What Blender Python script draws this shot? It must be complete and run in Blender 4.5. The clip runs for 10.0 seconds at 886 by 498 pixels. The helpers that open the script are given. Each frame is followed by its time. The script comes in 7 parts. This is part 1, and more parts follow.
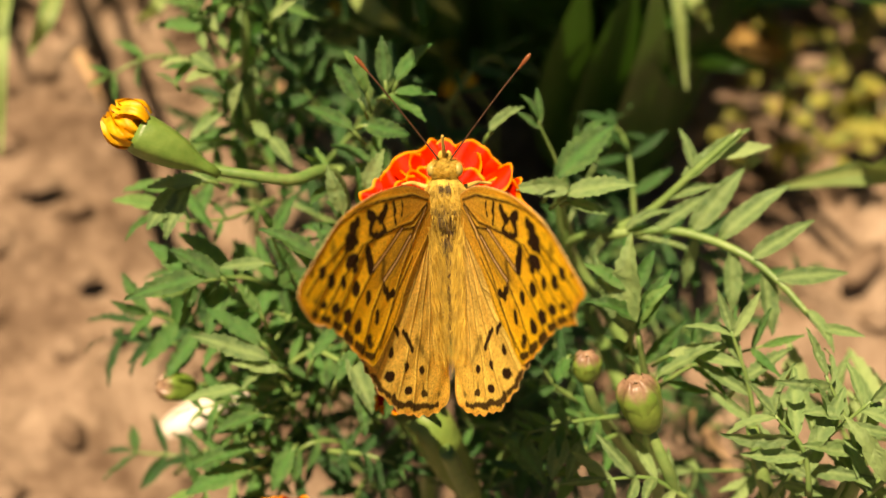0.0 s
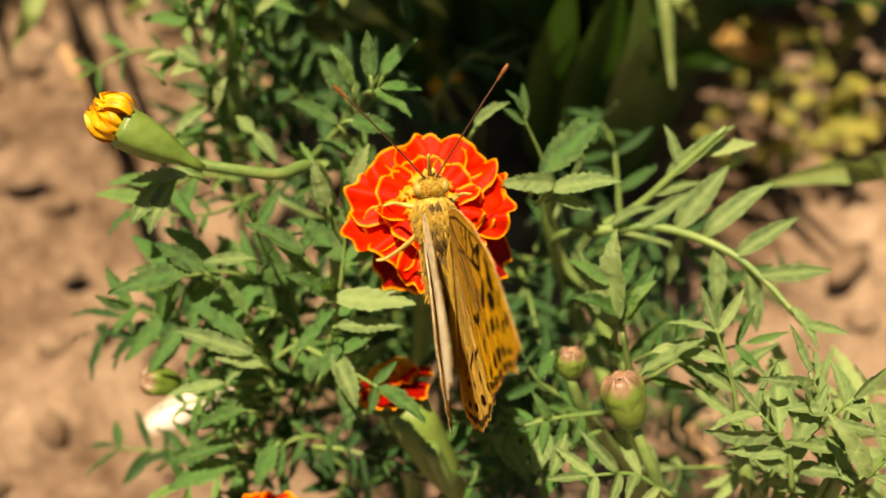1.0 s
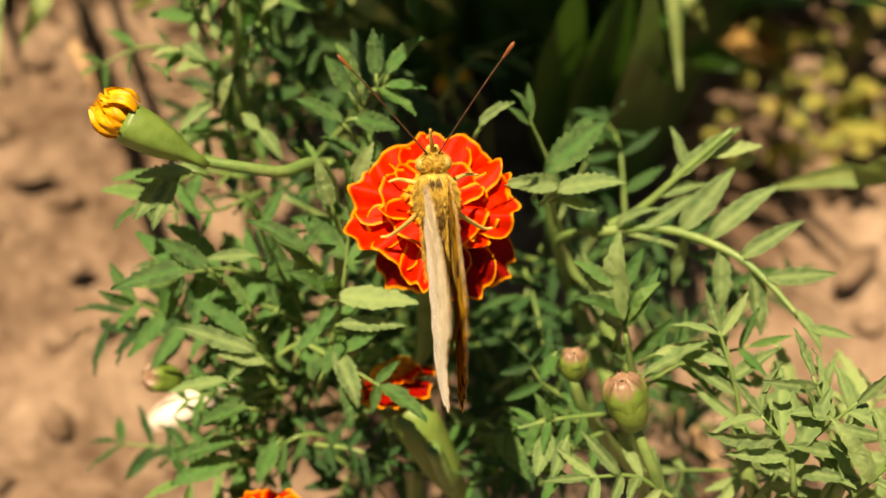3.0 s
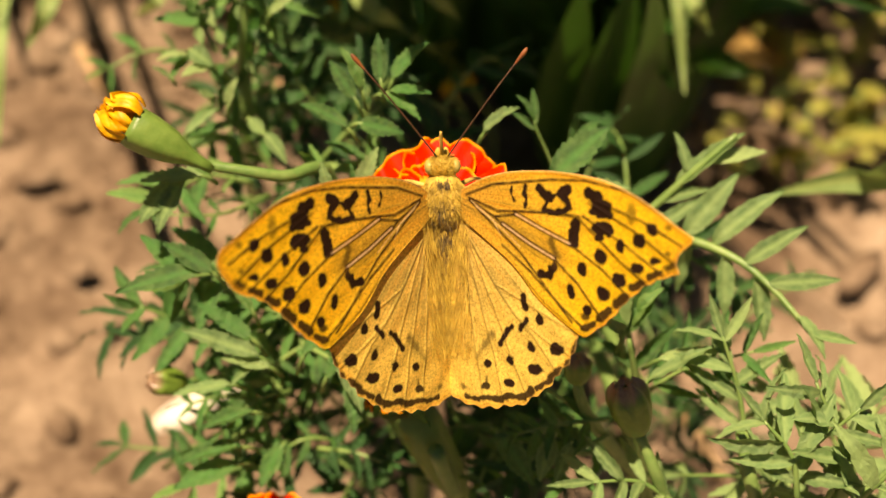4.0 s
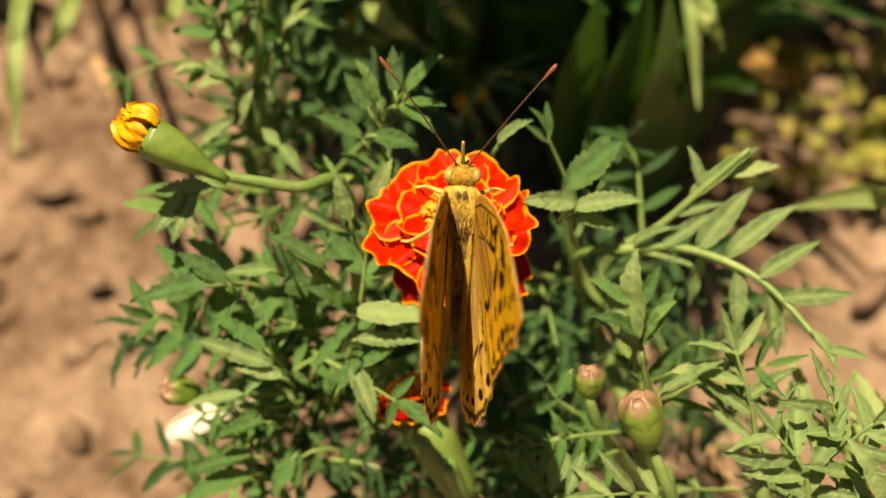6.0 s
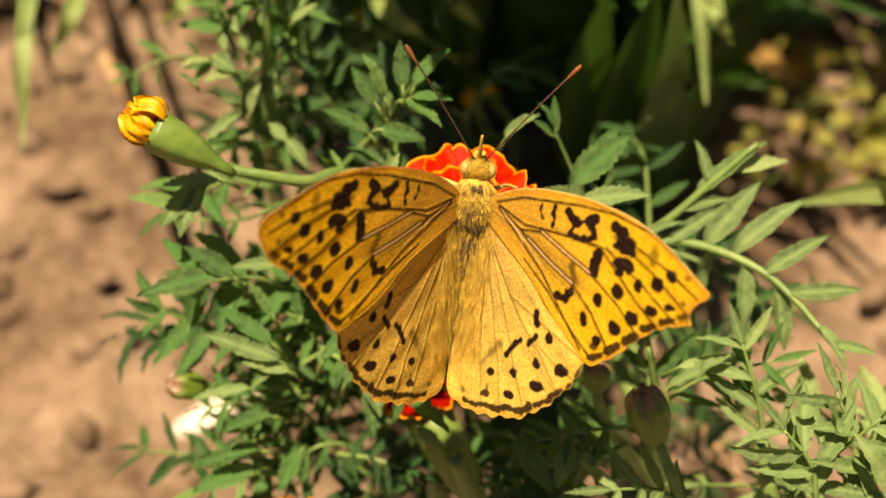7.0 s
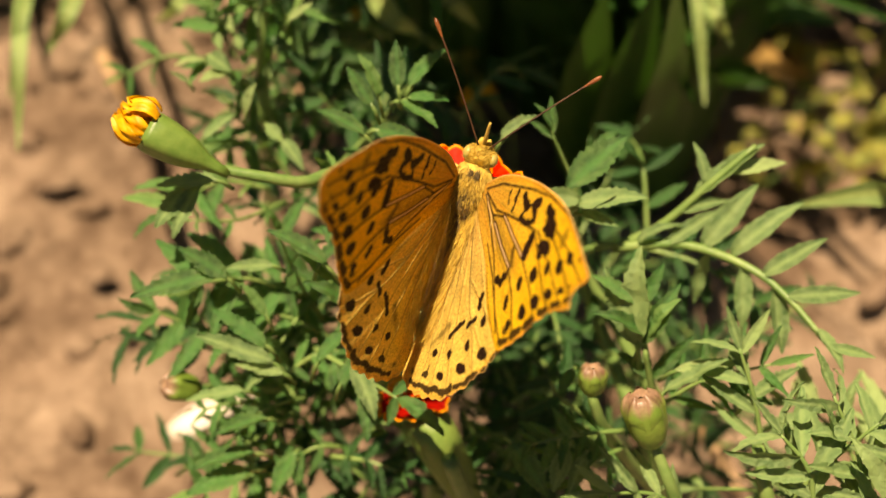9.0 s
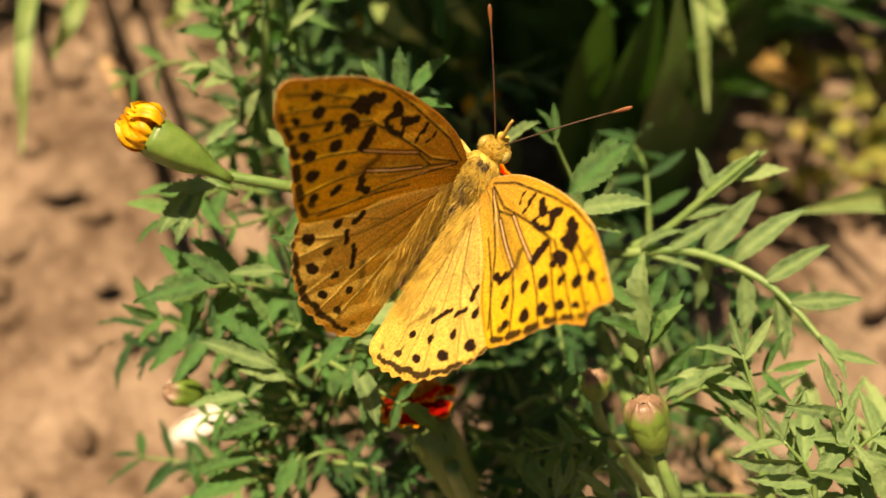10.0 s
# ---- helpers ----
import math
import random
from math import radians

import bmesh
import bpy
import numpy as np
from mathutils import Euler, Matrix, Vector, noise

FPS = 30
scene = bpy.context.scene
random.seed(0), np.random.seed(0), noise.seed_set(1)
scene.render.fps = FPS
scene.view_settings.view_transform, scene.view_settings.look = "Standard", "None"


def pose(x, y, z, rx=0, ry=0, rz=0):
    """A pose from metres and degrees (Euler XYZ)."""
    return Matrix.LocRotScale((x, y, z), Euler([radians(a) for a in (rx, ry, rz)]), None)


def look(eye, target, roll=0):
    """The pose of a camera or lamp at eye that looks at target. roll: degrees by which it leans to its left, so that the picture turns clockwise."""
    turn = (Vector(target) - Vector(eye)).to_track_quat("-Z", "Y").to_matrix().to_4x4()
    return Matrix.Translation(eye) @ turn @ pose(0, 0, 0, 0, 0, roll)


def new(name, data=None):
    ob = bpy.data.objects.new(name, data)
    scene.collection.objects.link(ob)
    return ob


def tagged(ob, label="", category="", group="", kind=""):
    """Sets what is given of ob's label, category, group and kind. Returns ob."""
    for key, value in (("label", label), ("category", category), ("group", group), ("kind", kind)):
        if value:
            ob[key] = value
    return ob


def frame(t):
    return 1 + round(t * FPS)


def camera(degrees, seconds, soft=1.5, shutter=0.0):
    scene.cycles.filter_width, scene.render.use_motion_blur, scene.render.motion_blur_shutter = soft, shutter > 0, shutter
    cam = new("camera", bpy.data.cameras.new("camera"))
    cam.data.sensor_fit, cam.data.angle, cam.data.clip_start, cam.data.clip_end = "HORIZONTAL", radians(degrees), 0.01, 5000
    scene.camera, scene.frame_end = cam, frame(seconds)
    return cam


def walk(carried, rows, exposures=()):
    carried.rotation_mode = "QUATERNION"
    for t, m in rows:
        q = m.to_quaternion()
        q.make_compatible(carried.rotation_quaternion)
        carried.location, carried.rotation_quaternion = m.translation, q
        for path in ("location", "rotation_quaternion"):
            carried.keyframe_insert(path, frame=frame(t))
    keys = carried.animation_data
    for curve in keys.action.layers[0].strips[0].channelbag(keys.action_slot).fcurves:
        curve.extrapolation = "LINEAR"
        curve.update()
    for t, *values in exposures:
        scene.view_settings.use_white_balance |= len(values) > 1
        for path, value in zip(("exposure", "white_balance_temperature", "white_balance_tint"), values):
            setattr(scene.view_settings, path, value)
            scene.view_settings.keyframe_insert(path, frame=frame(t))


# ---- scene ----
MM = 0.001

# ---- camera and its way ----
cam = camera(38, 10.0, soft=1.5, shutter=0.12)
walk(cam, [(0, pose(-0.00053, -0.10982, 0.31736, 34.891, 0.677, -0.004)),
          (0.5, pose(-0.00024, -0.11006, 0.31678, 35.007, 0.435, -0.047)),
          (1, pose(-0.00025, -0.11011, 0.31686, 34.837, 0.040, -0.132)),
          (1.5, pose(0.00000, -0.11000, 0.31700, 35.017, -0.000, 0.000)),
          (2, pose(-0.00009, -0.11023, 0.31701, 35.020, -0.110, 0.045)),
          (2.5, pose(0.00046, -0.10987, 0.31646, 34.781, -0.021, 0.396)),
          (4, pose(0.00088, -0.10977, 0.31698, 34.914, 0.109, 0.914)),
          (4.5, pose(0.00082, -0.11017, 0.31714, 35.256, 0.264, 1.253)),
          (5, pose(0.00091, -0.11036, 0.31705, 35.357, 0.388, 1.533)),
          (5.5, pose(0.00084, -0.11047, 0.31720, 35.663, 0.354, 1.526)),
          (7, pose(0.00092, -0.11101, 0.31668, 35.530, 0.568, 1.824)),
          (7.5, pose(0.00099, -0.11042, 0.31644, 35.831, 0.731, 1.995)),
          (8, pose(0.00144, -0.11042, 0.31631, 35.744, 0.627, 1.971)),
          (8.5, pose(0.00162, -0.11009, 0.31597, 35.498, 0.504, 1.978)),
          (9, pose(0.00171, -0.10961, 0.31586, 35.428, 0.491, 1.993)),
          (9.5, pose(0.00146, -0.10982, 0.31555, 35.679, 0.453, 2.053)),
          (10, pose(0.00158, -0.10999, 0.31596, 35.759, 0.528, 2.094))],
     exposures=[(0, 0.92, 8500, 16), (10, 0.92, 8500, 16)])
cam.data.dof.use_dof = True
cam.data.dof.focus_distance = 0.183
cam.data.dof.aperture_fstop = 13.5

# ---- sky and sun ----
SUN = Vector((-0.17, 0.04, 0.985)).normalized()
world = bpy.data.worlds.new("sky")
scene.world = world
world.use_nodes = True
wt = world.node_tree
sky = wt.nodes.new("ShaderNodeTexSky")
sky.sky_type = "NISHITA"
sky.sun_disc = False
sky.sun_elevation = math.asin(SUN.z)
sky.sun_rotation = math.atan2(SUN.x, SUN.y)
wt.links.new(sky.outputs[0], wt.nodes["Background"].inputs[0])
wt.nodes["Background"].inputs[1].default_value = 0.020
sun = new("sun", bpy.data.lights.new("sun", "SUN"))
sun.data.energy = 5.0
sun.data.angle = radians(0.6)
sun.data.color = (1.0, 0.86, 0.70)
sun.matrix_world = look(SUN * 2, (0, 0, 0))


# ---- materials ----
class Nodes:
    """Small wrapper round a material's node tree."""

    def __init__(self, name):
        self.mat = bpy.data.materials.new(name)
        self.mat.use_nodes = True
        self.tree = self.mat.node_tree
        self.bsdf = self.tree.nodes["Principled BSDF"]
        self.out = self.tree.nodes["Material Output"]

    def add(self, kind, **inputs):
        node = self.tree.nodes.new(kind)
        for key, value in inputs.items():
            node.inputs[key.replace("_", " ")].default_value = value
        return node

    def link(self, a, b):
        self.tree.links.new(a, b)

    def noise(self, scale, detail=4.0, rough=0.6, space="Object"):
        tex = self.add("ShaderNodeTexNoise", Scale=scale, Detail=detail, Roughness=rough)
        co = self.tree.nodes.new("ShaderNodeTexCoord")
        self.link(co.outputs[space], tex.inputs["Vector"])
        return tex.outputs["Fac"]

    def ramp(self, fac, *stops):
        node = self.tree.nodes.new("ShaderNodeValToRGB")
        el = node.color_ramp.elements
        while len(el) < len(stops):
            el.new(0.5)
        for e, (pos, col) in zip(el, stops):
            e.position, e.color = pos, (*col, 1)
        self.link(fac, node.inputs[0])
        return node.outputs[0]

    def mix(self, fac, a, b, blend="MIX"):
        node = self.tree.nodes.new("ShaderNodeMix")
        node.data_type, node.blend_type = "RGBA", blend
        for sock, v in ((node.inputs[0], fac), (node.inputs[6], a), (node.inputs[7], b)):
            if isinstance(v, bpy.types.NodeSocket):
                self.link(v, sock)
            elif isinstance(v, tuple):
                sock.default_value = (*v, 1)
            else:
                sock.default_value = v
        return node.outputs[2]

    def bump(self, height, strength, distance):
        node = self.add("ShaderNodeBump", Strength=strength, Distance=distance)
        self.link(height, node.inputs["Height"])
        self.link(node.outputs[0], self.bsdf.inputs["Normal"])
        return node.outputs[0]

    def colour(self, c):
        if isinstance(c, tuple):
            self.bsdf.inputs["Base Color"].default_value = (*c, 1)
        else:
            self.link(c, self.bsdf.inputs["Base Color"])

    def gloss(self, rough, spec=0.5):
        self.bsdf.inputs["Roughness"].default_value = rough
        self.bsdf.inputs["Specular IOR Level"].default_value = spec

    def through_light(self, fac, colour):
        """Let part of the light pass through a thin leaf, petal or wing."""
        tr = self.tree.nodes.new("ShaderNodeBsdfTranslucent")
        if isinstance(colour, tuple):
            tr.inputs[0].default_value = (*colour, 1)
        else:
            self.link(colour, tr.inputs[0])
        mixer = self.tree.nodes.new("ShaderNodeMixShader")
        if isinstance(fac, bpy.types.NodeSocket):
            self.link(fac, mixer.inputs[0])
        else:
            mixer.inputs[0].default_value = fac
        self.link(self.bsdf.outputs[0], mixer.inputs[1])
        self.link(tr.outputs[0], mixer.inputs[2])
        self.link(mixer.outputs[0], self.out.inputs[0])

    def random(self):
        return self.tree.nodes.new("ShaderNodeObjectInfo").outputs["Random"]


def leaf_material(name, dark, light, yellow, trans=0.3, grain=1.0, veins=True):
    """Green leaf skin. grain: how fine its blotches are; leaflets are drawn at unit length, so theirs are coarse numbers."""
    n = Nodes(name)
    c = n.ramp(n.random(), (0.0, dark), (0.36, dark), (0.54, light), (0.76, light), (1.0, yellow))
    blotch = n.noise(5.5 * grain, 4, 0.65)
    c = n.mix(n.ramp(blotch, (0.35, (0, 0, 0)), (0.72, (1, 1, 1))), c, n.mix(0.55, c, yellow))
    speck = n.noise(38 * grain, 3, 0.7)
    c = n.mix(n.ramp(speck, (0.50, (0, 0, 0)), (0.78, (0.28, 0.28, 0.28))), c, (light[0] * 0.5, light[1] * 0.5, light[2] * 0.5))
    edge = n.tree.nodes.new("ShaderNodeAttribute")
    edge.attribute_name = "rib"
    c = n.mix(edge.outputs["Fac"], c, (light[0] * 2.6, light[1] * 1.8, light[2] * 1.9))
    height = n.noise(16 * grain, 5, 0.7)
    if veins:
        co = n.tree.nodes.new("ShaderNodeTexCoord")
        sep = n.tree.nodes.new("ShaderNodeSeparateXYZ")
        n.link(co.outputs["Object"], sep.inputs[0])

        def calc(op, a, b):
            m = n.tree.nodes.new("ShaderNodeMath")
            m.operation = op
            for sock, v in ((m.inputs[0], a), (m.inputs[1], b)):
                if isinstance(v, bpy.types.NodeSocket):
                    n.link(v, sock)
                else:
                    sock.default_value = v
            return m.outputs[0]

        slant = calc("SUBTRACT", sep.outputs[1], calc("MULTIPLY", calc("ABSOLUTE", sep.outputs[0], 0.0), 1.3))
        wave = calc("POWER", calc("ABSOLUTE", calc("SINE", calc("MULTIPLY", slant, 17.0), 0.0), 0.0), 5.0)
        c = n.mix(calc("MULTIPLY", wave, 0.10), c, (light[0] * 0.55, light[1] * 0.6, light[2] * 0.6))
        height = calc("SUBTRACT", height, calc("MULTIPLY", wave, 0.13))
    n.colour(c)
    n.gloss(0.42, 0.5)
    n.bump(height, 0.65, 0.0009)
    n.through_light(trans, n.mix(0.5, c, (yellow[0] * 1.4, yellow[1] * 1.5, yellow[2] * 0.7)))
    return n.mat


LEAF = leaf_material("marigold_leaf", (0.003, 0.036, 0.008), (0.026, 0.128, 0.026), (0.22, 0.37, 0.10), 0.22)
# naturally pale foliage, and the sunlit copy of the leaf colour for single leaflets
LEAF_PALE_LIT = leaf_material("pale_marigold_leaf", (0.024, 0.100, 0.030), (0.110, 0.235, 0.080), (0.32, 0.44, 0.17), 0.22)
# darker copy of the leaf colour, with the bed's inner shade put in
LEAF_SHADED = leaf_material("lower_leaf", (0.003, 0.026, 0.007), (0.010, 0.064, 0.013), (0.055, 0.140, 0.028), 0.14)
BLADE = leaf_material("grass_blade", (0.007, 0.048, 0.007), (0.016, 0.085, 0.012), (0.055, 0.145, 0.020), 0.20, 40, False)
BLADE_PALE = leaf_material("pale_blade", (0.10, 0.20, 0.055), (0.19, 0.32, 0.10), (0.30, 0.42, 0.15), 0.28, 40, False)


def plain(name, a, b, scale, rough=0.5, bump=0.3, depth=0.0004, trans=0.0, spec=0.4):
    n = Nodes(name)
    c = n.ramp(n.noise(scale, 5), (0.32, a), (0.68, b))
    n.colour(c)
    n.gloss(rough, spec)
    n.bump(n.noise(scale * 4, 4), bump, depth)
    if trans:
        n.through_light(trans, c)
    return n.mat


STEM = plain("green_stem", (0.10, 0.20, 0.05), (0.20, 0.30, 0.09), 220, 0.4)
CALYX = plain("calyx", (0.09, 0.20, 0.040), (0.20, 0.30, 0.065), 150, 0.4, trans=0.12)


def bud_material():
    n = Nodes("bud_calyx")
    at = n.tree.nodes.new("ShaderNodeAttribute")
    at.attribute_name = "tip"
    green = n.ramp(n.noise(150, 5), (0.32, (0.095, 0.19, 0.026)), (0.68, (0.22, 0.31, 0.055)))
    brown = n.ramp(n.noise(420, 5), (0.32, (0.16, 0.085, 0.050)), (0.68, (0.36, 0.24, 0.15)))
    blend = n.mix(0.5, at.outputs["Fac"], n.noise(260, 4), "OVERLAY")
    c = n.mix(n.ramp(blend, (0.55, (0, 0, 0)), (1.0, (1, 1, 1))), green, brown)
    n.colour(c)
    n.gloss(0.4, 0.5)
    n.bump(n.noise(700, 4), 0.4, 0.0003)
    n.through_light(0.1, c)
    return n.mat


BUD = bud_material()
BUD_GREEN = plain("opening_calyx", (0.075, 0.17, 0.026), (0.22, 0.33, 0.075), 120, 0.4, trans=0.1)
YELLOW = plain("yellow_petal", (0.62, 0.25, 0.008), (0.88, 0.52, 0.02), 320, 0.5, trans=0.12)
FLORET = plain("disc_floret", (0.80, 0.22, 0.01), (0.90, 0.45, 0.03), 500, 0.5, trans=0.2)
STONE = plain("pale_stone", (0.62, 0.54, 0.44), (0.80, 0.74, 0.64), 90, 0.8, 0.5, 0.001)
DRY = plain("dry_stalk", (0.34, 0.21, 0.10), (0.52, 0.36, 0.20), 130, 0.8)
DRY_LEAF = plain("dry_leaf", (0.42, 0.25, 0.07), (0.62, 0.40, 0.13), 90, 0.7, trans=0.2)
WEED = leaf_material("weed_leaf", (0.10, 0.17, 0.03), (0.22, 0.28, 0.06), (0.45, 0.42, 0.08))


def soil_material():
    n = Nodes("dry_soil")
    # the dark blotches put dappled shade into the soil's own mottled colour
    base = n.ramp(n.noise(26, 7, 0.7), (0.36, (0.13, 0.086, 0.055)), (0.48, (0.285, 0.206, 0.142)), (0.62, (0.41, 0.312, 0.222)), (0.78, (0.60, 0.485, 0.37)))
    fine = n.ramp(n.noise(420, 5, 0.7), (0.35, (0.55, 0.50, 0.46)), (0.65, (1.0, 1.0, 1.0)))
    crumb_shade = n.ramp(n.noise(75, 6, 0.7), (0.36, (0.50, 0.46, 0.42)), (0.56, (1.0, 1.0, 1.0)))
    n.colour(n.mix(0.75, n.mix(0.6, base, fine, "MULTIPLY"), crumb_shade, "MULTIPLY"))
    n.gloss(0.95, 0.15)
    n.bump(n.noise(160, 8, 0.7), 0.8, 0.003)
    return n.mat


SOIL = soil_material()


def petal_material(name, deep, bright):
    n = Nodes(name)
    at = n.tree.nodes.new("ShaderNodeAttribute")
    at.attribute_name = "margin"
    red = n.ramp(n.noise(350, 4), (0.3, deep), (0.7, bright))
    c = n.mix(n.ramp(at.outputs["Fac"], (0.55, (0, 0, 0)), (0.85, (1, 1, 1))), red, (0.95, 0.36, 0.02))
    n.colour(c)
    n.gloss(0.55, 0.12)
    n.bump(n.noise(1400, 3), 0.35, 0.0003)
    n.through_light(0.25, c)
    return n.mat


PETAL = petal_material("red_petal", (0.62, 0.008, 0.003), (0.85, 0.030, 0.004))
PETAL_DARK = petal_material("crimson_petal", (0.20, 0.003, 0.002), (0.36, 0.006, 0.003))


def wing_material(name):
    n = Nodes(name)
    at = n.tree.nodes.new("ShaderNodeAttribute")
    at.attribute_name = "pattern"
    grain = n.ramp(n.noise(2400, 4, 0.75), (0.30, (0.58, 0.51, 0.38)), (0.50, (1.02, 1.02, 0.98)), (0.76, (1.34, 1.34, 1.30)))
    c = n.mix(1.0, at.outputs["Color"], grain, "MULTIPLY")
    n.colour(c)
    n.gloss(0.55, 0.16)
    n.bump(n.noise(2600, 6, 0.8), 0.6, 0.00025)
    n.through_light(at.outputs["Alpha"], n.mix(1.0, c, (1.0, 0.56, 0.16), "MULTIPLY"))
    return n.mat


WING = wing_material("wing_scales")
FUR = plain("golden_fur", (0.30, 0.195, 0.030), (0.80, 0.55, 0.085), 420, 0.6, 0.8, 0.0003)
FUR_DARK = plain("dark_fur", (0.07, 0.05, 0.025), (0.22, 0.15, 0.05), 900, 0.7, 0.8, 0.0003)
BODY = plain("body_scales", (0.32, 0.21, 0.034), (0.74, 0.52, 0.090), 700, 0.6, 0.9, 0.0004)
EYE = plain("eye", (0.32, 0.24, 0.055), (0.48, 0.38, 0.10), 900, 0.35, 0.1)
ABDOMEN = plain("abdomen_scales", (0.040, 0.020, 0.010), (0.17, 0.085, 0.030), 500, 0.6, 0.9, 0.0004)
HORN = plain("antenna", (0.035, 0.018, 0.010), (0.09, 0.04, 0.018), 800, 0.4)
CLUB = plain("antenna_club", (0.13, 0.04, 0.015), (0.30, 0.10, 0.025), 800, 0.4)
LEG = plain("leg", (0.46, 0.31, 0.06), (0.66, 0.46, 0.12), 600, 0.5)


# ---- mesh helpers ----
def mesh(name, verts, faces, material, smooth=True, **attributes):
    me = bpy.data.meshes.new(name)
    me.from_pydata([tuple(v) for v in verts], [], [tuple(f) for f in faces])
    for m in (material if isinstance(material, (list, tuple)) else [material]):
        me.materials.append(m)
    for key, values in attributes.items():
        at = me.attributes.new(key, "FLOAT", "POINT")
        at.data.foreach_set("value", np.asarray(values, dtype=np.float32))
    me.polygons.foreach_set("use_smooth", [smooth] * len(me.polygons))
    me.update()
    return me


def thing(name, place, label, category, group="", kind=""):
    ob = new(name)
    ob.empty_display_size = 0.01
    ob.location = place
    return tagged(ob, label, category, group, kind)


def part(name, me, parent, label="", place=None, local=False):
    """One mesh under a thing or part. Its vertices are in world space unless local."""
    ob = new(name, me)
    ob.parent = parent
    if not local and parent.parent is None:
        ob.matrix_parent_inverse = Matrix.Translation(-Vector(parent.location))
    if place is not None:
        ob.matrix_basis = place
    if label:
        ob["label"] = label
    return ob


def curve_points(points, n):
    """A smooth line through the points (Catmull-Rom), n + 1 of them."""
    p = [Vector(q) for q in points]
    p = [p[0] * 2 - p[1]] + p + [p[-1] * 2 - p[-2]]
    out = []
    m = len(p) - 3
    for i in range(n + 1):
        u = i / n * m
        k = min(int(u), m - 1)
        u -= k
        a, b, c, d = p[k:k + 4]
        out.append(0.5 * ((2 * b) + (c - a) * u + (2 * a - 5 * b + 4 * c - d) * u * u + (3 * b - a - 3 * c + d) * u ** 3))
    return out


def tube_data(points, radii, sides=8, start=0):
    verts, faces = [], []
    n = len(points)
    side = None
    for i, p in enumerate(points):
        t = (points[min(i + 1, n - 1)] - points[max(i - 1, 0)]).normalized()
        if side is None:
            side = t.orthogonal().normalized()
        side = (side - t * side.dot(t)).normalized()
        up = t.cross(side)
        r = radii(i / (n - 1)) if callable(radii) else radii
        for k in range(sides):
            a = 2 * math.pi * k / sides
            verts.append(p + (side * math.cos(a) + up * math.sin(a)) * r)
    for i in range(n - 1):
        for k in range(sides):
            a, b = i * sides + k, i * sides + (k + 1) % sides
            faces.append((start + a, start + b, start + b + sides, start + a + sides))
    faces.append(tuple(start + k for k in reversed(range(sides))))
    faces.append(tuple(start + (n - 1) * sides + k for k in range(sides)))
    return verts, faces


def tube(name, points, radii, material, n=14, sides=8):
    v, f = tube_data(curve_points([Vector(p) * MM for p in points], n), radii, sides)
    return mesh(name, v, f, material)


def basis(x, y, z, at, sx=1.0, sy=1.0, sz=1.0):
    return Matrix(((x.x * sx, y.x * sy, z.x * sz, at.x), (x.y * sx, y.y * sy, z.y * sz, at.y), (x.z * sx, y.z * sy, z.z * sz, at.z), (0, 0, 0, 1)))


# ---- ground ----
def ground_height(x, y):
    near = math.exp(-(x * x + y * y) / 0.6)
    p = Vector((x, y, 0))
    h = 0.009 * noise.noise(p * 11) + 0.0055 * noise.noise(p * 33 + Vector((3, 1, 7)))
    h += 0.0022 * noise.noise(p * 90 + Vector((9, 2, 4)))
    ridge = abs(noise.noise(p * 17 + Vector((5, 8, 1))))
    return near * (h - 0.002 * math.exp(-ridge * 26)) - 0.004


def build_ground():
    n = 150
    line = [math.copysign(0.42 * abs(s) + 60 * abs(s) ** 14, s) for s in np.linspace(-1, 1, 2 * n + 1)]
    verts = [(x, y + 0.1, ground_height(x, y + 0.1)) for y in line for x in line]
    w = 2 * n + 1
    faces = [(j * w + i, j * w + i + 1, (j + 1) * w + i + 1, (j + 1) * w + i) for j in range(2 * n) for i in range(2 * n)]
    ob = new("ground", mesh("ground", verts, faces, SOIL))
    tagged(ob, "dry cracked light brown garden soil", "ground", kind="structure")


def lump(rng, r, rough=0.35, sub=2):
    bm = bmesh.new()
    bmesh.ops.create_icosphere(bm, subdivisions=sub, radius=1)
    off = Vector((rng.uniform(-50, 50), rng.uniform(-50, 50), rng.uniform(-50, 50)))
    sx, sy, sz = r * rng.uniform(0.8, 1.3), r * rng.uniform(0.7, 1.1), r * rng.uniform(0.45, 0.8)
    v = []
    for q in bm.verts:
        k = 1 + rough * noise.noise(q.co * 1.3 + off) + rough * 0.5 * noise.noise(q.co * 3.1 + off)
        v.append(Vector((q.co.x * sx, q.co.y * sy, q.co.z * sz)) * k)
    f = [[q.index for q in p.verts] for p in bm.faces]
    bm.free()
    return v, f


def build_clods():
    rng = random.Random(11)
    V, F = [], []
    for i in range(2600):
        x, y = rng.uniform(-0.30, 0.30), rng.uniform(-0.12, 0.48)
        r = 0.0008 + 0.0060 * rng.random() ** 5
        v, f = lump(rng, r, 0.4, 1 if r < 0.002 else 2)
        at = Vector((x, y, ground_height(x, y) + r * 0.2))
        F += [[k + len(V) for k in q] for q in f]
        V += [q + at for q in v]
    ob = new("soil_clods", mesh("soil_clods", V, F, SOIL, False))
    tagged(ob, "crumbs and small clods of dry brown soil", "soil", kind="stuff")


build_ground()
build_clods()


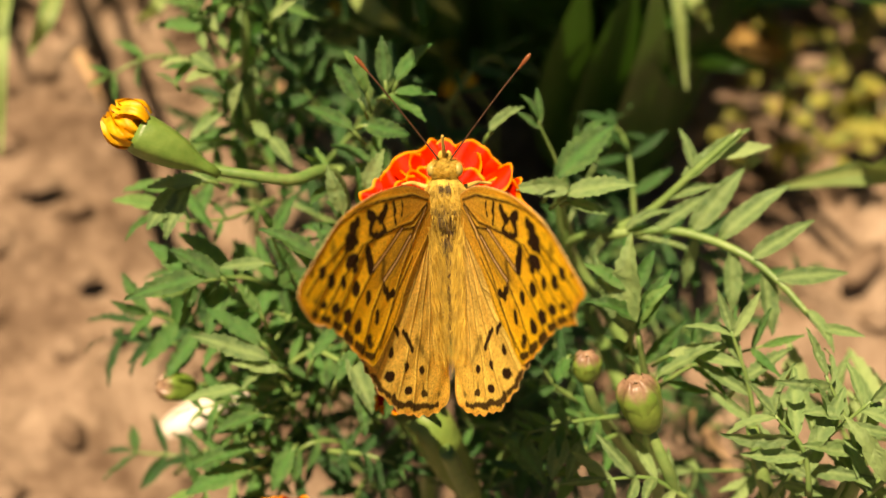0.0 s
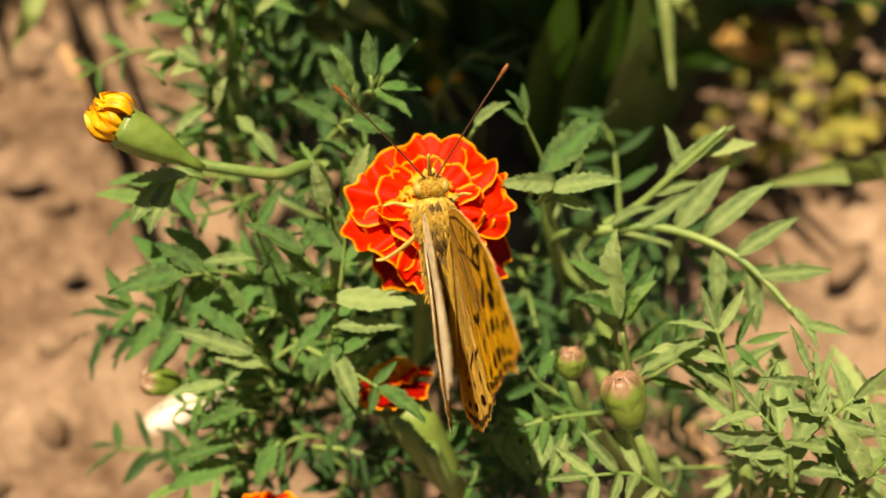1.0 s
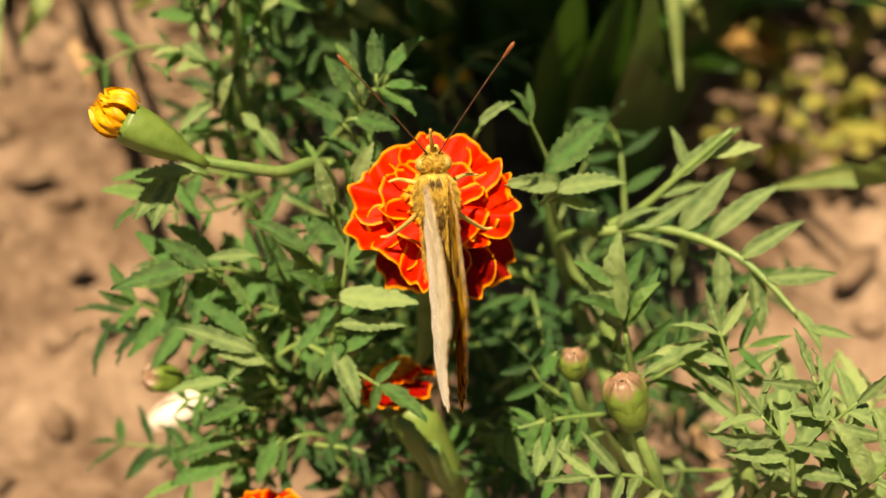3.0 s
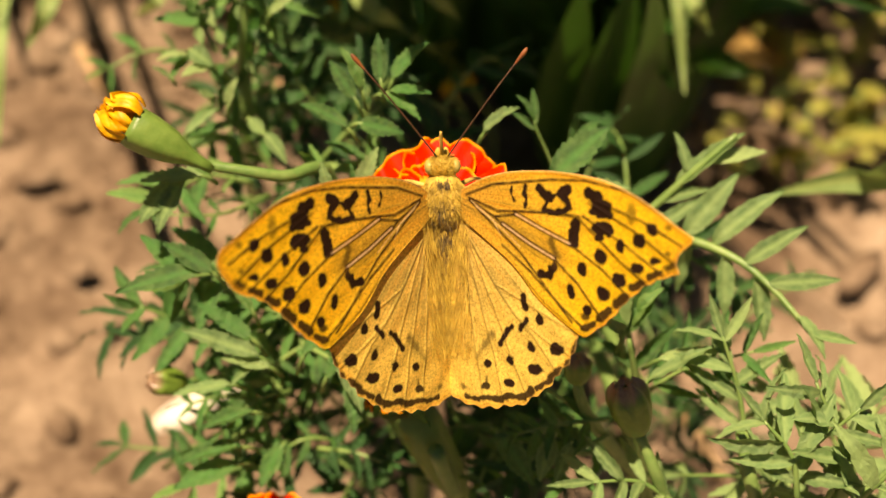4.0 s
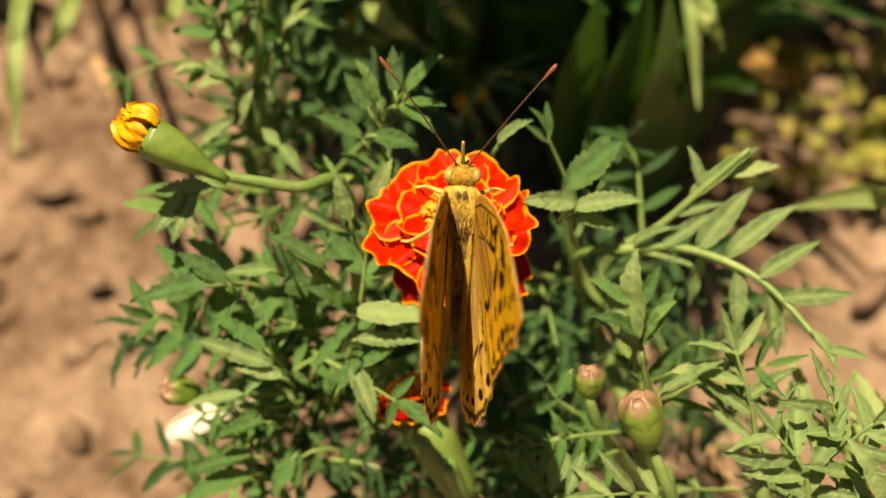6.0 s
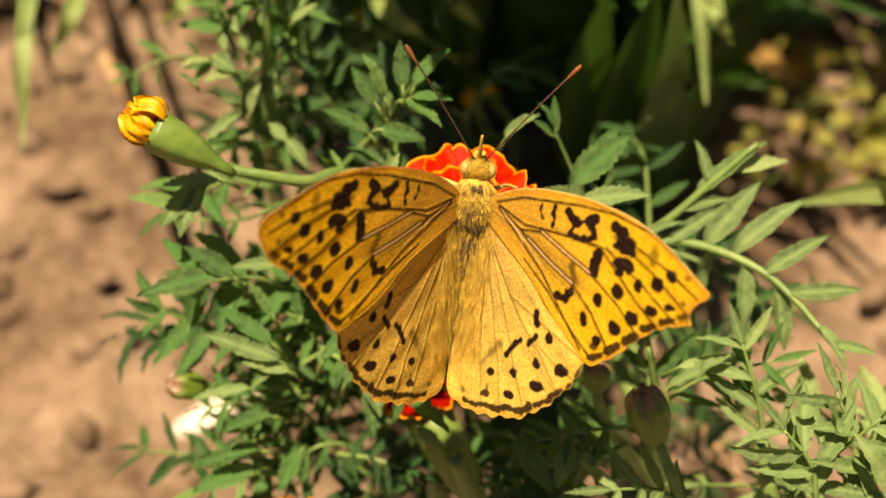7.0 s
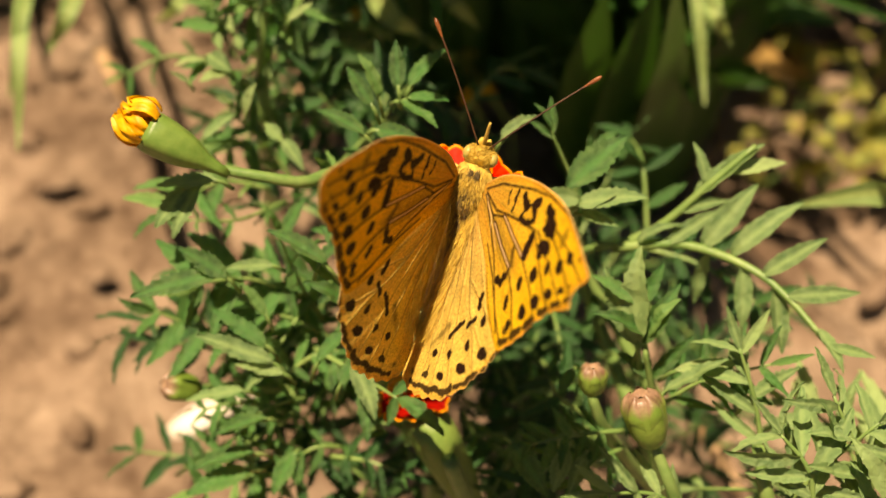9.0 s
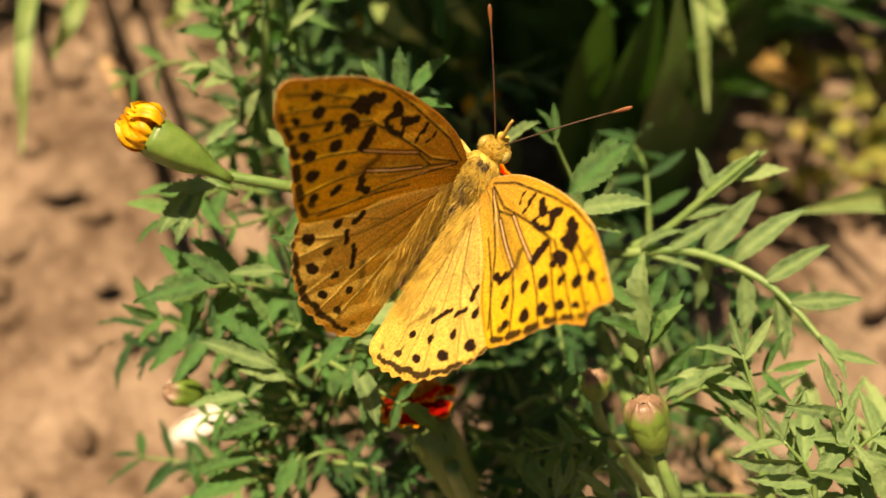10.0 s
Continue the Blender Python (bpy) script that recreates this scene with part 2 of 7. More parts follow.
# ---- plants ----
def leaflet_mesh(rng, teeth, width, curl, fold, toothed=1.0):
    """A lanceolate leaflet of unit length along y, with a toothed edge, a folded midrib and a drooping tip."""
    n = 2 * teeth
    verts, rib = [], []
    for i in range(n + 1):
        u = i / n
        w = width * (math.sin(math.pi * min(1, u * 0.97 + 0.03)) ** 0.75) * (1.15 - 0.45 * u)
        if 0 < i < n:
            w *= 1 + toothed * (0.12 if i % 2 else -0.14)
        w = max(w, 0.008)
        z = curl * (u - u * u) * 1.2 - 0.16 * u * u + 0.02 * math.sin(u * 9 + rng.uniform(0, 1))
        for s, k in ((-1, 1.0), (-1, 0.5), (0, 0), (1, 0.5), (1, 1.0)):
            tooth = 0.05 * toothed if (k == 1.0 and i % 2) else 0
            verts.append((s * k * w, u + tooth, z + fold * k * w * (1.0 + 0.15 * math.sin(u * 14 + s)) + 0.015 * math.sin(u * 21) * k))
            rib.append(0.75 if s == 0 else (0.12 if k == 0.5 else 0.3))
    faces = [(i * 5 + j, i * 5 + j + 1, i * 5 + 6 + j, i * 5 + 5 + j) for i in range(n) for j in range(4)]
    return verts, faces, rib


PALE_PLANTS = set()
LEAFLETS, SHADED_LEAFLETS, PALE_LEAFLETS = [], [], []
_r = random.Random(5)
for _i in range(10):
    _v, _f, _b = leaflet_mesh(_r, 6, _r.uniform(0.11, 0.155), _r.uniform(-0.2, 0.45), _r.uniform(0.12, 0.65), _r.uniform(0.35, 0.8))
    LEAFLETS.append(mesh("leaflet", _v, _f, LEAF, rib=_b))
    SHADED_LEAFLETS.append(mesh("leaflet", _v, _f, LEAF_SHADED, rib=_b))
    PALE_LEAFLETS.append(mesh("leaflet", _v, _f, LEAF_PALE_LIT, rib=_b))


def leaf(plant, points, pairs, size, facing=(0, -0.2, 1), seed=0, deep=False, spread=58, start=0.2, taper=0.35, wide=1.0, lone=1.0):
    """A pinnate marigold leaf: a rachis along the points (mm) with pairs of toothed leaflets of about size mm and one at the tip."""
    rng = random.Random(seed * 7919 + pairs * 31 + int(abs(points[0][0]) * 10))
    size, wide = size * 1.36, wide * 1.08
    pts = curve_points([Vector(p) * MM for p in points], 12)
    v, f = tube_data(pts, lambda u: (0.48 - 0.26 * u) * MM * (0.8 + size / 40), 6)
    ob = part("leaf", mesh("leaf_rachis", v, f, STEM), plant)
    kinds = SHADED_LEAFLETS if deep else PALE_LEAFLETS if plant.name in PALE_PLANTS else LEAFLETS
    up0 = Vector(facing).normalized()

    def put(u, side):
        k = min(int(u * 12), 11)
        at = pts[k].lerp(pts[k + 1], u * 12 - k)
        t = (pts[k + 1] - pts[k]).normalized()
        up = (up0 + Vector((rng.gauss(0, 0.52), rng.gauss(0, 0.52), rng.gauss(0, 0.15)))).normalized()
        across = t.cross(up).normalized()
        ang = radians(spread * rng.uniform(0.8, 1.15)) * side
        d = (t * math.cos(ang) + across * math.sin(ang) + up * rng.uniform(-0.15, 0.25)).normalized()
        x = d.cross(up).normalized()
        zz = x.cross(d).normalized()
        if side:
            turn = Matrix.Rotation(-side * rng.uniform(-0.1, 0.5), 3, d)
            x, zz = turn @ x, turn @ zz
        length = size * MM * rng.uniform(0.8, 1.15) * (1 - taper * abs(2 * u - 1.05))
        if side == 0:
            length *= lone
        wd = wide * rng.uniform(0.85, 1.2)
        part("leaflet", rng.choice(kinds), ob, place=basis(x, d, zz, at, length * wd, length, length))

    for i in range(pairs):
        u = start + (0.94 - start) * i / max(1, pairs - 1)
        for side in (-1, 1):
            put(min(0.99, u + rng.uniform(-0.03, 0.03)), side)
    put(0.995, 0)
    return ob


def lance_leaf(plant, points, leaflets, seed, width=0.17):
    """A leaf of smooth lance-shaped leaflets: a rachis along the points (mm) and (foot, tip) for each leaflet."""
    rng = random.Random(seed)
    v, f = tube_data(curve_points([Vector(p) * MM for p in points], 16), lambda u: (0.95 - 0.5 * u) * MM, 7)
    ob = part("leaf", mesh("leaf_rachis", v, f, STEM), plant)
    for foot, tip in leaflets:
        a, b = Vector(foot) * MM, Vector(tip) * MM
        d = (b - a).normalized()
        up = Vector((rng.gauss(0, 0.25), -0.35 + rng.gauss(0, 0.2), 1))
        x = d.cross(up).normalized()
        lv, lf, lr = leaflet_mesh(rng, 7, width * rng.uniform(0.75, 1.0), rng.uniform(-0.1, 0.5), rng.uniform(0.2, 0.8), 0.3)
        l = (b - a).length
        part("leaflet", mesh("leaflet", lv, lf, LEAF_PALE_LIT, rib=lr), ob, place=basis(x, d, x.cross(d), a, l, l, l))
    return ob


def broad_leaflet(plant, foot, tip, width, seed, pale=False):
    """One larger leaflet on its own short stalk, from foot to tip (mm), cupped and slightly turned."""
    rng = random.Random(seed)
    a, b = Vector(foot) * MM, Vector(tip) * MM
    d, l = (b - a).normalized(), (b - a).length
    v, f = tube_data([a - d * l * 0.25 - Vector((0, 0, l * 0.25)), a - d * l * 0.08 - Vector((0, 0, l * 0.05)), a + d * l * 0.1], 0.35 * MM, 6)
    ob = part("leaf", mesh("leaf_stalk", v, f, STEM), plant)
    x = d.cross(Vector((rng.gauss(-0.1, 0.3), rng.gauss(-0.1, 0.3), 1))).normalized()
    lv, lf, lr = leaflet_mesh(rng, 9, width * rng.uniform(0.95, 1.1), rng.uniform(-0.05, 0.35), rng.uniform(0.1, 0.5), rng.uniform(0.5, 0.9))
    part("leaflet", mesh("leaflet", lv, lf, LEAF_PALE_LIT if pale else LEAF, rib=lr), ob, place=basis(x, d, x.cross(d), a, l, l, l))


def bush(plant, centre, spread, count, size, seed, deep=True):
    """Leaves that fill the plant round a point (mm), each arching out from near it."""
    rng = random.Random(seed)
    for i in range(count):
        a = rng.uniform(0, 2 * math.pi)
        foot = Vector(centre) + Vector((rng.gauss(0, 0.45), rng.gauss(0, 0.45), rng.gauss(0, 0.35))) * spread
        d = Vector((math.cos(a), math.sin(a), 0))
        reach = size * rng.uniform(1.6, 2.6)
        leaf(plant, [foot, foot + d * reach * 0.5 + Vector((0, 0, reach * rng.uniform(0.1, 0.4))), foot + d * reach + Vector((0, 0, reach * rng.uniform(-0.2, 0.4)))],
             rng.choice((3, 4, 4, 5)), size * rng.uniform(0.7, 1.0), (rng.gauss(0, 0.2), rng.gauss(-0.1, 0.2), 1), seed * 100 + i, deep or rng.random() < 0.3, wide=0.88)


def strap(points, width, fold=0.25, twist=0.0, material=None, n=18):
    """A long strap-shaped blade along the points (mm), folded along its middle and tapering to a tip."""
    pts = curve_points([Vector(p) * MM for p in points], n)
    V, F, rib = [], [], []
    for i, p in enumerate(pts):
        u = i / n
        t = (pts[min(i + 1, n)] - pts[max(i - 1, 0)]).normalized()
        x = t.cross(Vector((0.15, -0.8, 0.55)))
        x = (Matrix.Rotation(twist * (u - 0.3), 3, t) @ x).normalized()
        z = x.cross(t)
        w = width * MM * min(1, 0.45 + u * 2.2) * max(0.03, 1 - max(0, u - 0.45) / 0.55) ** 0.7
        for k in (-1, -0.5, 0, 0.5, 1):
            V.append(p + x * w * k + z * (abs(k) * fold + 0.05 * math.sin(u * 17 + k)) * w)
            rib.append(0.5 if k == 0 else (0.0 if abs(k) < 1 else 0.15))
    for i in range(n):
        for j in range(4):
            F.append((i * 5 + j, i * 5 + j + 1, i * 5 + j + 6, i * 5 + j + 5))
    return mesh("blade", V, F, material or BLADE, rib=rib)


def stem(plant, points, r0, r1, label="", name="stem"):
    return part(name, tube(name, points, lambda u: (r0 + (r1 - r0) * u) * MM, STEM, 20, 8), plant, label)


def turned(profile, axis_from, axis_to, material, sides=16, ribs=0, depth=0.0):
    """A solid of revolution: profile rows (along 0..1, radius mm) set on an axis in mm; ribs press a wavy outline."""
    a, b = Vector(axis_from) * MM, Vector(axis_to) * MM
    t = (b - a).normalized()
    s = t.orthogonal().normalized()
    q = t.cross(s)
    verts, faces = [], []
    for u, r in profile:
        for k in range(sides):
            ang = 2 * math.pi * k / sides
            rr = r * MM * (1 + depth * math.cos(ribs * ang))
            verts.append(a.lerp(b, u) + (s * math.cos(ang) + q * math.sin(ang)) * rr)
    for i in range(len(profile) - 1):
        for k in range(sides):
            c, d = i * sides + k, i * sides + (k + 1) % sides
            faces.append((c, d, d + sides, c + sides))
    faces.append(tuple(reversed(range(sides))))
    faces.append(tuple((len(profile) - 1) * sides + k for k in range(sides)))
    return mesh("turned", verts, faces, material)


def petal_mesh(rng, length, width, ruffle, cup, droop=0.16, material=None):
    """A broad ruffled ray petal along +y from the origin, in mm; 'margin' rises to 1 at its free edge."""
    nu, nv = 16, 18
    verts, margin = [], []
    ph = [rng.uniform(0, 6.3) for _ in range(5)]
    for i in range(nu + 1):
        u = i / nu
        for j in range(nv + 1):
            v = j / nv * 2 - 1
            w = width * (0.16 + 0.84 * min(1, u * 1.2) ** 0.9)
            reach = length * (1 - 0.26 * abs(v) ** 3.5 + 0.050 * math.cos(v * 6.4 + 0.8 * math.sin(ph[0])) + 0.022 * math.sin(v * 11 + ph[4]))
            fall = u ** 1.6
            z = cup * u * length * 0.5 + fall * ruffle * (math.sin(v * 5.2 + ph[1]) * 0.8 + math.sin(v * 9.7 + ph[2]) * 0.45)
            z -= droop * length * u * u * (1 + 0.5 * math.sin(ph[3]))
            x = v * w * (1 - 0.12 * u ** 3 + 0.05 * math.sin(u * 8 + ph[3]))
            verts.append((x * MM, u * reach * MM, (z + 0.05 * length * v * v * u) * MM))
            rim = max(1 - (1 - u) * length / 1.25, (1 - (1 - abs(v)) * w / 0.85) * min(1.0, max(0.0, u * 3 - 0.75)))
            margin.append(max(0, rim))
    k = nv + 1
    faces = [(i * k + j, i * k + j + 1, (i + 1) * k + j + 1, (i + 1) * k + j) for i in range(nu) for j in range(nv)]
    return mesh("petal", verts, faces, material or PETAL, margin=margin)


def flower(plant, centre, normal, radius, seed, outer=8, inner=6, dark=False, petals=()):
    """A single marigold head: red ruffled petals with orange edges round a tuft of orange disc florets."""
    rng = random.Random(seed)
    c = Vector(centre) * MM
    n = Vector(normal).normalized()
    s = Vector((1, 0, 0))
    s = (s - n * s.dot(n)).normalized()
    q = n.cross(s)
    foot = c - n * radius * 1.0 * MM
    head = part("flower_head", turned([(0, 1.3), (0.15, 2.6), (0.5, 3.5), (0.85, 3.9), (1, 3.2)], foot / MM, (c - n * 0.8 * MM) / MM, CALYX, 16, 8, 0.05), plant, "open red and orange marigold head")
    for ring, count, size, lift in ((0, outer, 1.0, 0.02), (1, inner, 0.66, 0.34)):
        for i in range(count):
            a = 2 * math.pi * (i + 0.5 * ring + rng.uniform(-0.16, 0.16)) / count + 0.35
            d = s * math.cos(a) + q * math.sin(a)
            length = radius * size * rng.uniform(0.90, 1.08)
            pm = petal_mesh(rng, length, radius * (0.55 if ring == 0 else 0.40) * rng.uniform(0.9, 1.15), radius * 0.085, lift + rng.uniform(-0.06, 0.2), material=PETAL_DARK if dark and ring == 0 else None)
            x = d.cross(n).normalized()
            part("petal", pm, head, place=basis(x, d, n, c + n * (ring * 0.9 + rng.uniform(0, 0.5)) * MM))
    for a, length, width, lift, under in petals:
        d = s * math.cos(radians(a)) + q * math.sin(radians(a))
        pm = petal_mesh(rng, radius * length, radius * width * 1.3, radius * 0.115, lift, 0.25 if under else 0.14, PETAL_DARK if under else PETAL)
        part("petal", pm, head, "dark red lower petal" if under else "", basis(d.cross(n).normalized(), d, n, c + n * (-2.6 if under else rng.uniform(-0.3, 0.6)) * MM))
    for i in range(44):
        a, r = rng.uniform(0, 6.3), radius * 0.36 * math.sqrt(rng.random())
        d = s * math.cos(a) + q * math.sin(a)
        p0 = c + d * r * 0.7 * MM
        tip = p0 + (n * rng.uniform(2.2, 4.2) + d * rng.uniform(0.2, 1.6)) * MM
        part("floret", turned([(0, 0.22), (0.55, 0.30), (0.8, 0.62), (0.94, 0.95), (1, 0.55)], p0 / MM, tip / MM, FLORET, 15, 5, 0.38), head)
    return head


def bud(plant, foot, tip, radius, seed):
    """A closed bud: a ribbed green cup whose pinkish brown sepals fold together over a puckered tip."""
    a, b = Vector(foot) * MM, Vector(tip) * MM
    t = (b - a).normalized()
    sx = t.orthogonal().normalized()
    sy = t.cross(sx)
    rows = [(0, 0.30), (0.04, 0.46), (0.12, 0.68), (0.25, 0.86), (0.40, 0.97), (0.55, 1.0), (0.70, 0.96), (0.82, 0.85), (0.92, 0.64), (0.97, 0.38), (0.90, 0.10)]

    def at(u, ang, r):
        return a.lerp(b, u) + (sx * math.cos(ang) + sy * math.sin(ang)) * r * MM

    n = 40
    V, tint = [], []
    for u, r in rows:
        for k in range(n):
            ang = 2 * math.pi * k / n
            V.append(at(u, ang, r * radius * (1 + (0.025 + 0.13 * u ** 2) * math.cos(5 * ang + seed))))
            tint.append(min(1, max(0, (u - 0.42) / 0.45)))
    F = [(i * n + k, i * n + (k + 1) % n, (i + 1) * n + (k + 1) % n, (i + 1) * n + k) for i in range(len(rows) - 1) for k in range(n)]
    cup = part("bud", mesh("bud", V, F, BUD, tip=tint), plant, "closed green bud with a pinkish brown tip")
    us, rs = [q[0] for q in rows[:-1]], [q[1] for q in rows[:-1]]
    for i in range(5):
        mid = (2 * math.pi * i - seed) / 5
        V, tint = [], []
        for j in range(11):
            u = 0.50 + 0.485 * j / 10
            half = 0.50 * (1 - 0.5 * (j / 10) ** 2)
            for k in range(7):
                v = k / 3 - 1
                r = float(np.interp(u, us, rs)) * radius * (0.97 + 0.006 * j + 0.17 * (1 - v * v) * min(1, j / 4))
                V.append(at(u + 0.035 * (1 - v * v) * j / 10, mid + half * v, r))
                tint.append(min(1, max(0, (u - 0.62) / 0.30 + 0.35 * v * v)))
        F = [(j * 7 + k, j * 7 + k + 1, j * 7 + k + 8, j * 7 + k + 7) for j in range(10) for k in range(6)]
        part("sepal", mesh("sepal", V, F, BUD, tip=tint), cup)
    return cup


def marigold(base, label):
    return thing("marigold_plant", Vector(base) * MM, label, "marigold", "marigolds in the bed")


# the feeding plant and its neighbours
main = marigold((-9.3, 11.6, 0.0), "bushy green marigold with an open red and orange flower")
stem(main, [(-9.3, 12.4, -2.0), (-5.1, 15.9, 85.3), (-3.0, 8.7, 141.3), (-2.4, 9.5, 152.8)], 2.2, 1.3)
stem(main, [(-5.6, 16.2, 69.7), (-17.3, 10.5, 108.4), (-19.5, 20.1, 149.3), (-26.7, 13.6, 159.4), (-39.8, 12.8, 163.7)], 1.6, 0.75)
stem(main, [(-5.6, 15.6, 65.6), (-20.2, 11.1, 96.6), (-39.1, 3.2, 113.0), (-47.8, -1.0, 118.6)], 1.6, 0.8)
stem(main, [(-4.6, 13.9, 74.2), (-9.0, 20.1, 109.0), (-14.7, 32.4, 133.5), (-25.2, 36.8, 132.9)], 1.5, 0.9)
stem(main, [(-6.2, 8.5, 45.9), (7.6, -5.7, 70.1), (1.6, -16.0, 106.9), (-2.3, -14.8, 122.4)], 1.6, 1.4)
flower(main, (-2.0, 7.6, 158.9), (0.02, -0.28, 0.96), 12.4, 4, 0, 6, petals=((121, 0.98, 0.46, 0.05, 0), (90, 0.93, 0.40, 0.12, 0), (60, 0.98, 0.46, 0.02, 0), (30, 1.0, 0.38, 0.08, 0), (3, 1.02, 0.36, 0.0, 0), (166, 1.04, 0.36, 0.06, 0), (193, 1.08, 0.34, -0.02, 0),
                                                                              (217, 0.88, 0.36, 0.10, 0), (-36, 1.16, 0.36, -0.22, 1), (-62, 1.14, 0.36, -0.26, 1), (238, 1.0, 0.34, -0.24, 1), (262, 1.02, 0.26, -0.10, 0), (-12, 0.80, 0.34, 0.20, 0), (-80, 0.9, 0.3, -0.1, 1)))
flower(main, (-8.3, -4.4, 124.8), (-0.3, 0.55, 0.78), 7.0, 9, 6, 5, True)
part("calyx", turned([(0, 1.8), (0.3, 3.2), (0.7, 3.9), (1, 4.0)], (2.1, -16.0, 106.9), (-6.9, -7.4, 123.9), CALYX, 18, 9, 0.05), main, "long green and reddish calyx")
yb = part("bud", turned([(0, 0.80), (0.15, 0.95), (0.27, 1.3), (0.38, 1.95), (0.50, 2.55), (0.64, 2.95), (0.80, 3.2), (0.93, 3.25), (1, 3.05)], (-36.6, 12.4, 162.6), (-48.5, 15.6, 169.0), BUD_GREEN, 40, 5, 0.045), main, "green bud opening into yellow petals")
bud(main, (-46.3, -0.4, 117.8), (-52.1, -1.7, 121.8), 2.6, 1)

def bud_petals(holder, centre, axis, radius, seed):
    rng = random.Random(seed)
    n = Vector(axis).normalized()
    s = n.orthogonal().normalized()
    q = n.cross(s)
    c = Vector(centre)
    for i in range(16):
        a = 2 * math.pi * i / 16 + rng.uniform(-0.25, 0.25)
        d = s * math.cos(a) + q * math.sin(a)
        r = radius * (1.0, 0.7, 0.35)[i % 3]
        e = n.cross(d)
        tip = rng.uniform(2.4, 4.4)
        V, F = [], []
        for k in range(9):
            u = k / 8
            mid = c + d * r * (1 + 0.35 * math.sin(u * 2.6) - 0.65 * u * u) + n * (tip * u - 1.0 * (1 - u))
            for j in range(7):
                v = j / 3 - 1
                w = (0.9 + 0.9 * math.sin(u * 2.4)) * (1 - 0.35 * u)
                V.append((mid + e * v * w + d * (0.42 * math.sin(v * 5 + i + u * 4) - 0.35 * v * v) * (0.4 + u) + n * 0.6 * u * math.sin(v * 6 + i * 2.3)) * MM)
        for k in range(8):
            for j in range(6):
                F.append((k * 7 + j, k * 7 + j + 1, k * 7 + j + 8, k * 7 + j + 7))
        part("petal", mesh("petal", V, F, YELLOW), holder, "bright yellow crumpled petal")

bud_petals(yb, (-48.8, 15.9, 169.6), Vector((-50.5, 16.5, 171.2)) - Vector((-41.5, 13.2, 165.2)), 3.3, 3)

leaf(main, [(-19.6, -2.9, 130.7), (-16.7, 2.9, 143.3), (-15.3, 9.5, 152.8)], 4, 9.5, seed=1, wide=1.05)
leaf(main, [(-25.3, 1.7, 129.1), (-17.1, -4.7, 131.9), (-10.5, -10.6, 135.1)], 3, 7.0, seed=2, lone=1.9, wide=1.25)
leaf(main, [(-28.2, 13.3, 127.4), (-36.4, 10.1, 137.4), (-43.9, 6.6, 141.1)], 3, 9.5, seed=3, lone=1.2)
leaf(main, [(-16.7, 15.2, 138.5), (-19.9, 17.1, 147.2), (-21.6, 17.7, 152.5)], 2, 8.5, seed=4)
leaf(main, [(-8.2, 24.7, 140.3), (-11.8, 24.1, 147.2), (-14.5, 24.4, 149.9)], 2, 8.0, seed=5)
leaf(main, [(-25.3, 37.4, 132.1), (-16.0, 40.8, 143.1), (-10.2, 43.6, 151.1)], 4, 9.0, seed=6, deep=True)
leaf(main, [(-36.1, 32.4, 133.5), (-44.1, 29.5, 138.8), (-51.1, 19.9, 141.8)], 4, 8.0, seed=7)
leaf(main, [(-36.4, 10.9, 116.0), (-46.5, 9.4, 122.3), (-54.3, 9.2, 128.2)], 4, 9.0, seed=8)
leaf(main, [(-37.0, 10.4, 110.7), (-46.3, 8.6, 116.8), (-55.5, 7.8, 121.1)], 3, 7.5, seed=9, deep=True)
leaf(main, [(-30.0, -0.2, 110.7), (-36.4, -6.2, 111.4), (-42.7, -10.4, 113.3)], 3, 8.0, seed=10)
leaf(main, [(-29.4, -1.7, 104.7), (-36.8, -10.2, 106.1), (-45.6, -16.0, 109.3)], 4, 9.0, seed=11)
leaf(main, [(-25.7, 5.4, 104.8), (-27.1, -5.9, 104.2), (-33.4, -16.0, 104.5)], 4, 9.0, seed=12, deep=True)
leaf(main, [(-25.7, 12.1, 121.7), (-29.4, 13.2, 134.7), (-31.1, 14.0, 145.0)], 3, 9.0, seed=13)
leaf(main, [(-22.4, 7.8, 121.1), (-29.6, 7.9, 128.5), (-37.1, 8.4, 131.3)], 4, 8.0, seed=14)
leaf(main, [(-20.2, 50.6, 124.3), (-25.7, 49.4, 135.6), (-29.4, 51.0, 141.6)], 4, 9.0, seed=15, deep=True)
leaf(main, [(-32.8, 41.0, 122.4), (-38.4, 44.2, 132.0), (-43.9, 45.9, 138.1)], 4, 7.5, seed=16)
leaf(main, [(-33.6, 33.1, 129.1), (-40.1, 24.2, 135.1), (-46.8, 20.3, 139.7)], 3, 3.5, seed=17)

# the tall stalk behind the yellow bud
back = marigold((-60.6, 116.5, -0.0), "tall leafy marigold stalk behind the yellow bud")
stem(back, [(-61.0, 117.9, -2.0), (-41.9, 57.4, 114.4), (-39.2, 55.4, 139.9), (-35.5, 59.7, 161.1)], 1.8, 1.2)
leaf(back, [(-39.9, 54.3, 131.7), (-42.9, 51.8, 142.2), (-47.7, 48.7, 148.6)], 3, 7.0, seed=21)
leaf(back, [(-38.9, 56.3, 140.5), (-43.6, 56.3, 147.8), (-46.9, 57.6, 153.6)], 3, 8.0, seed=22)
leaf(back, [(-38.3, 59.2, 144.9), (-34.0, 57.4, 151.0), (-28.4, 59.5, 157.3)], 4, 7.0, seed=23)
leaf(back, [(-41.2, 56.4, 125.9), (-42.6, 48.9, 128.0), (-46.1, 44.6, 129.8)], 3, 8.0, seed=24)
leaf(back, [(-40.5, 59.6, 130.6), (-37.2, 59.6, 135.4), (-33.9, 63.1, 137.9)], 3, 8.0, seed=25)
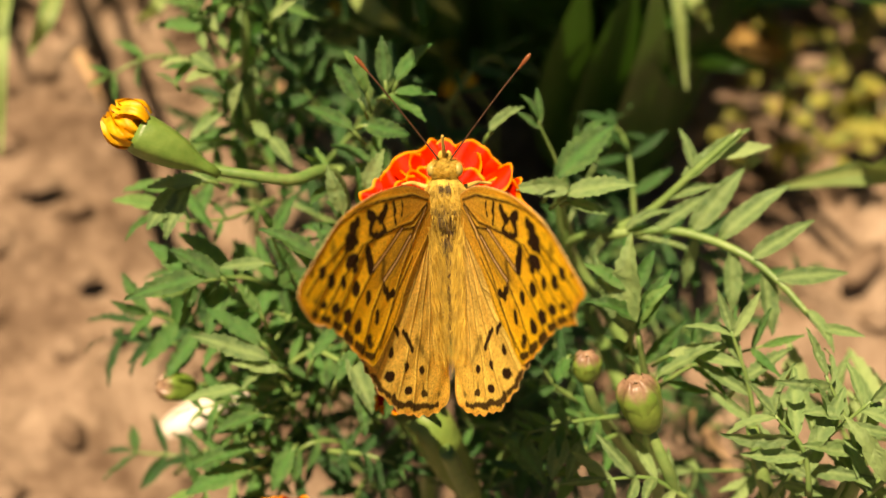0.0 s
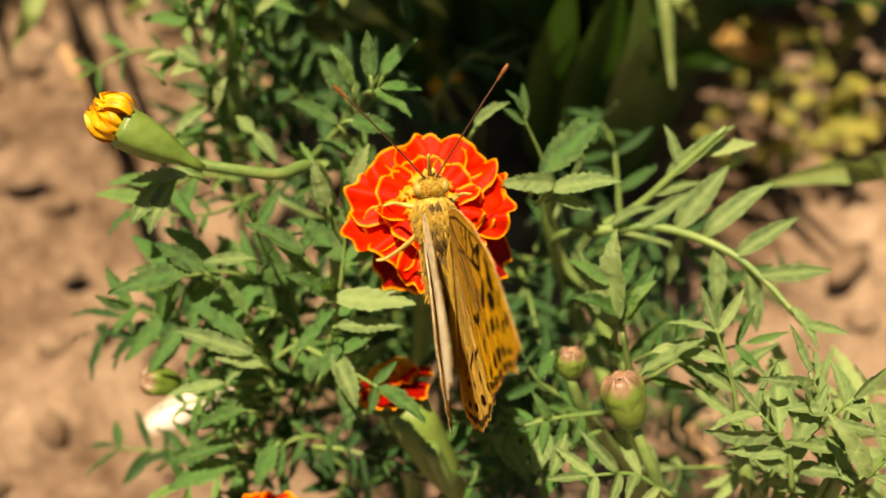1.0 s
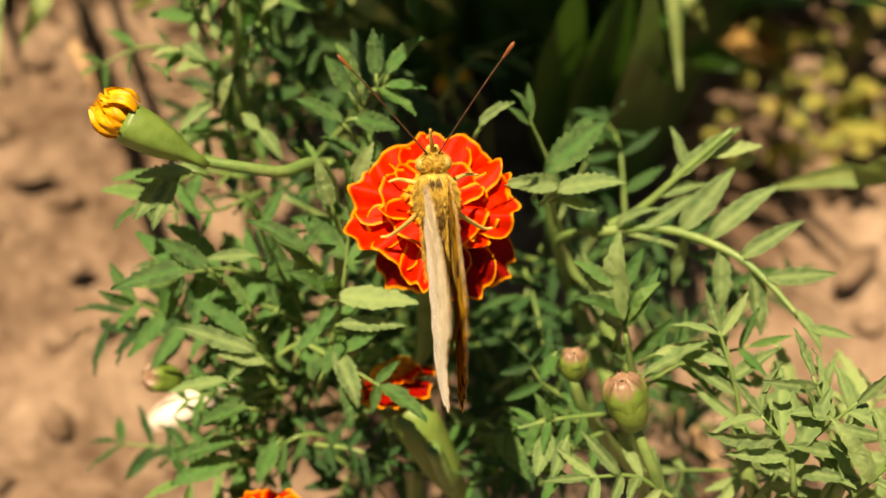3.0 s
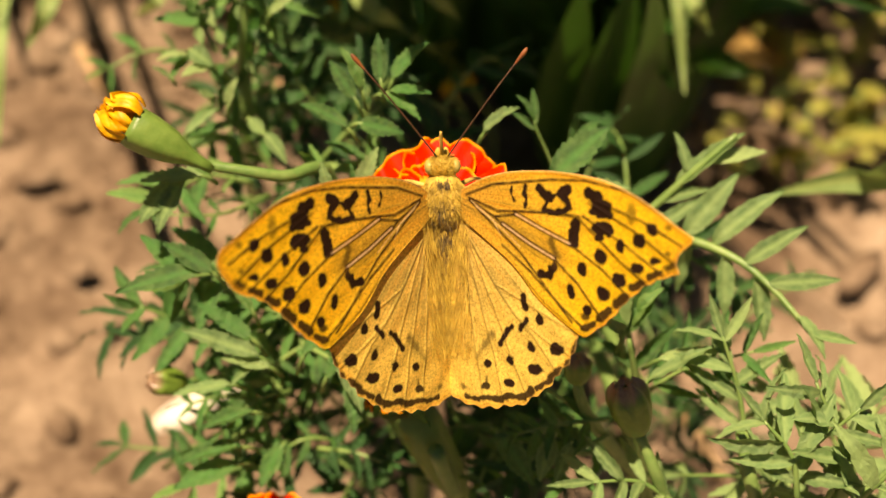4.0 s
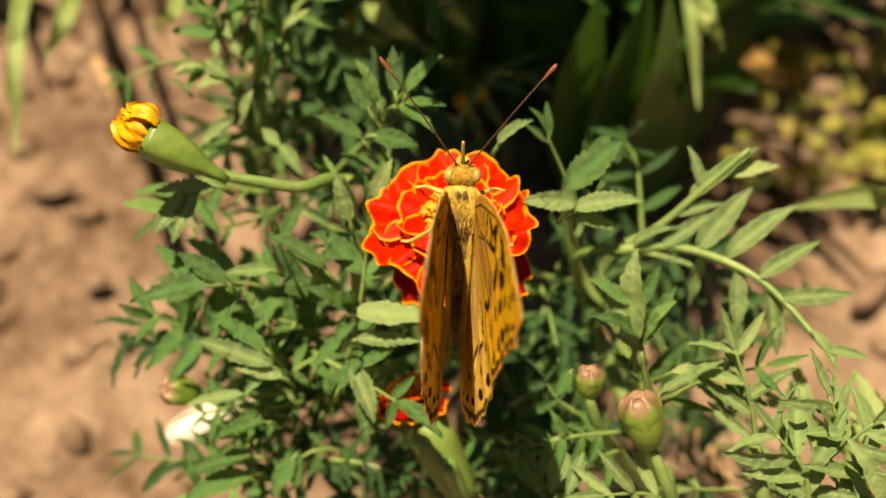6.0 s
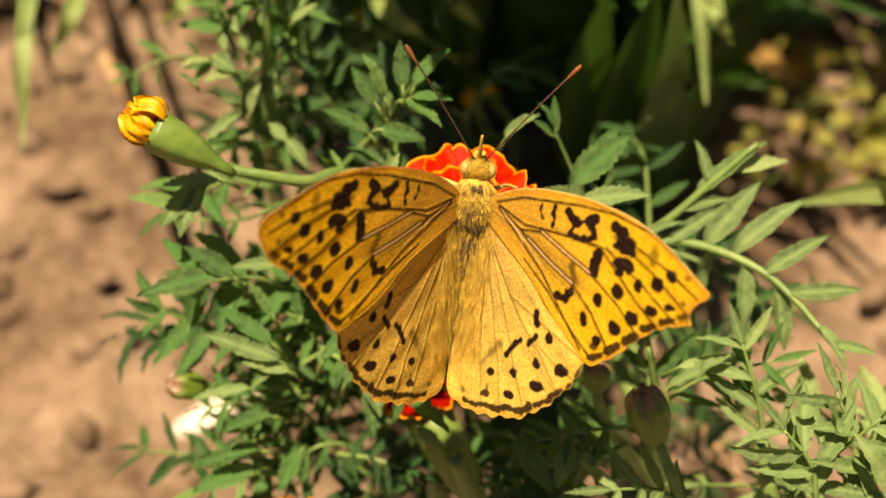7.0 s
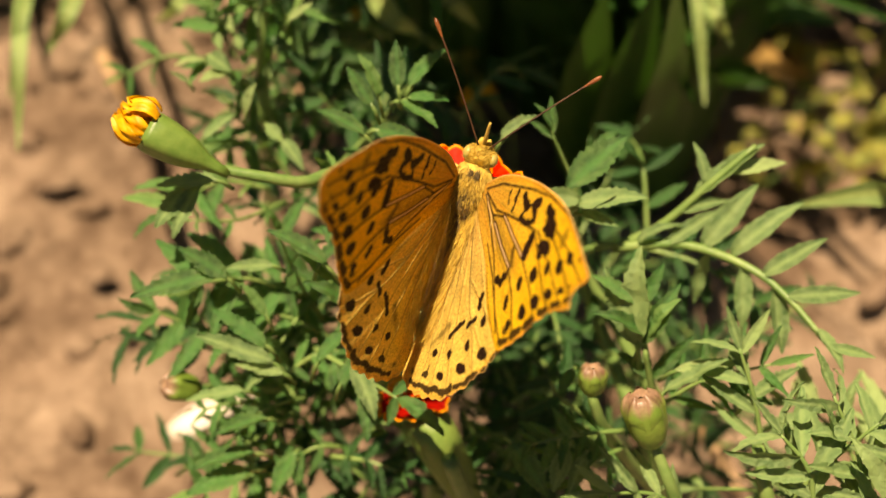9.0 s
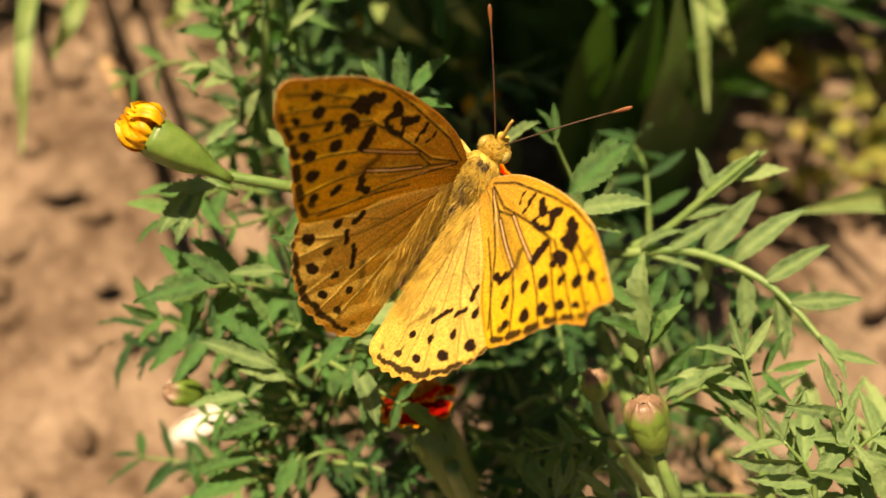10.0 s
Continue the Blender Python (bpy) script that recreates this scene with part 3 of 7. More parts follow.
leaf(back, [(-37.7, 61.2, 148.8), (-40.8, 60.1, 155.4), (-45.1, 59.6, 159.9)], 3, 8.0, seed=26)

# the plant beside it, with the closed buds
side = marigold((49.7, 7.1, 0.0), "green marigold with two closed buds")
stem(side, [(50.0, 7.9, -2.0), (40.5, -25.0, 100.0), (33.6, -24.6, 129.0), (29.2, -19.2, 138.6)], 1.5, 0.85)
stem(side, [(40.2, -13.2, 79.6), (33.4, -9.5, 111.5), (30.8, -7.3, 130.1), (28.3, -4.6, 141.8)], 1.4, 0.35)
stem(side, [(35.9, -10.1, 98.8), (23.8, -11.9, 126.9), (20.9, -11.0, 134.8), (20.3, -9.4, 137.2)], 1.2, 0.8)
stem(side, [(35.4, -3.3, 98.7), (23.8, 19.2, 114.5), (18.6, 24.2, 132.6), (17.5, 26.6, 144.1)], 1.6, 0.9)
stem(side, [(36.5, 5.4, 104.8), (22.4, 22.1, 121.4), (20.0, 20.6, 132.5), (25.6, 17.9, 139.2)], 1.3, 0.5)
bud(side, (29.2, -19.3, 138.2), (26.2, -15.0, 147.0), 3.2, 2)
bud(side, (20.4, -9.4, 136.0), (20.1, -7.2, 141.2), 2.2, 5)
leaf(side, [(31.6, -6.4, 128.3), (28.6, -2.8, 140.6), (27.0, 0.9, 148.1)], 3, 9.5, seed=31, spread=40, lone=1.1)
leaf(side, [(25.9, -12.1, 129.2), (17.7, -14.7, 132.2), (10.9, -16.5, 132.2)], 5, 5.0, seed=32)
leaf(side, [(26.4, -12.5, 124.0), (20.6, -17.5, 127.8), (18.1, -21.8, 128.5)], 3, 7.0, seed=33)
leaf(side, [(25.7, -12.2, 116.9), (16.7, -13.9, 120.6), (10.0, -17.9, 120.2)], 3, 7.5, seed=34, deep=True)
leaf(side, [(31.6, -7.1, 127.8), (38.2, -5.8, 134.8), (48.3, -5.4, 140.0)], 4, 7.0, seed=35, wide=0.8)
leaf(side, [(25.2, -7.4, 120.2), (16.7, -5.4, 126.5), (13.7, -3.3, 130.5)], 3, 6.5, seed=36, deep=True)
leaf(side, [(17.6, 24.2, 132.6), (17.8, 25.8, 143.5), (13.2, 29.5, 154.7)], 2, 6.0, seed=37, spread=30)
leaf(side, [(20.3, 23.7, 129.9), (17.6, 24.0, 141.1), (19.5, 28.1, 151.3)], 2, 9.0, seed=38, spread=80, lone=0.6)
lance_leaf(side, [(24.7, 17.9, 138.0), (35.7, 16.2, 141.7), (45.5, 10.5, 143.8), (51.7, 4.6, 143.3), (57.3, -3.0, 141.7)],
           [((47.6, 8.7, 143.7), (56.5, 11.8, 150.8)), ((51.2, 5.1, 143.7), (61.5, 3.6, 147.5)), ((55.3, -0.2, 142.4), (59.4, -7.0, 141.3)), ((57.3, -3.0, 141.7), (63.5, -5.6, 143.5)),
            ((43.1, 12.9, 143.0), (53.3, 18.3, 151.7)), ((38.8, 15.3, 142.3), (46.2, 20.8, 152.2)), ((33.0, 16.6, 140.8), (41.3, 19.6, 147.7)), ((44.8, 11.3, 143.2), (45.5, 3.1, 136.2)),
            ((49.4, 7.6, 142.9), (51.7, -1.5, 136.6)), ((39.5, 15.6, 141.2), (39.2, 10.0, 132.4)), ((28.5, 17.7, 139.1), (34.4, 18.1, 145.5))], 39)
lance_leaf(side, [(25.0, 19.1, 136.4), (32.2, 19.9, 141.8), (39.1, 22.9, 148.8), (46.4, 26.7, 155.1)],
           [((37.6, 22.6, 146.1), (46.7, 26.6, 156.3)), ((34.9, 21.2, 144.0), (43.1, 22.0, 146.9)), ((41.9, 24.8, 150.2), (52.0, 26.1, 152.3)), ((39.3, 23.5, 148.0), (37.2, 29.0, 153.1))], 40, 0.15)
leaf(side, [(32.8, 27.2, 125.0), (42.8, 23.5, 124.8), (52.1, 15.4, 124.1)], 5, 9.0, seed=41, deep=True)

front = marigold((90.8, 4.2, 0.0), "pale green marigold foliage at the edge of the bed")
PALE_PLANTS.add(front.name)
stem(front, [(91.4, 4.9, -2.0), (62.2, -21.0, 98.6), (48.9, -25.2, 127.4), (45.3, -18.2, 137.1)], 1.8, 1.0)
stem(front, [(63.8, -20.3, 91.7), (60.6, -26.6, 126.3), (61.0, -23.7, 140.6), (61.4, -20.0, 148.0)], 1.5, 0.9)
leaf(front, [(47.4, -18.8, 130.6), (45.1, -12.7, 139.8), (41.8, -7.0, 147.4)], 4, 8.5, seed=51, wide=0.8)
leaf(front, [(48.4, -26.7, 128.7), (53.0, -23.5, 138.3), (60.3, -20.2, 149.2)], 5, 9.0, seed=52, wide=0.85)
leaf(front, [(36.4, -25.9, 126.8), (29.5, -24.7, 132.6), (22.1, -26.1, 135.3)], 4, 7.5, seed=54, wide=0.85)
leaf(front, [(57.6, -28.3, 130.1), (59.3, -23.7, 140.6), (54.2, -16.1, 149.6)], 4, 8.5, seed=55, wide=0.85)
leaf(front, [(59.9, -29.9, 133.8), (63.1, -28.9, 141.8), (66.7, -26.6, 148.3)], 4, 9.0, seed=57, wide=0.85)
leaf(front, [(52.5, -29.3, 136.7), (50.8, -25.1, 143.3), (46.4, -21.4, 147.1)], 4, 9.0, seed=59, wide=0.85)

# larger leaflets standing out of the bed; pale ones hold sunlight in their colour
broad_leaflet(main, (-21.9, 4.4, 150.1), (-30.1, 6.8, 156.9), 0.15, 700)
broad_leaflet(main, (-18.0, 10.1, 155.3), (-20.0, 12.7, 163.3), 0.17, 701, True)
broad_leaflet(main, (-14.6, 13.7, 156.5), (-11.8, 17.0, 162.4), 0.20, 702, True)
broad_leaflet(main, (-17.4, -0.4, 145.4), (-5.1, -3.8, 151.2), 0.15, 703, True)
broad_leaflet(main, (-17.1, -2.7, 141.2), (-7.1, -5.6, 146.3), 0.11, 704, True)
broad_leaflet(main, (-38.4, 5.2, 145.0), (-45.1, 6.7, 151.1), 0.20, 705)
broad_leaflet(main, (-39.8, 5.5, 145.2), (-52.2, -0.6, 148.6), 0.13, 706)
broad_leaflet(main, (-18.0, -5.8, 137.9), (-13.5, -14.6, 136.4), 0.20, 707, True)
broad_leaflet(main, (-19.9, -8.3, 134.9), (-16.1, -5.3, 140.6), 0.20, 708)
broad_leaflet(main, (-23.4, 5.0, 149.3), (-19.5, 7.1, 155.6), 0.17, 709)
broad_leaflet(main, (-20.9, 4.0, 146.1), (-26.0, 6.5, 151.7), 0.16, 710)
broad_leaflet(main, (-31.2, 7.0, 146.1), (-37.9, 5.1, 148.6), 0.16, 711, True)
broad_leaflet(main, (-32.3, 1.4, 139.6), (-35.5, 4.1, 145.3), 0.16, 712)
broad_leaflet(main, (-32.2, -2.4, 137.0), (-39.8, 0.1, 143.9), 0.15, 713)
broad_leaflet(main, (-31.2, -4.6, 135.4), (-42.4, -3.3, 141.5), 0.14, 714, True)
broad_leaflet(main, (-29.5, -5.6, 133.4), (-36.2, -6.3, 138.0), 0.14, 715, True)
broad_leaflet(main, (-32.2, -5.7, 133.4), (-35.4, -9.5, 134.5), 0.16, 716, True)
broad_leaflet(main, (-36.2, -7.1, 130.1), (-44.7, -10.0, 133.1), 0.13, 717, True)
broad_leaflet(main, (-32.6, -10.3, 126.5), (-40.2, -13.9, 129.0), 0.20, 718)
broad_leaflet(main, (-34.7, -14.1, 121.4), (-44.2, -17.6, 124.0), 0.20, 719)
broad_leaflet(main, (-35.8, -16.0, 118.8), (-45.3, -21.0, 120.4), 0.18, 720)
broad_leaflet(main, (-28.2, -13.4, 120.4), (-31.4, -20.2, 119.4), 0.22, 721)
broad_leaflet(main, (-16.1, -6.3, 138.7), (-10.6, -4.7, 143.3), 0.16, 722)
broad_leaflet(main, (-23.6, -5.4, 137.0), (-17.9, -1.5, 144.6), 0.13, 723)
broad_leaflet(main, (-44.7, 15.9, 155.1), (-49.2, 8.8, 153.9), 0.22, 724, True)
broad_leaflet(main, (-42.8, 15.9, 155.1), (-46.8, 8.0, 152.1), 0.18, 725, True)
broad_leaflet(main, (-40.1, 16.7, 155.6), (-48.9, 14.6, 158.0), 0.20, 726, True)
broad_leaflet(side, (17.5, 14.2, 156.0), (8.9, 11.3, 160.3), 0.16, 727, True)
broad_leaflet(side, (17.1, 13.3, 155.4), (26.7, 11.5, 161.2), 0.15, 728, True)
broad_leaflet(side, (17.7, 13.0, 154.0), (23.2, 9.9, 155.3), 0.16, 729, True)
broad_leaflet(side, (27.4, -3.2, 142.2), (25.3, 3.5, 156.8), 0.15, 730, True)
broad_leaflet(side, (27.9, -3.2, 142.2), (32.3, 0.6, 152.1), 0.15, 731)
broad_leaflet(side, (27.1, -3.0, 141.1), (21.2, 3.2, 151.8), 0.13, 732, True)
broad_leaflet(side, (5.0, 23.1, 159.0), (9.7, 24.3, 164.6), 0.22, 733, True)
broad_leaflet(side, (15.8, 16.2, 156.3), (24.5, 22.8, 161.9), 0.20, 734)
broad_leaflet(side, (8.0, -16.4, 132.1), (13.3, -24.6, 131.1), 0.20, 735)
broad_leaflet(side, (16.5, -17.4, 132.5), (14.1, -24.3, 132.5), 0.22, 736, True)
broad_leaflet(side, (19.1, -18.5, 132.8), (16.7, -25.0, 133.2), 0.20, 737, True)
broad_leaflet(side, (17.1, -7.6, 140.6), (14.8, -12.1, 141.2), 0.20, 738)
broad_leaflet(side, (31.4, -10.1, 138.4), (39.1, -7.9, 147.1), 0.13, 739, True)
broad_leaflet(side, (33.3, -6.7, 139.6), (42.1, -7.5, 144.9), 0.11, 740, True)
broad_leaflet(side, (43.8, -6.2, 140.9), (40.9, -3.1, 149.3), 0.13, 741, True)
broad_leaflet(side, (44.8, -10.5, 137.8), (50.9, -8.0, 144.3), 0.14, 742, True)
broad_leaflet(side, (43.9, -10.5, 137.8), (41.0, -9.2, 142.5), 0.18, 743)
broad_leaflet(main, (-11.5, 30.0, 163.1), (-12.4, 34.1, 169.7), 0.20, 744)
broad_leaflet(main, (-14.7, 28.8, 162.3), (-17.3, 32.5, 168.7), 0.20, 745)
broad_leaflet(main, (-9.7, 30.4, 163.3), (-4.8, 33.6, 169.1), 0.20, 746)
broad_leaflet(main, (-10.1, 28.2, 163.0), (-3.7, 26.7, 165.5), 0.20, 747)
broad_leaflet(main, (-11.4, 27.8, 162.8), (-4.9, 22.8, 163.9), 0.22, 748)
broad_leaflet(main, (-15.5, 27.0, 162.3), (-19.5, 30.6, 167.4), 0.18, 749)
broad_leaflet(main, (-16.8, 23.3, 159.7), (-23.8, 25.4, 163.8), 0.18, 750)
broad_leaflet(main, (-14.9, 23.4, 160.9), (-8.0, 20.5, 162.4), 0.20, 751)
# pale leaflets for whitish sun highlights, put into the leaf colour
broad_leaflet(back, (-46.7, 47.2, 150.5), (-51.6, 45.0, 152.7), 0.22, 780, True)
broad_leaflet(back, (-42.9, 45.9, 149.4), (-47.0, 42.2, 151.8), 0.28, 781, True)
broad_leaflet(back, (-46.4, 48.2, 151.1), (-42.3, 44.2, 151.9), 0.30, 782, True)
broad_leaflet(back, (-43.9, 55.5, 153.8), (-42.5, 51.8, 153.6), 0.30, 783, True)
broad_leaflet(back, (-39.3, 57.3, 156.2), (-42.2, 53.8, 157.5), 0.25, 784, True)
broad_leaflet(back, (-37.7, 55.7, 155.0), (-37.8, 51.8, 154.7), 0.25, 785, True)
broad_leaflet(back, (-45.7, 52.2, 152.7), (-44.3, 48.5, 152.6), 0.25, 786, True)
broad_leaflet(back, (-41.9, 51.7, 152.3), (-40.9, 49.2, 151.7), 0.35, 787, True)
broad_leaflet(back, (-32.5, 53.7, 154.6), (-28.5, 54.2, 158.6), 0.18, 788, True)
broad_leaflet(back, (-36.1, 47.0, 150.0), (-35.4, 44.4, 149.4), 0.35, 789, True)
broad_leaflet(back, (-39.4, 38.9, 146.8), (-37.7, 40.1, 152.5), 0.20, 790, True)
broad_leaflet(back, (-42.4, 40.3, 147.9), (-44.2, 39.7, 150.0), 0.30, 791, True)
broad_leaflet(back, (-45.9, 32.1, 147.1), (-40.5, 34.2, 152.1), 0.14, 792, True)
broad_leaflet(back, (-35.3, 35.9, 147.0), (-32.5, 32.6, 147.1), 0.30, 793, True)
broad_leaflet(back, (-32.3, 32.5, 147.0), (-28.2, 26.9, 146.6), 0.20, 794, True)
broad_leaflet(back, (-49.0, 41.3, 151.2), (-51.5, 41.6, 154.0), 0.20, 795, True)

# leaves that fill the bed, by default in the darker, shaded leaf colour
bush(main, (-27.8, 17.4, 113.2), 16, 7, 10.5, 61, False)
bush(main, (-33.6, 14.7, 96.7), 13, 7, 8.5, 62, False)
bush(main, (-19.1, 22.1, 121.4), 12, 6, 9.0, 63, False)
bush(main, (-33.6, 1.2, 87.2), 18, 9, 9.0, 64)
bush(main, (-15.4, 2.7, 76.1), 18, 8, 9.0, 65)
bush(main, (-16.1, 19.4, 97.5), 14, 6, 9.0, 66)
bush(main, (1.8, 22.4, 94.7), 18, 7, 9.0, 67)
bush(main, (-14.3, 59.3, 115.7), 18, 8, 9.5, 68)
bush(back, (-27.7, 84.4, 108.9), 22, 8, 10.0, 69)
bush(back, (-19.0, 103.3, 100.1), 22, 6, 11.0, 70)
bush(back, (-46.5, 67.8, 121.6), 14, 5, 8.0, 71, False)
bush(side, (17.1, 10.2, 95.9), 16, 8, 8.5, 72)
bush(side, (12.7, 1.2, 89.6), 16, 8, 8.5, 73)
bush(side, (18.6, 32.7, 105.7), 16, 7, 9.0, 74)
bush(front, (58.1, -15.3, 112.3), 14, 3, 9.5, 78, False)
bush(front, (67.9, -17.8, 117.8), 14, 3, 10.0, 79, False)

low = marigold((-43.7, -10.1, 0.0), "low marigold with an orange-edged red flower")
stem(low, [(-44.0, -9.5, -2.0), (-34.5, -24.0, 72.0), (-30.6, -26.5, 104.5)], 1.6, 1.2)
flower(low, (-29.8, -26.5, 111.7), (-0.05, -0.1, 1.0), 8.8, 15, 8, 5)


# strap-leaved plants behind the marigolds
def clump(base, label, blades, seed, width, material=None):
    ob = thing("grass_clump", Vector(base) * MM, label, "grass", "clumps of broad grass")
    rng = random.Random(seed)
    for way in blades:
        part("blade", strap(list(way), width * rng.uniform(0.8, 1.2), rng.uniform(0.15, 0.4), rng.uniform(-0.8, 0.8), material), ob)
    return ob


def random_clump(base, label, count, seed, width, height, lean, away=0):
    rng = random.Random(seed)
    b = Vector(base)
    blades = []
    for i in range(count):
        a = rng.uniform(0, 2 * math.pi)
        foot = b + Vector((math.cos(a), math.sin(a), 0)) * rng.uniform(2, 16)
        h = height * rng.uniform(0.7, 1.15)
        out = Vector((math.cos(a), math.sin(a), 0)) * h * lean * rng.uniform(0.5, 1.3)
        if away:
            out = Vector((out.x * 0.5, away * abs(out.y), 0))
        blades.append((foot, foot + out * 0.3 + Vector((0, 0, h * 0.65)), foot + out + Vector((0, 0, h * rng.uniform(0.7, 1.0)))))
    return clump(base, label, blades, seed, width)


DARK = "clump of broad dark green grass blades"
random_clump((45.0, 142.7, 0.0), DARK, 33, 81, 5.0, 125, 0.28)
random_clump((32.5, 171.0, 0.0), DARK, 34, 82, 5.0, 140, 0.30)
random_clump((6.8, 186.0, 0.0), DARK, 34, 83, 4.0, 140, 0.70)
random_clump((-19.8, 193.8, 0.0), DARK, 32, 84, 3.6, 130, 0.75)
random_clump((-47.0, 201.7, 0.0), DARK, 30, 85, 3.2, 120, 0.75)
random_clump((23.1, 229.3, 0.0), DARK, 34, 86, 4.4, 200, 0.95, 1)
random_clump((-8.8, 235.0, 0.0), DARK, 34, 87, 4.2, 200, 1.00, 1)
random_clump((43.7, 205.8, 0.0), DARK, 24, 88, 5.2, 187, 0.35)

# clumps rooted out of view, added for the shade they cast
random_clump((41.2, 271.5, 0.0), DARK, 36, 131, 4.6, 237, 1.00, 1)
random_clump((-0.8, 277.8, 0.0), DARK, 36, 132, 4.6, 237, 1.00, 1)
random_clump((-46.7, 265.2, 0.0), DARK, 32, 133, 4.0, 212, 1.00, 1)
random_clump((97.2, 300.2, 0.0), DARK, 14, 134, 3.0, 60, 0.45, 1)
random_clump((-93.3, 252.8, 0.0), DARK, 28, 136, 3.4, 110, 0.55, 1)
random_clump((-159.3, 265.2, 0.0), DARK, 26, 137, 3.4, 95, 0.55, 1)
random_clump((-201.0, 201.7, 0.0), DARK, 24, 138, 3.4, 90, 0.55, 1)

# tall grass added to shade the top of the bed, upper blades unseen
for _k, (_x, _y) in enumerate(((-30, 200), (0, 205), (30, 215))):
    random_clump((_x, _y, 0), "tall clump of broad dark green grass blades added to cast shade", 44, 141 + _k, 6.5, 230, 0.45)

# more added grass, leaning forward out of view over the leaves it shades
for _k, (_x, _y) in enumerate(((-40, 194), (-22, 185))):
    random_clump((_x, _y, 0), "tall clump of broad dark green grass blades added to cast shade", 50, 151 + _k, 6.0, 225, 0.5, -1)

# unseen blades arching overhead, added to block sun from the foliage below
_r = random.Random(171)
for _k in range(2):
    _b = Vector((-30 + 20 * _k, 178 + 5 * _k, 0))
    _ways = []
    for _i in range(11):
        _foot = _b + Vector((_r.uniform(-12, 12), _r.uniform(-8, 8), 0))
        _tip = Vector((_b.x + _r.uniform(-14, 14), _r.uniform(22, 85), _r.uniform(212, 245)))
        _ways.append((_foot, _foot.lerp(_tip, 0.45) + Vector((0, 0, 110)), _tip))
    clump(_b, "tall clump of arching broad dark green grass blades added to cast shade", _ways, 171 + _k, 7.5)

# grass added beyond the view to shade the soil on the right
for _k, (_x, _y) in enumerate(((95, 222), (138, 232), (180, 222))):
    random_clump((_x, _y, 0), "tall clump of broad dark green grass blades added to cast shade", 13, 161 + _k, 5.5, 245, 0.42, -1)

random_clump((-165.6, 235.0, 0.0), DARK, 22, 139, 3.0, 70, 0.6)
random_clump((-120.7, 243.8, 0.0), DARK, 22, 140, 3.0, 75, 0.6)

LONG = "long bent green grass blades"
clump((89.4, 311.3, 0.0), LONG, [((79.3, 297.6, 0.0), (50.2, 122.7, 113.7), (50.8, 81.8, 103.4)), ((88.7, 304.4, 0.0), (52.8, 113.2, 112.0), (56.7, 94.9, 108.9))], 91, 3.4, BLADE_PALE)
clump((156.7, 116.5, -0.0), LONG, [((167.0, 96.1, 0.0), (94.0, 43.0, 118.9), (78.6, 45.1, 120.4), (63.9, 46.4, 114.0))], 92, 4.0, BLADE_PALE)
clump((-156.9, 297.6, 0.0), LONG, [((-149.3, 290.9, 0.0), (-93.4, 114.0, 107.7), (-96.7, 92.5, 104.8)), ((-165.6, 297.6, 0.0), (-105.9, 111.9, 106.2), (-101.3, 71.1, 95.9)), ((-117.3, 277.8, 0.0), (-69.0, 113.0, 106.9), (-75.0, 105.4, 101.6)), ((-161.3, 297.6, 0.0), (-104.6, 114.0, 107.7), (-106.3, 85.0, 97.1))], 93, 2.6, BLADE_PALE)
clump((-17.8, 277.8, 0.0), LONG, [((-47.4, 277.8, 0.0), (-22.2, 104.5, 113.2), (-11.6, 89.8, 115.1)), ((-17.9, 284.3, 0.0), (-8.2, 108.7, 116.1), (0.8, 95.4, 111.7))], 94, 3.0, BLADE_PALE)
clump((-74.2, 246.8, 0.0), LONG, [((-74.2, 246.8, 0.0), (-36.9, 61.2, 148.8), (-38.2, 51.8, 142.2))], 96, 1.3)

clump((48.8, 130.4, 0.0), "broad upright dark green blades on the soil", [((48.8, 130.4, 0.0), (46.1, 110.3, 70.0), (36.9, 69.8, 150.0)), ((41.0, 135.1, 0.0), (37.5, 114.6, 65.0), (35.3, 78.9, 140.0)), ((35.6, 139.5, 0.0), (28.5, 118.9, 60.0), (26.7, 87.7, 130.0)), ((55.0, 139.9, 0.0), (47.4, 126.5, 40.0), (36.0, 111.3, 95.0))], 95, 8.5)


# small yellow flowers of the weeds behind
def button_flower(foot, head, radius, seed):
    ob = thing("yellow_wildflower", Vector(foot) * MM, "small yellow wildflower on a thin green stalk", "flower", "yellow wildflowers")
    part("stalk", tube("stalk", [foot, Vector(foot).lerp(Vector(head), 0.5) + Vector((3, 2, 4)), head], lambda u: 0.45 * MM, STEM, 10, 6), ob)
    rng = random.Random(seed)
    n = Vector((-0.1, -0.3, 0.95)).normalized()
    s = n.orthogonal().normalized()
    for i in range(9):
        d = Matrix.Rotation(2 * math.pi * i / 9 + rng.uniform(-0.1, 0.1), 3, n) @ s
        v, f, b = leaflet_mesh(rng, 3, 0.24, 0.3, 0.1)
        part("petal", mesh("petal", v, f, YELLOW, rib=b), ob, place=basis(d.cross(n).normalized(), d, n, Vector(head) * MM, radius * MM, radius * MM, radius * MM))


for _k, (_f, _h) in enumerate((((2.8, 136.0, 0.0), (-1.4, 104.6, 79.1)), ((11.7, 138.2, 0.0), (2.7, 108.9, 77.2)), ((-41.7, 175.9, 0.0), (-31.6, 130.2, 82.3)))):
    button_flower(_f, _h, 2.6, 200 + _k)


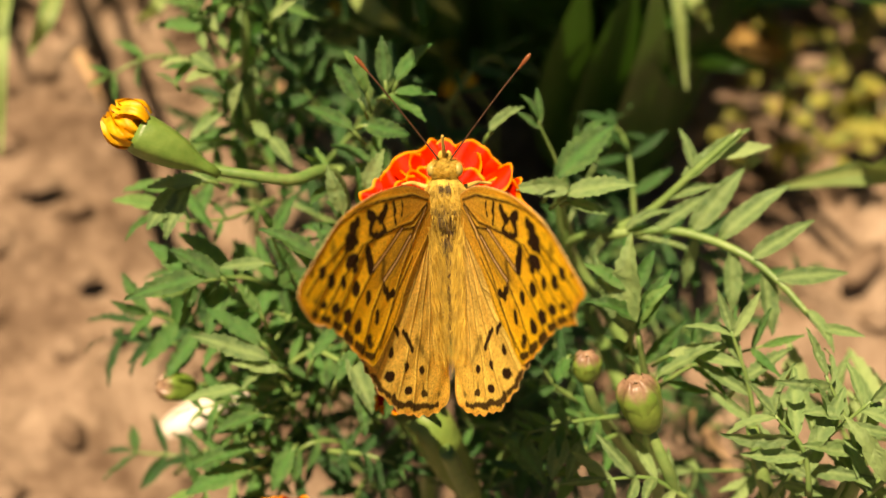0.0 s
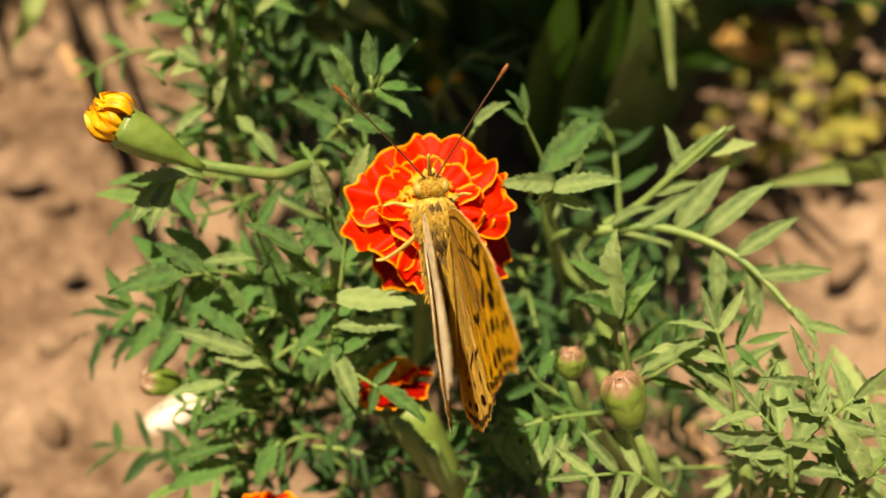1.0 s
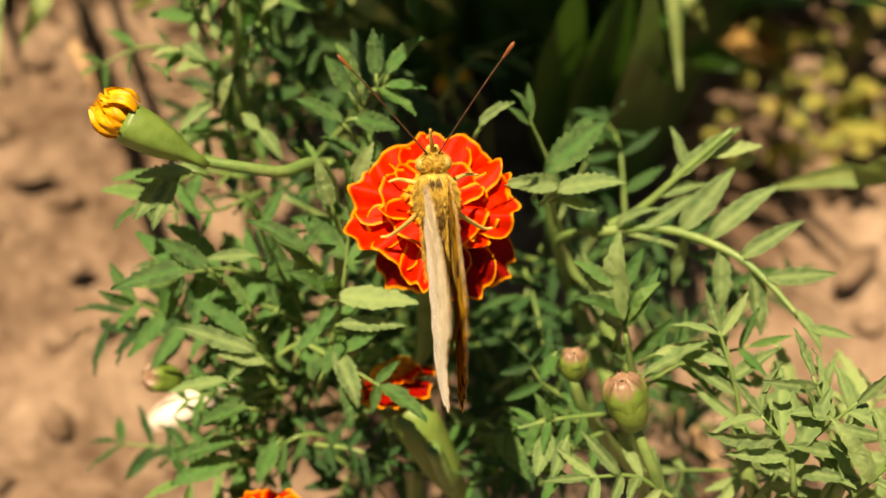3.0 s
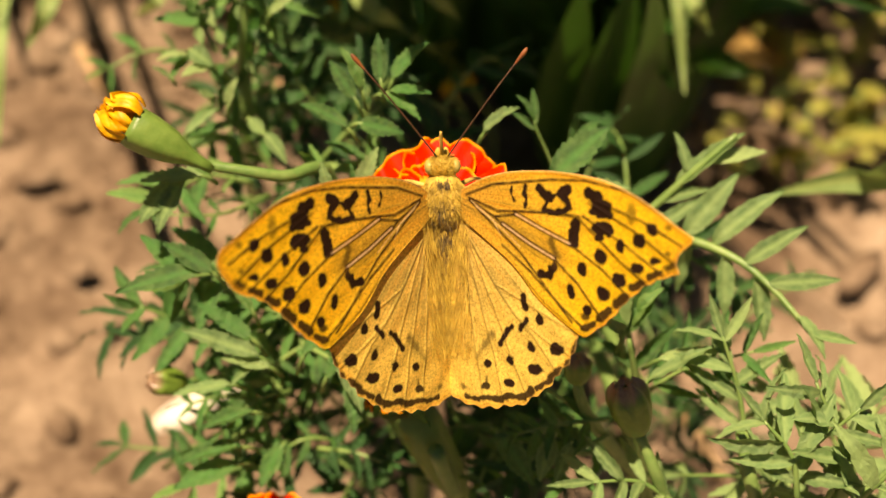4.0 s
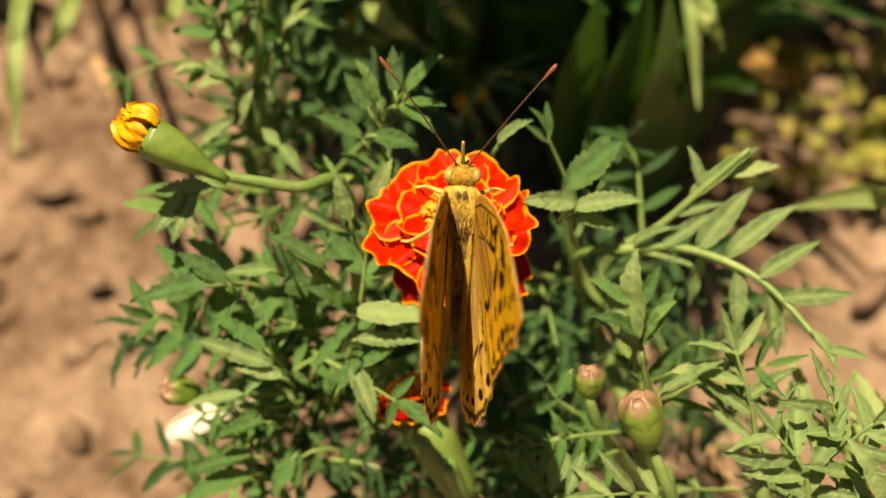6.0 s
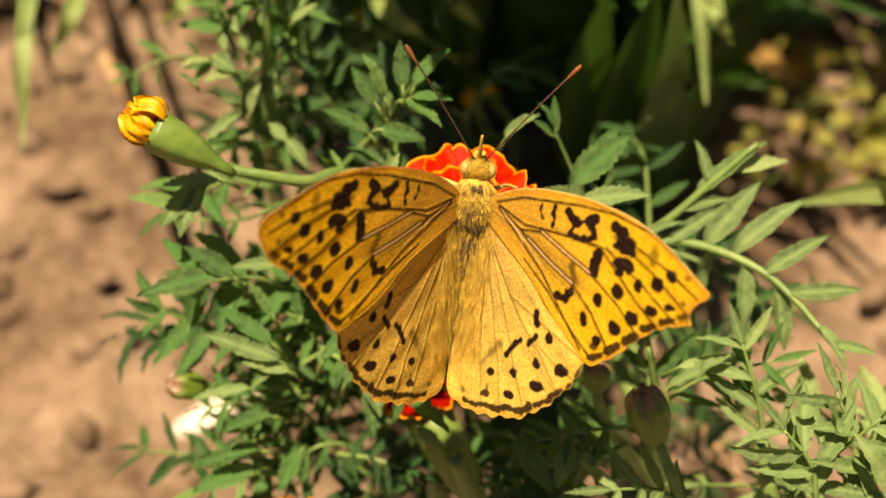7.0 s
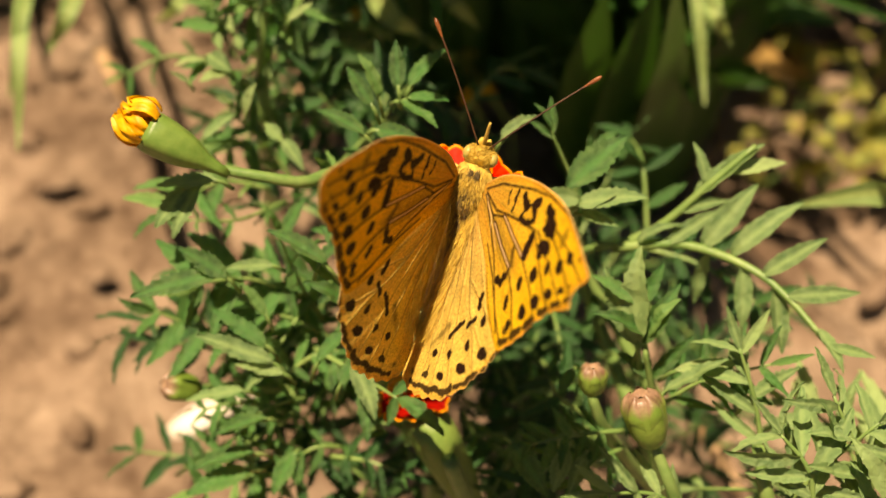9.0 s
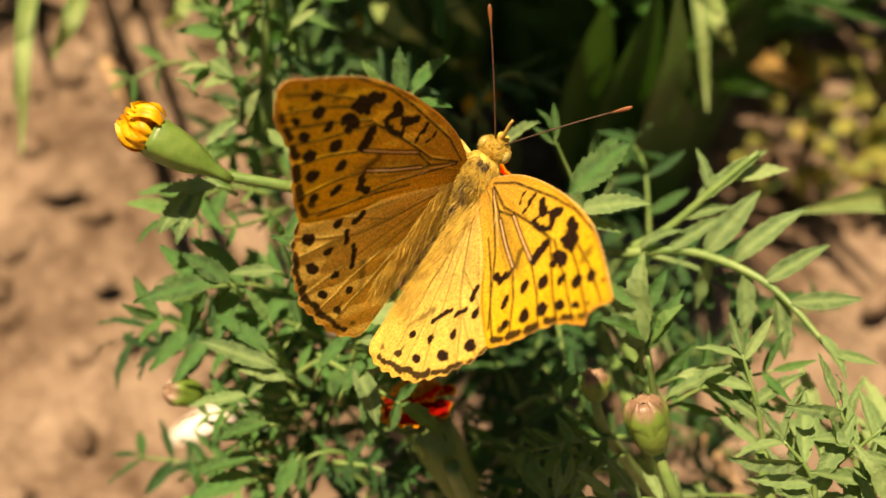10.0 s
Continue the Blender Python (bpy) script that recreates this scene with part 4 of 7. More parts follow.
# weeds, stones and litter on the soil
def weed(base, label, count, seed, height):
    ob = thing("weed", Vector(base) * MM, label, "weed", "small weeds on the soil")
    rng = random.Random(seed)
    for i in range(count):
        a = rng.uniform(0, 2 * math.pi)
        d = Vector((math.cos(a), math.sin(a), 0))
        b = Vector(base)
        tip = b + d * height * rng.uniform(0.3, 0.9) + Vector((0, 0, height * rng.uniform(0.5, 1)))
        st = part("stalk", tube("stalk", [b, b.lerp(tip, 0.5) + Vector((0, 0, 4)), tip], lambda u: 0.5 * MM, DRY if i % 3 == 0 else STEM, 8, 6), ob)
        for k in range(4):
            f = (Vector((rng.gauss(0, 0.5), rng.gauss(0, 0.5), 1))).normalized()
            y = Vector((rng.gauss(0, 1), rng.gauss(0, 1), 0.2)).normalized()
            x = y.cross(f).normalized()
            l = rng.uniform(5, 9) * MM
            part("leaf", WEED_LEAVES[(i + k) % len(WEED_LEAVES)], st, place=basis(x, y, x.cross(y), (b.lerp(tip, 0.45 + 0.18 * k)) * MM, l * 1.7, l, l))
    return ob


WEED_LEAVES = []
for _i in range(4):
    _v, _f, _b = leaflet_mesh(_r, 4, 0.22, 0.2, 0.15)
    WEED_LEAVES.append(mesh("weed_leaf", _v, _f, WEED, rib=_b))
PALE = "small yellowish green weed on the dry soil"
for _k, _p in enumerate(((101.3, 204.5, 0.0), (133.4, 184.4, 0.0), (126.2, 174.3, 0.0), (124.2, 150.4, 0.0), (107.7, 139.9, 0.0), (119.4, 159.7, 0.0), (103.8, 171.3, 0.0), (88.4, 140.6, 0.0))):
    weed(_p, PALE, 3, 100 + _k, 22 + 5 * (_k % 3))
for _k, _p in enumerate(((1.1, 175.9, 0.0), (-43.7, 212.5, 0.0))):
    weed(_p, "small weed with yellow leaves", 5, 120 + _k, 34)


def stone(base, r, seed, stretch, turn, label, material=STONE, tilt=0.0, rough=0.25):
    v, f = lump(random.Random(seed), r * MM, rough, 3)
    m = Matrix.Rotation(turn, 3, "Z") @ Matrix.Rotation(tilt, 3, "Y") @ Matrix.Diagonal((stretch, 1, 0.8))
    at = Vector(base) * MM + Vector((0, 0, r * 0.3 * MM))
    ob = new("stone", mesh("stone", [m @ q + at for q in v], f, material))
    tagged(ob, label, "stone", "stones on the soil")


stone((-72.1, 54.6, 2.0), 4.6, 1, 2.5, 0.62, "smooth elongated whitish stone on the soil", rough=0.08)
stone((-59.2, 59.1, 1.0), 3.4, 2, 1.6, 0.9, "small pale stone beside the whitish one")
stone((-111.2, 102.1, 0.0), 3.2, 3, 1.2, 0.3, "small rounded sandy stone", SOIL)
stone((-98.2, 82.5, 0.0), 3.6, 4, 1.2, 1.1, "small rounded sandy stone", SOIL)
stone((-107.3, 50.9, 0.0), 4.0, 5, 1.4, 2.1, "small rounded sandy stone", SOIL)
stone((109.0, 190.4, 3.0), 8.0, 6, 1.1, 0.4, "rounded orange-brown clod on the soil", DRY_LEAF)
stone((73.6, 156.6, 0.0), 7.0, 7, 1.2, 0.4, "rounded sandy clod on the soil", SOIL)
stone((-130.9, 136.0, 0.0), 4.5, 8, 1.5, 0.2, "rounded sandy clod on the soil", SOIL)
stone((120.3, 104.1, -1.0), 5.5, 9, 1.5, 0.8, "rounded sandy clod on the soil", SOIL)


def straw(points, r, label):
    ob = new("straw", tube("straw", points, lambda u: r * MM * (1 - 0.4 * u), DRY, 12, 7))
    tagged(ob, label, "straw", "dry straws on the soil")


straw([(-126.1, 189.6, 3.0), (-119.1, 177.3, 4.0), (-110.0, 163.2, 2.0)], 2.2, "pale dry flattened stalk lying on the soil")
straw([(62.0, 61.2, 2.0), (66.1, 50.3, 3.0), (71.6, 37.4, 2.0)], 2.4, "pale dry stalk lying on the soil")
straw([(-60.0, 164.4, 2.0), (-56.4, 173.6, 8.0), (-55.9, 196.1, 3.0)], 2.2, "pale dry stalk lying under the leaves")
dead = new("dry_leaf", strap([(85.9, 199.1, 4.0), (93.9, 186.4, 9.0), (104.3, 181.0, 4.0)], 5.0, 0.2, 0.3, DRY_LEAF))
tagged(dead, "withered yellow-brown leaf on the soil", "leaf")

# dark leaves added over bright soil, their colour standing in for shade
bush(side, (56.8, 20.0, 54.0), 16, 6, 8.5, 92)
bush(side, (28.3, 41.3, 75.0), 18, 6, 9.0, 93)

# two more dark fills in place of the shade beside the buds
bush(side, (50.3, 33.7, 73.3), 14, 5, 8.0, 94)
bush(side, (58.5, 30.4, 58.8), 14, 5, 8.0, 95)

for _k, _p in enumerate(((-33.2, 3.5, 120.6), (-29.4, -2.9, 113.7), (-22.6, -6.1, 109.0), (11.5, -4.6, 114.9), (17.3, -12.8, 111.6))):
    bush(main if _k < 3 else side, _p, 7, 3, 6.5, 160 + _k, False)


# ---- butterfly ----
WS = 0.0825  # wing drawing unit in mm
HINGE = Vector((1.8, 1.0, 1.0)) * MM
HIND_HINGE = Vector((1.75, 1.0, 0.4)) * MM


def from_axis(x, y):
    """From the wing drawing (units right of and below the thorax) to mm from the hinge, the body axis turned upright."""
    return ((x * 0.9962 + y * 0.0872) * WS - 2.2, (x * 0.0872 - y * 0.9962) * WS - 1.0)


def smooth_outline(points, n):
    out = curve_points([(*from_axis(*p), 0) for p in points], n)
    return np.array([(p.x, p.y) for p in out])


def seg_distance(P, a, b):
    a, b = np.asarray(a), np.asarray(b)
    d = b - a
    t = np.clip(((P - a) @ d) / (d @ d + 1e-9), 0, 1)
    return np.linalg.norm(P - (a + t[:, None] * d), axis=1)


def line_distance(P, pts):
    q = [from_axis(*p) for p in pts]
    return np.min([seg_distance(P, a, b) for a, b in zip(q, q[1:])], axis=0)


def inside(P, poly):
    x, y = P[:, 0], P[:, 1]
    res = np.zeros(len(P), bool)
    q = np.roll(poly, -1, axis=0)
    for (x1, y1), (x2, y2) in zip(poly, q):
        if y1 != y2:
            res ^= ((y1 > y) != (y2 > y)) & (x < (x2 - x1) * (y - y1) / (y2 - y1) + x1)
    return res


def outline_distance(P, poly):
    d = np.full(len(P), 1e9)
    near = np.zeros_like(P)
    for a, b in zip(poly, np.roll(poly, -1, axis=0)):
        v = b - a
        t = np.clip(((P - a) @ v) / (v @ v + 1e-12), 0, 1)
        c = a + t[:, None] * v
        e = np.linalg.norm(P - c, axis=1)
        m = e < d
        d[m], near[m] = e[m], c[m]
    return d, near


def value_noise(P, scale, seed):
    return np.array([noise.noise(Vector((x * scale, y * scale, seed))) for x, y in P])


# Outlines of the right wings: units from the thorax, x away from the body, y towards the tail.
FORE = [(14, 30), (30, 2), (50, -9), (92, -19), (130, -22), (165, -21), (215, -15), (265, -5), (325, 13), (375, 38), (417, 69), (452, 101), (469, 116), (478, 125), (472, 134), (459, 140), (449, 148), (443, 157), (442, 167), (443, 176), (428, 178), (414, 182), (402, 182), (390, 188), (375, 190), (362, 200), (348, 206), (338, 214), (325, 220), (314, 231), (300, 238), (288, 247), (272, 252), (258, 260), (243, 263), (222, 250), (190, 222), (160, 190), (120, 130), (40, 55)]
# the left forewing's tip is worn round
BLUNT_FORE = FORE[:11] + [(450, 96), (466, 108), (475, 118), (478, 130), (474, 141), (466, 151), (458, 159), (450, 166), (443, 172)] + FORE[20:]
HIND = [(6, 40), (120, 45), (215, 90), (262, 150), (270, 205), (264, 235), (256, 250), (250, 270), (240, 278), (235, 293), (222, 299), (214, 311), (203, 316), (196, 330), (180, 337), (165, 350), (150, 353), (136, 367), (118, 368), (104, 373), (88, 371), (72, 379), (55, 375), (36, 381), (18, 376), (0, 377), (-16, 369), (-36, 363), (-46, 345), (-46, 310), (-34, 259), (-15, 190), (0, 100)]
# Markings, as drawn on the half-raised wing. Spots: x, y, half widths, strength.  Marks: half width, strength, line.
FORE_SPOTS = [(302, 11, 13, 11, 1), (314, 22, 15, 13, 1), (322, 46, 21, 17, 1), (305, 49, 10, 7, 1), (334, 59, 10, 9, 1), (317, 83, 21, 13, 1), (308, 100, 11, 7, 1), (329, 90, 10, 11, 1), (376, 64, 9, 18, 0.6), (265, 156, 10, 13, 1), (305, 137, 13, 15, 1), (345, 122, 9, 12, 1), (383, 118, 13, 14, 1)]
FORE_SPOTS += [(410, 100, 11, 12, 1), (442, 104, 6, 5, 0.7), (235, 196, 8, 15, 1), (260, 234, 10, 10, 1), (253, 246, 9, 9, 0.9), (296, 208, 13, 14, 1), (332, 186, 13, 14, 1), (370, 169, 14, 10, 1), (407, 162, 11, 6, 1), (433, 152, 5, 4, 0.8), (184, 182, 7, 8, 0.35)]
FORE_MARKS = [(2.6, 1, [(154, -21), (152, -8), (155, 7)]), (3.6, 1, [(182, -21), (177, -6), (180, 6), (175, 22)]), (8.5, 1, [(208, -11), (216, 1), (224, 8)]), (3.3, 1, [(224, 11), (216, 22), (209, 30)]), (8.5, 1, [(262, -2), (248, 4)]), (6.5, 1, [(246, 6), (257, 18), (260, 31)]), (5.2, 1, [(260, 31), (250, 39), (232, 41), (210, 32)]), (3.9, 1, [(224, 11), (245, 3)]), (9.8, 1, [(269, 67), (260, 85), (258, 102)])]
FORE_MARKS += [(5.9, 0.75, [(214, 92), (221, 124)]), (6.5, 1, [(182, 156), (202, 160), (213, 143)]), (5.2, 1, [(200, 162), (205, 148)]), (5.9, 0.95, [(245, 267), (264, 262)]), (7.2, 0.95, [(281, 252), (300, 241)]), (7.8, 0.95, [(317, 230), (337, 220)]), (5.9, 0.95, [(352, 204), (373, 197)]), (5.2, 0.95, [(390, 189), (412, 184)]), (5.2, 0.9, [(424, 179), (441, 174)])]
FORE_BRAND = [[(155, 34), (198, 67), (252, 105)], [(126, 51), (172, 94), (215, 129)]]
FORE_VEINS = [[(62, -15), (118, -31), (232, -27), (298, -16), (378, 21), (458, 96)], [(66, -8), (122, 24), (178, 31), (238, 43), (278, 54)], [(252, 105), (305, 162), (345, 221)], [(215, 129), (252, 182), (285, 255)], [(118, 92), (165, 150), (218, 232), (245, 266)], [(66, -3), (105, 48), (152, 111), (198, 201), (225, 252)], [(276, 57), (338, 148), (382, 202)], [(285, 54), (352, 118), (415, 189)], [(298, 30), (378, 99), (444, 176)], [(315, 29), (392, 80), (460, 142)], [(269, 64), (255, 104)], [(66, -4), (112, 35), (155, 34)], [(112, 35), (126, 51)]]
FORE_PALE_VEINS = [[(70, -1), (108, 41), (118, 73)], [(78, 11), (118, 54), (152, 99)]]
HIND_SPOTS = [(168, 234, 9, 12, 1), (144, 283, 9, 10, 1), (100, 304, 9, 10, 1), (53, 303, 9, 8, 1), (188, 296, 15, 12, 1), (143, 328, 16, 10, 1), (90, 348, 12, 8, 1), (40, 347, 10, 8, 0.95), (44, 336, 3, 8, 0.8), (-5, 343, 7, 5, 0.7)]
HIND_MARKS = [(5.9, 1, [(146, 185), (145, 208)]), (4.6, 1, [(143, 230), (130, 246)]), (4.9, 1, [(114, 238), (100, 248), (86, 268)]), (6.5, 0.6, [(73, 246), (53, 266)]), (3.3, 0.5, [(53, 266), (36, 285)]), (9.8, 0.95, [(232, 292), (221, 308)]), (4.6, 0.95, [(221, 314), (200, 328)]), (7.8, 0.95, [(186, 338), (169, 350)]), (4.6, 0.95, [(165, 354), (140, 365)]), (7.2, 0.95, [(129, 369), (114, 378)]), (5.2, 0.95, [(109, 379), (86, 373), (66, 378)]), (5.9, 0.95, [(69, 378), (52, 375)]), (3.9, 0.95, [(52, 374), (33, 370), (13, 371), (-6, 362)])]
HIND_VEINS = [[(62, 54), (95, 150), (126, 220), (152, 264), (182, 341)], [(126, 220), (172, 277), (215, 318)], [(58, 54), (82, 175), (95, 252), (118, 379)], [(52, 54), (62, 201), (68, 264), (72, 378)], [(48, 54), (35, 226), (32, 373)], [(95, 150), (152, 201), (238, 283)]]

def fore_plan(x, y):
    """The drawing shows the forewing tilted; this lays it flat."""
    u, v = x / 200, y / 200
    k = (1, u, v, u * u, u * v, v * v)
    return (x + sum(a * b for a, b in zip(k, (-20.6, 29.2, -6.9, -8.7, -1.9, 6.6))), y + sum(a * b for a, b in zip(k, (11.0, 17.4, -29.0, -5.2, -8.5, 5.9))))


def hind_plan(x, y):
    """The same for the hindwing, which is a little broader than drawn."""
    x *= 1.05 if x > 0 else 1.0
    u, v = x / 200, y / 200
    return x - 28.5 + 17.2 * u + 18.4 * v, y + 48.1 - 36.0 * u - 27.7 * v


def flat_lines(lines, plan):
    return [[plan(*p) for p in pts] for pts in lines]


def flat_spots(spots, plan):
    return [(*plan(x, y), a * 1.02, b * 0.93, k) for x, y, a, b, k in spots]


def flat_marks(marks, plan):
    return [(w, k, [plan(*p) for p in pts]) for w, k, pts in marks]


FORE_SPOTS, HIND_SPOTS = flat_spots(FORE_SPOTS, fore_plan), flat_spots(HIND_SPOTS, hind_plan)
FORE_MARKS, HIND_MARKS = flat_marks(FORE_MARKS, fore_plan), flat_marks(HIND_MARKS, hind_plan)
FORE_VEINS, HIND_VEINS = flat_lines(FORE_VEINS, fore_plan), flat_lines(HIND_VEINS, hind_plan)
FORE_BRAND, FORE_PALE_VEINS = flat_lines(FORE_BRAND, fore_plan), flat_lines(FORE_PALE_VEINS, fore_plan)
FORE_PATCH = flat_lines([[(140, 62), (195, 100), (225, 128)]], fore_plan)[0]


def bent(P, z, kind):
    """The wing's gentle bend along its span: points (mm) and their relief, from flat to curved."""
    k, k2, beta = (-0.00299, 0.000071, 0.044) if kind == "fore" else (-0.00503, 0.0, 0.0)
    c, s = math.cos(beta), math.sin(beta)
    a, b = P[:, 0] * c + P[:, 1] * s, P[:, 1] * c - P[:, 0] * s
    way = a[:, None] * (np.arange(24) + 0.5) / 24
    turn = k * way + k2 * way * np.abs(way)
    end = k * a + k2 * a * np.abs(a)
    along, up = np.cos(turn).mean(1) * a - z * np.sin(end), np.sin(turn).mean(1) * a + z * np.cos(end)
    return np.column_stack([along * c - b * s, along * s + b * c, up])


# where the wing meets its neighbour or the body, and has no coloured border
INNER_EDGE = {"fore": [(14, 30), (120, 130), (190, 222), (236, 260)], "hind": [(-44, 352), (-40, 259), (2, 100), (120, 45), (215, 90), (262, 150), (270, 205)]}


def paint(P, kind, upper, d):
    """The wing's colours at points P (mm from the hinge); d is their distance from the wing's edge."""
    rho = np.linalg.norm(P, axis=1)
    n1, n2, n3 = value_noise(P, 0.16, 3.0), value_noise(P, 0.9, 8.0), value_noise(P, 4.2, 5.0)
    wob = 0.27 * value_noise(P, 1.15, 1.0) + 0.07 * n3
    fore = kind == "fore"
    t = np.clip(rho / (28 if fore else 27), 0, 1)[:, None]
    if upper:
        inner, outer = (np.array((0.66, 0.425, 0.080)), np.array((0.88, 0.575, 0.034))) if fore else (np.array((0.64, 0.48, 0.15)), np.array((0.79, 0.605, 0.135)))
    else:
        inner, outer = (np.array((0.92, 0.84, 0.58)), np.array((0.92, 0.90, 0.70))) if fore else (np.array((0.92, 0.93, 0.80)), np.array((0.93, 0.94, 0.82)))
    base = inner * (1 - t) + outer * t
    angle = np.arctan2(P[:, 1], P[:, 0] + 4)
    streak = np.array([noise.noise(Vector((a * 26, r * 0.05, 2.5))) + 0.7 * noise.noise(Vector((a * 80, r * 0.10, 6.5))) + 0.5 * noise.noise(Vector((a * 170, r * 0.25, 9.5))) for a, r in zip(angle, rho)])
    base = base * (1 + 0.16 * n1 + 0.16 * n2 + (0.30 if upper else 0.10) * n3 + (0.55 if upper else 0.10) * streak * (1.2 - t[:, 0]))[:, None]
    if upper:
        # brown dusting towards the root, and long brown furrows between the veins
        dust = np.clip(1 - rho / 15, 0, 1) * (0.75 + 0.6 * n2)
        base = base * (1 - 0.24 * dust[:, None] * np.array((0.8, 1.0, 1.25)))
        furrow = np.clip(streak * 1.9 - 0.30, 0, 1) * np.clip(1.25 - rho / 24, 0, 1)
        base = base * (1 - furrow[:, None] * np.array((0.40, 0.52, 0.65)))
        rim = np.clip(1.4 - d / (0.9 if fore else 1.0), 0, 1) * np.clip(rho / 10 - 0.7, 0, 1) * np.clip(line_distance(P, INNER_EDGE[kind]) / 1.5 - 0.6, 0, 1)
        rim = rim * (0.8 if fore else 0.45)
        base = base * (1 - rim[:, None]) + np.array((0.90, 0.47, 0.04)) * rim[:, None]
    dark, amount = np.array((0.024, 0.010, 0.005)), np.zeros(len(P))
    spots, marks, veins = (FORE_SPOTS, FORE_MARKS, FORE_VEINS) if fore else (HIND_SPOTS, HIND_MARKS, HIND_VEINS)
    soft = 0.24
    if upper or fore:
        for x, y, rx, ry, k in spots:
            c = from_axis(x, y)
            q = (P - np.array(c)) / (np.array((rx, ry)) * 0.97 * WS)
            e = (np.linalg.norm(q, axis=1) - 1) * (rx + ry) / 2 * WS + wob
            amount = np.maximum(amount, k * np.clip(0.5 - e / (soft if k > 0.9 else 0.5), 0, 1) * (1 if upper else 0.22))
        for w, k, pts in marks:
            e = line_distance(P, pts) - (1.02 * w + 0.4) * WS + wob
            amount = np.maximum(amount, k * np.clip(0.5 - e / (soft if k > 0.9 else 0.6), 0, 1) * (1 if upper else 0.2))
    if upper:
        # thin broken dark line along the outer edge, inside an orange fringe
        band = 0.85 * np.clip(1.1 - np.abs(d - 0.42 - 0.1 * n2) / 0.16, 0, 1) * np.clip(rho / 8 - 1.2, 0, 1) * np.clip(0.75 + 0.9 * n1, 0, 1)
        amount = np.maximum(amount, band * (0.8 if fore else 0.35))
    for pts in veins:
        e = line_distance(P, pts)
        strength = (0.86 if fore else 0.42) if upper else 0.12
        amount = np.maximum(amount, strength * np.clip(0.95 + 0.5 * n2, 0, 1.1) * np.clip(1.35 - e / (0.24 if fore else 0.17), 0, 1))
    out = base * (1 - amount[:, None]) + dark * amount[:, None]
    if upper and fore:
        patch = 0.42 * np.clip(1.3 - line_distance(P, FORE_PATCH) / 1.7, 0, 1) * np.clip(0.8 + 0.9 * n2, 0, 1)
        out = out * (1 - patch[:, None]) + np.array((0.16, 0.075, 0.020)) * patch[:, None]
        for pts in FORE_BRAND:
            e = line_distance(P, pts)
            side = 0.85 * np.clip(1.4 - np.abs(e - 0.30) / 0.15, 0, 1)[:, None]
            out = out * (1 - side) + np.array((0.055, 0.022, 0.010)) * side
            core = np.clip(1.25 - e / 0.14, 0, 1)[:, None]
            out = out * (1 - core) + np.array((0.74, 0.56, 0.38)) * core
        for pts in FORE_PALE_VEINS:
            core = 0.55 * np.clip(1.2 - line_distance(P, pts) / 0.15, 0, 1)[:, None]
            out = out * (1 - core) + np.array((0.90, 0.68, 0.34)) * core
    if upper and fore:
        # pale rim along the front edge: its shine put into the colour
        front = np.clip(1.3 - d / 0.17, 0, 1) * np.clip(P[:, 0] / 6, 0, 1) * (P[:, 1] > -0.05 * P[:, 0] ** 1.35)
        out = out * (1 - 0.8 * front[:, None]) + np.array((0.92, 0.74, 0.36)) * 0.8 * front[:, None]
    if not upper and not fore:
        for k in (-0.32, -0.05, 0.2):
            band = np.abs((P @ np.array((0.62, -0.78))) / 22 - 0.62 - k)
            out = out + (np.clip(1 - band / 0.035, 0, 1) * 0.5)[:, None] * (np.array((0.86, 0.87, 0.80)) - out)
    return out


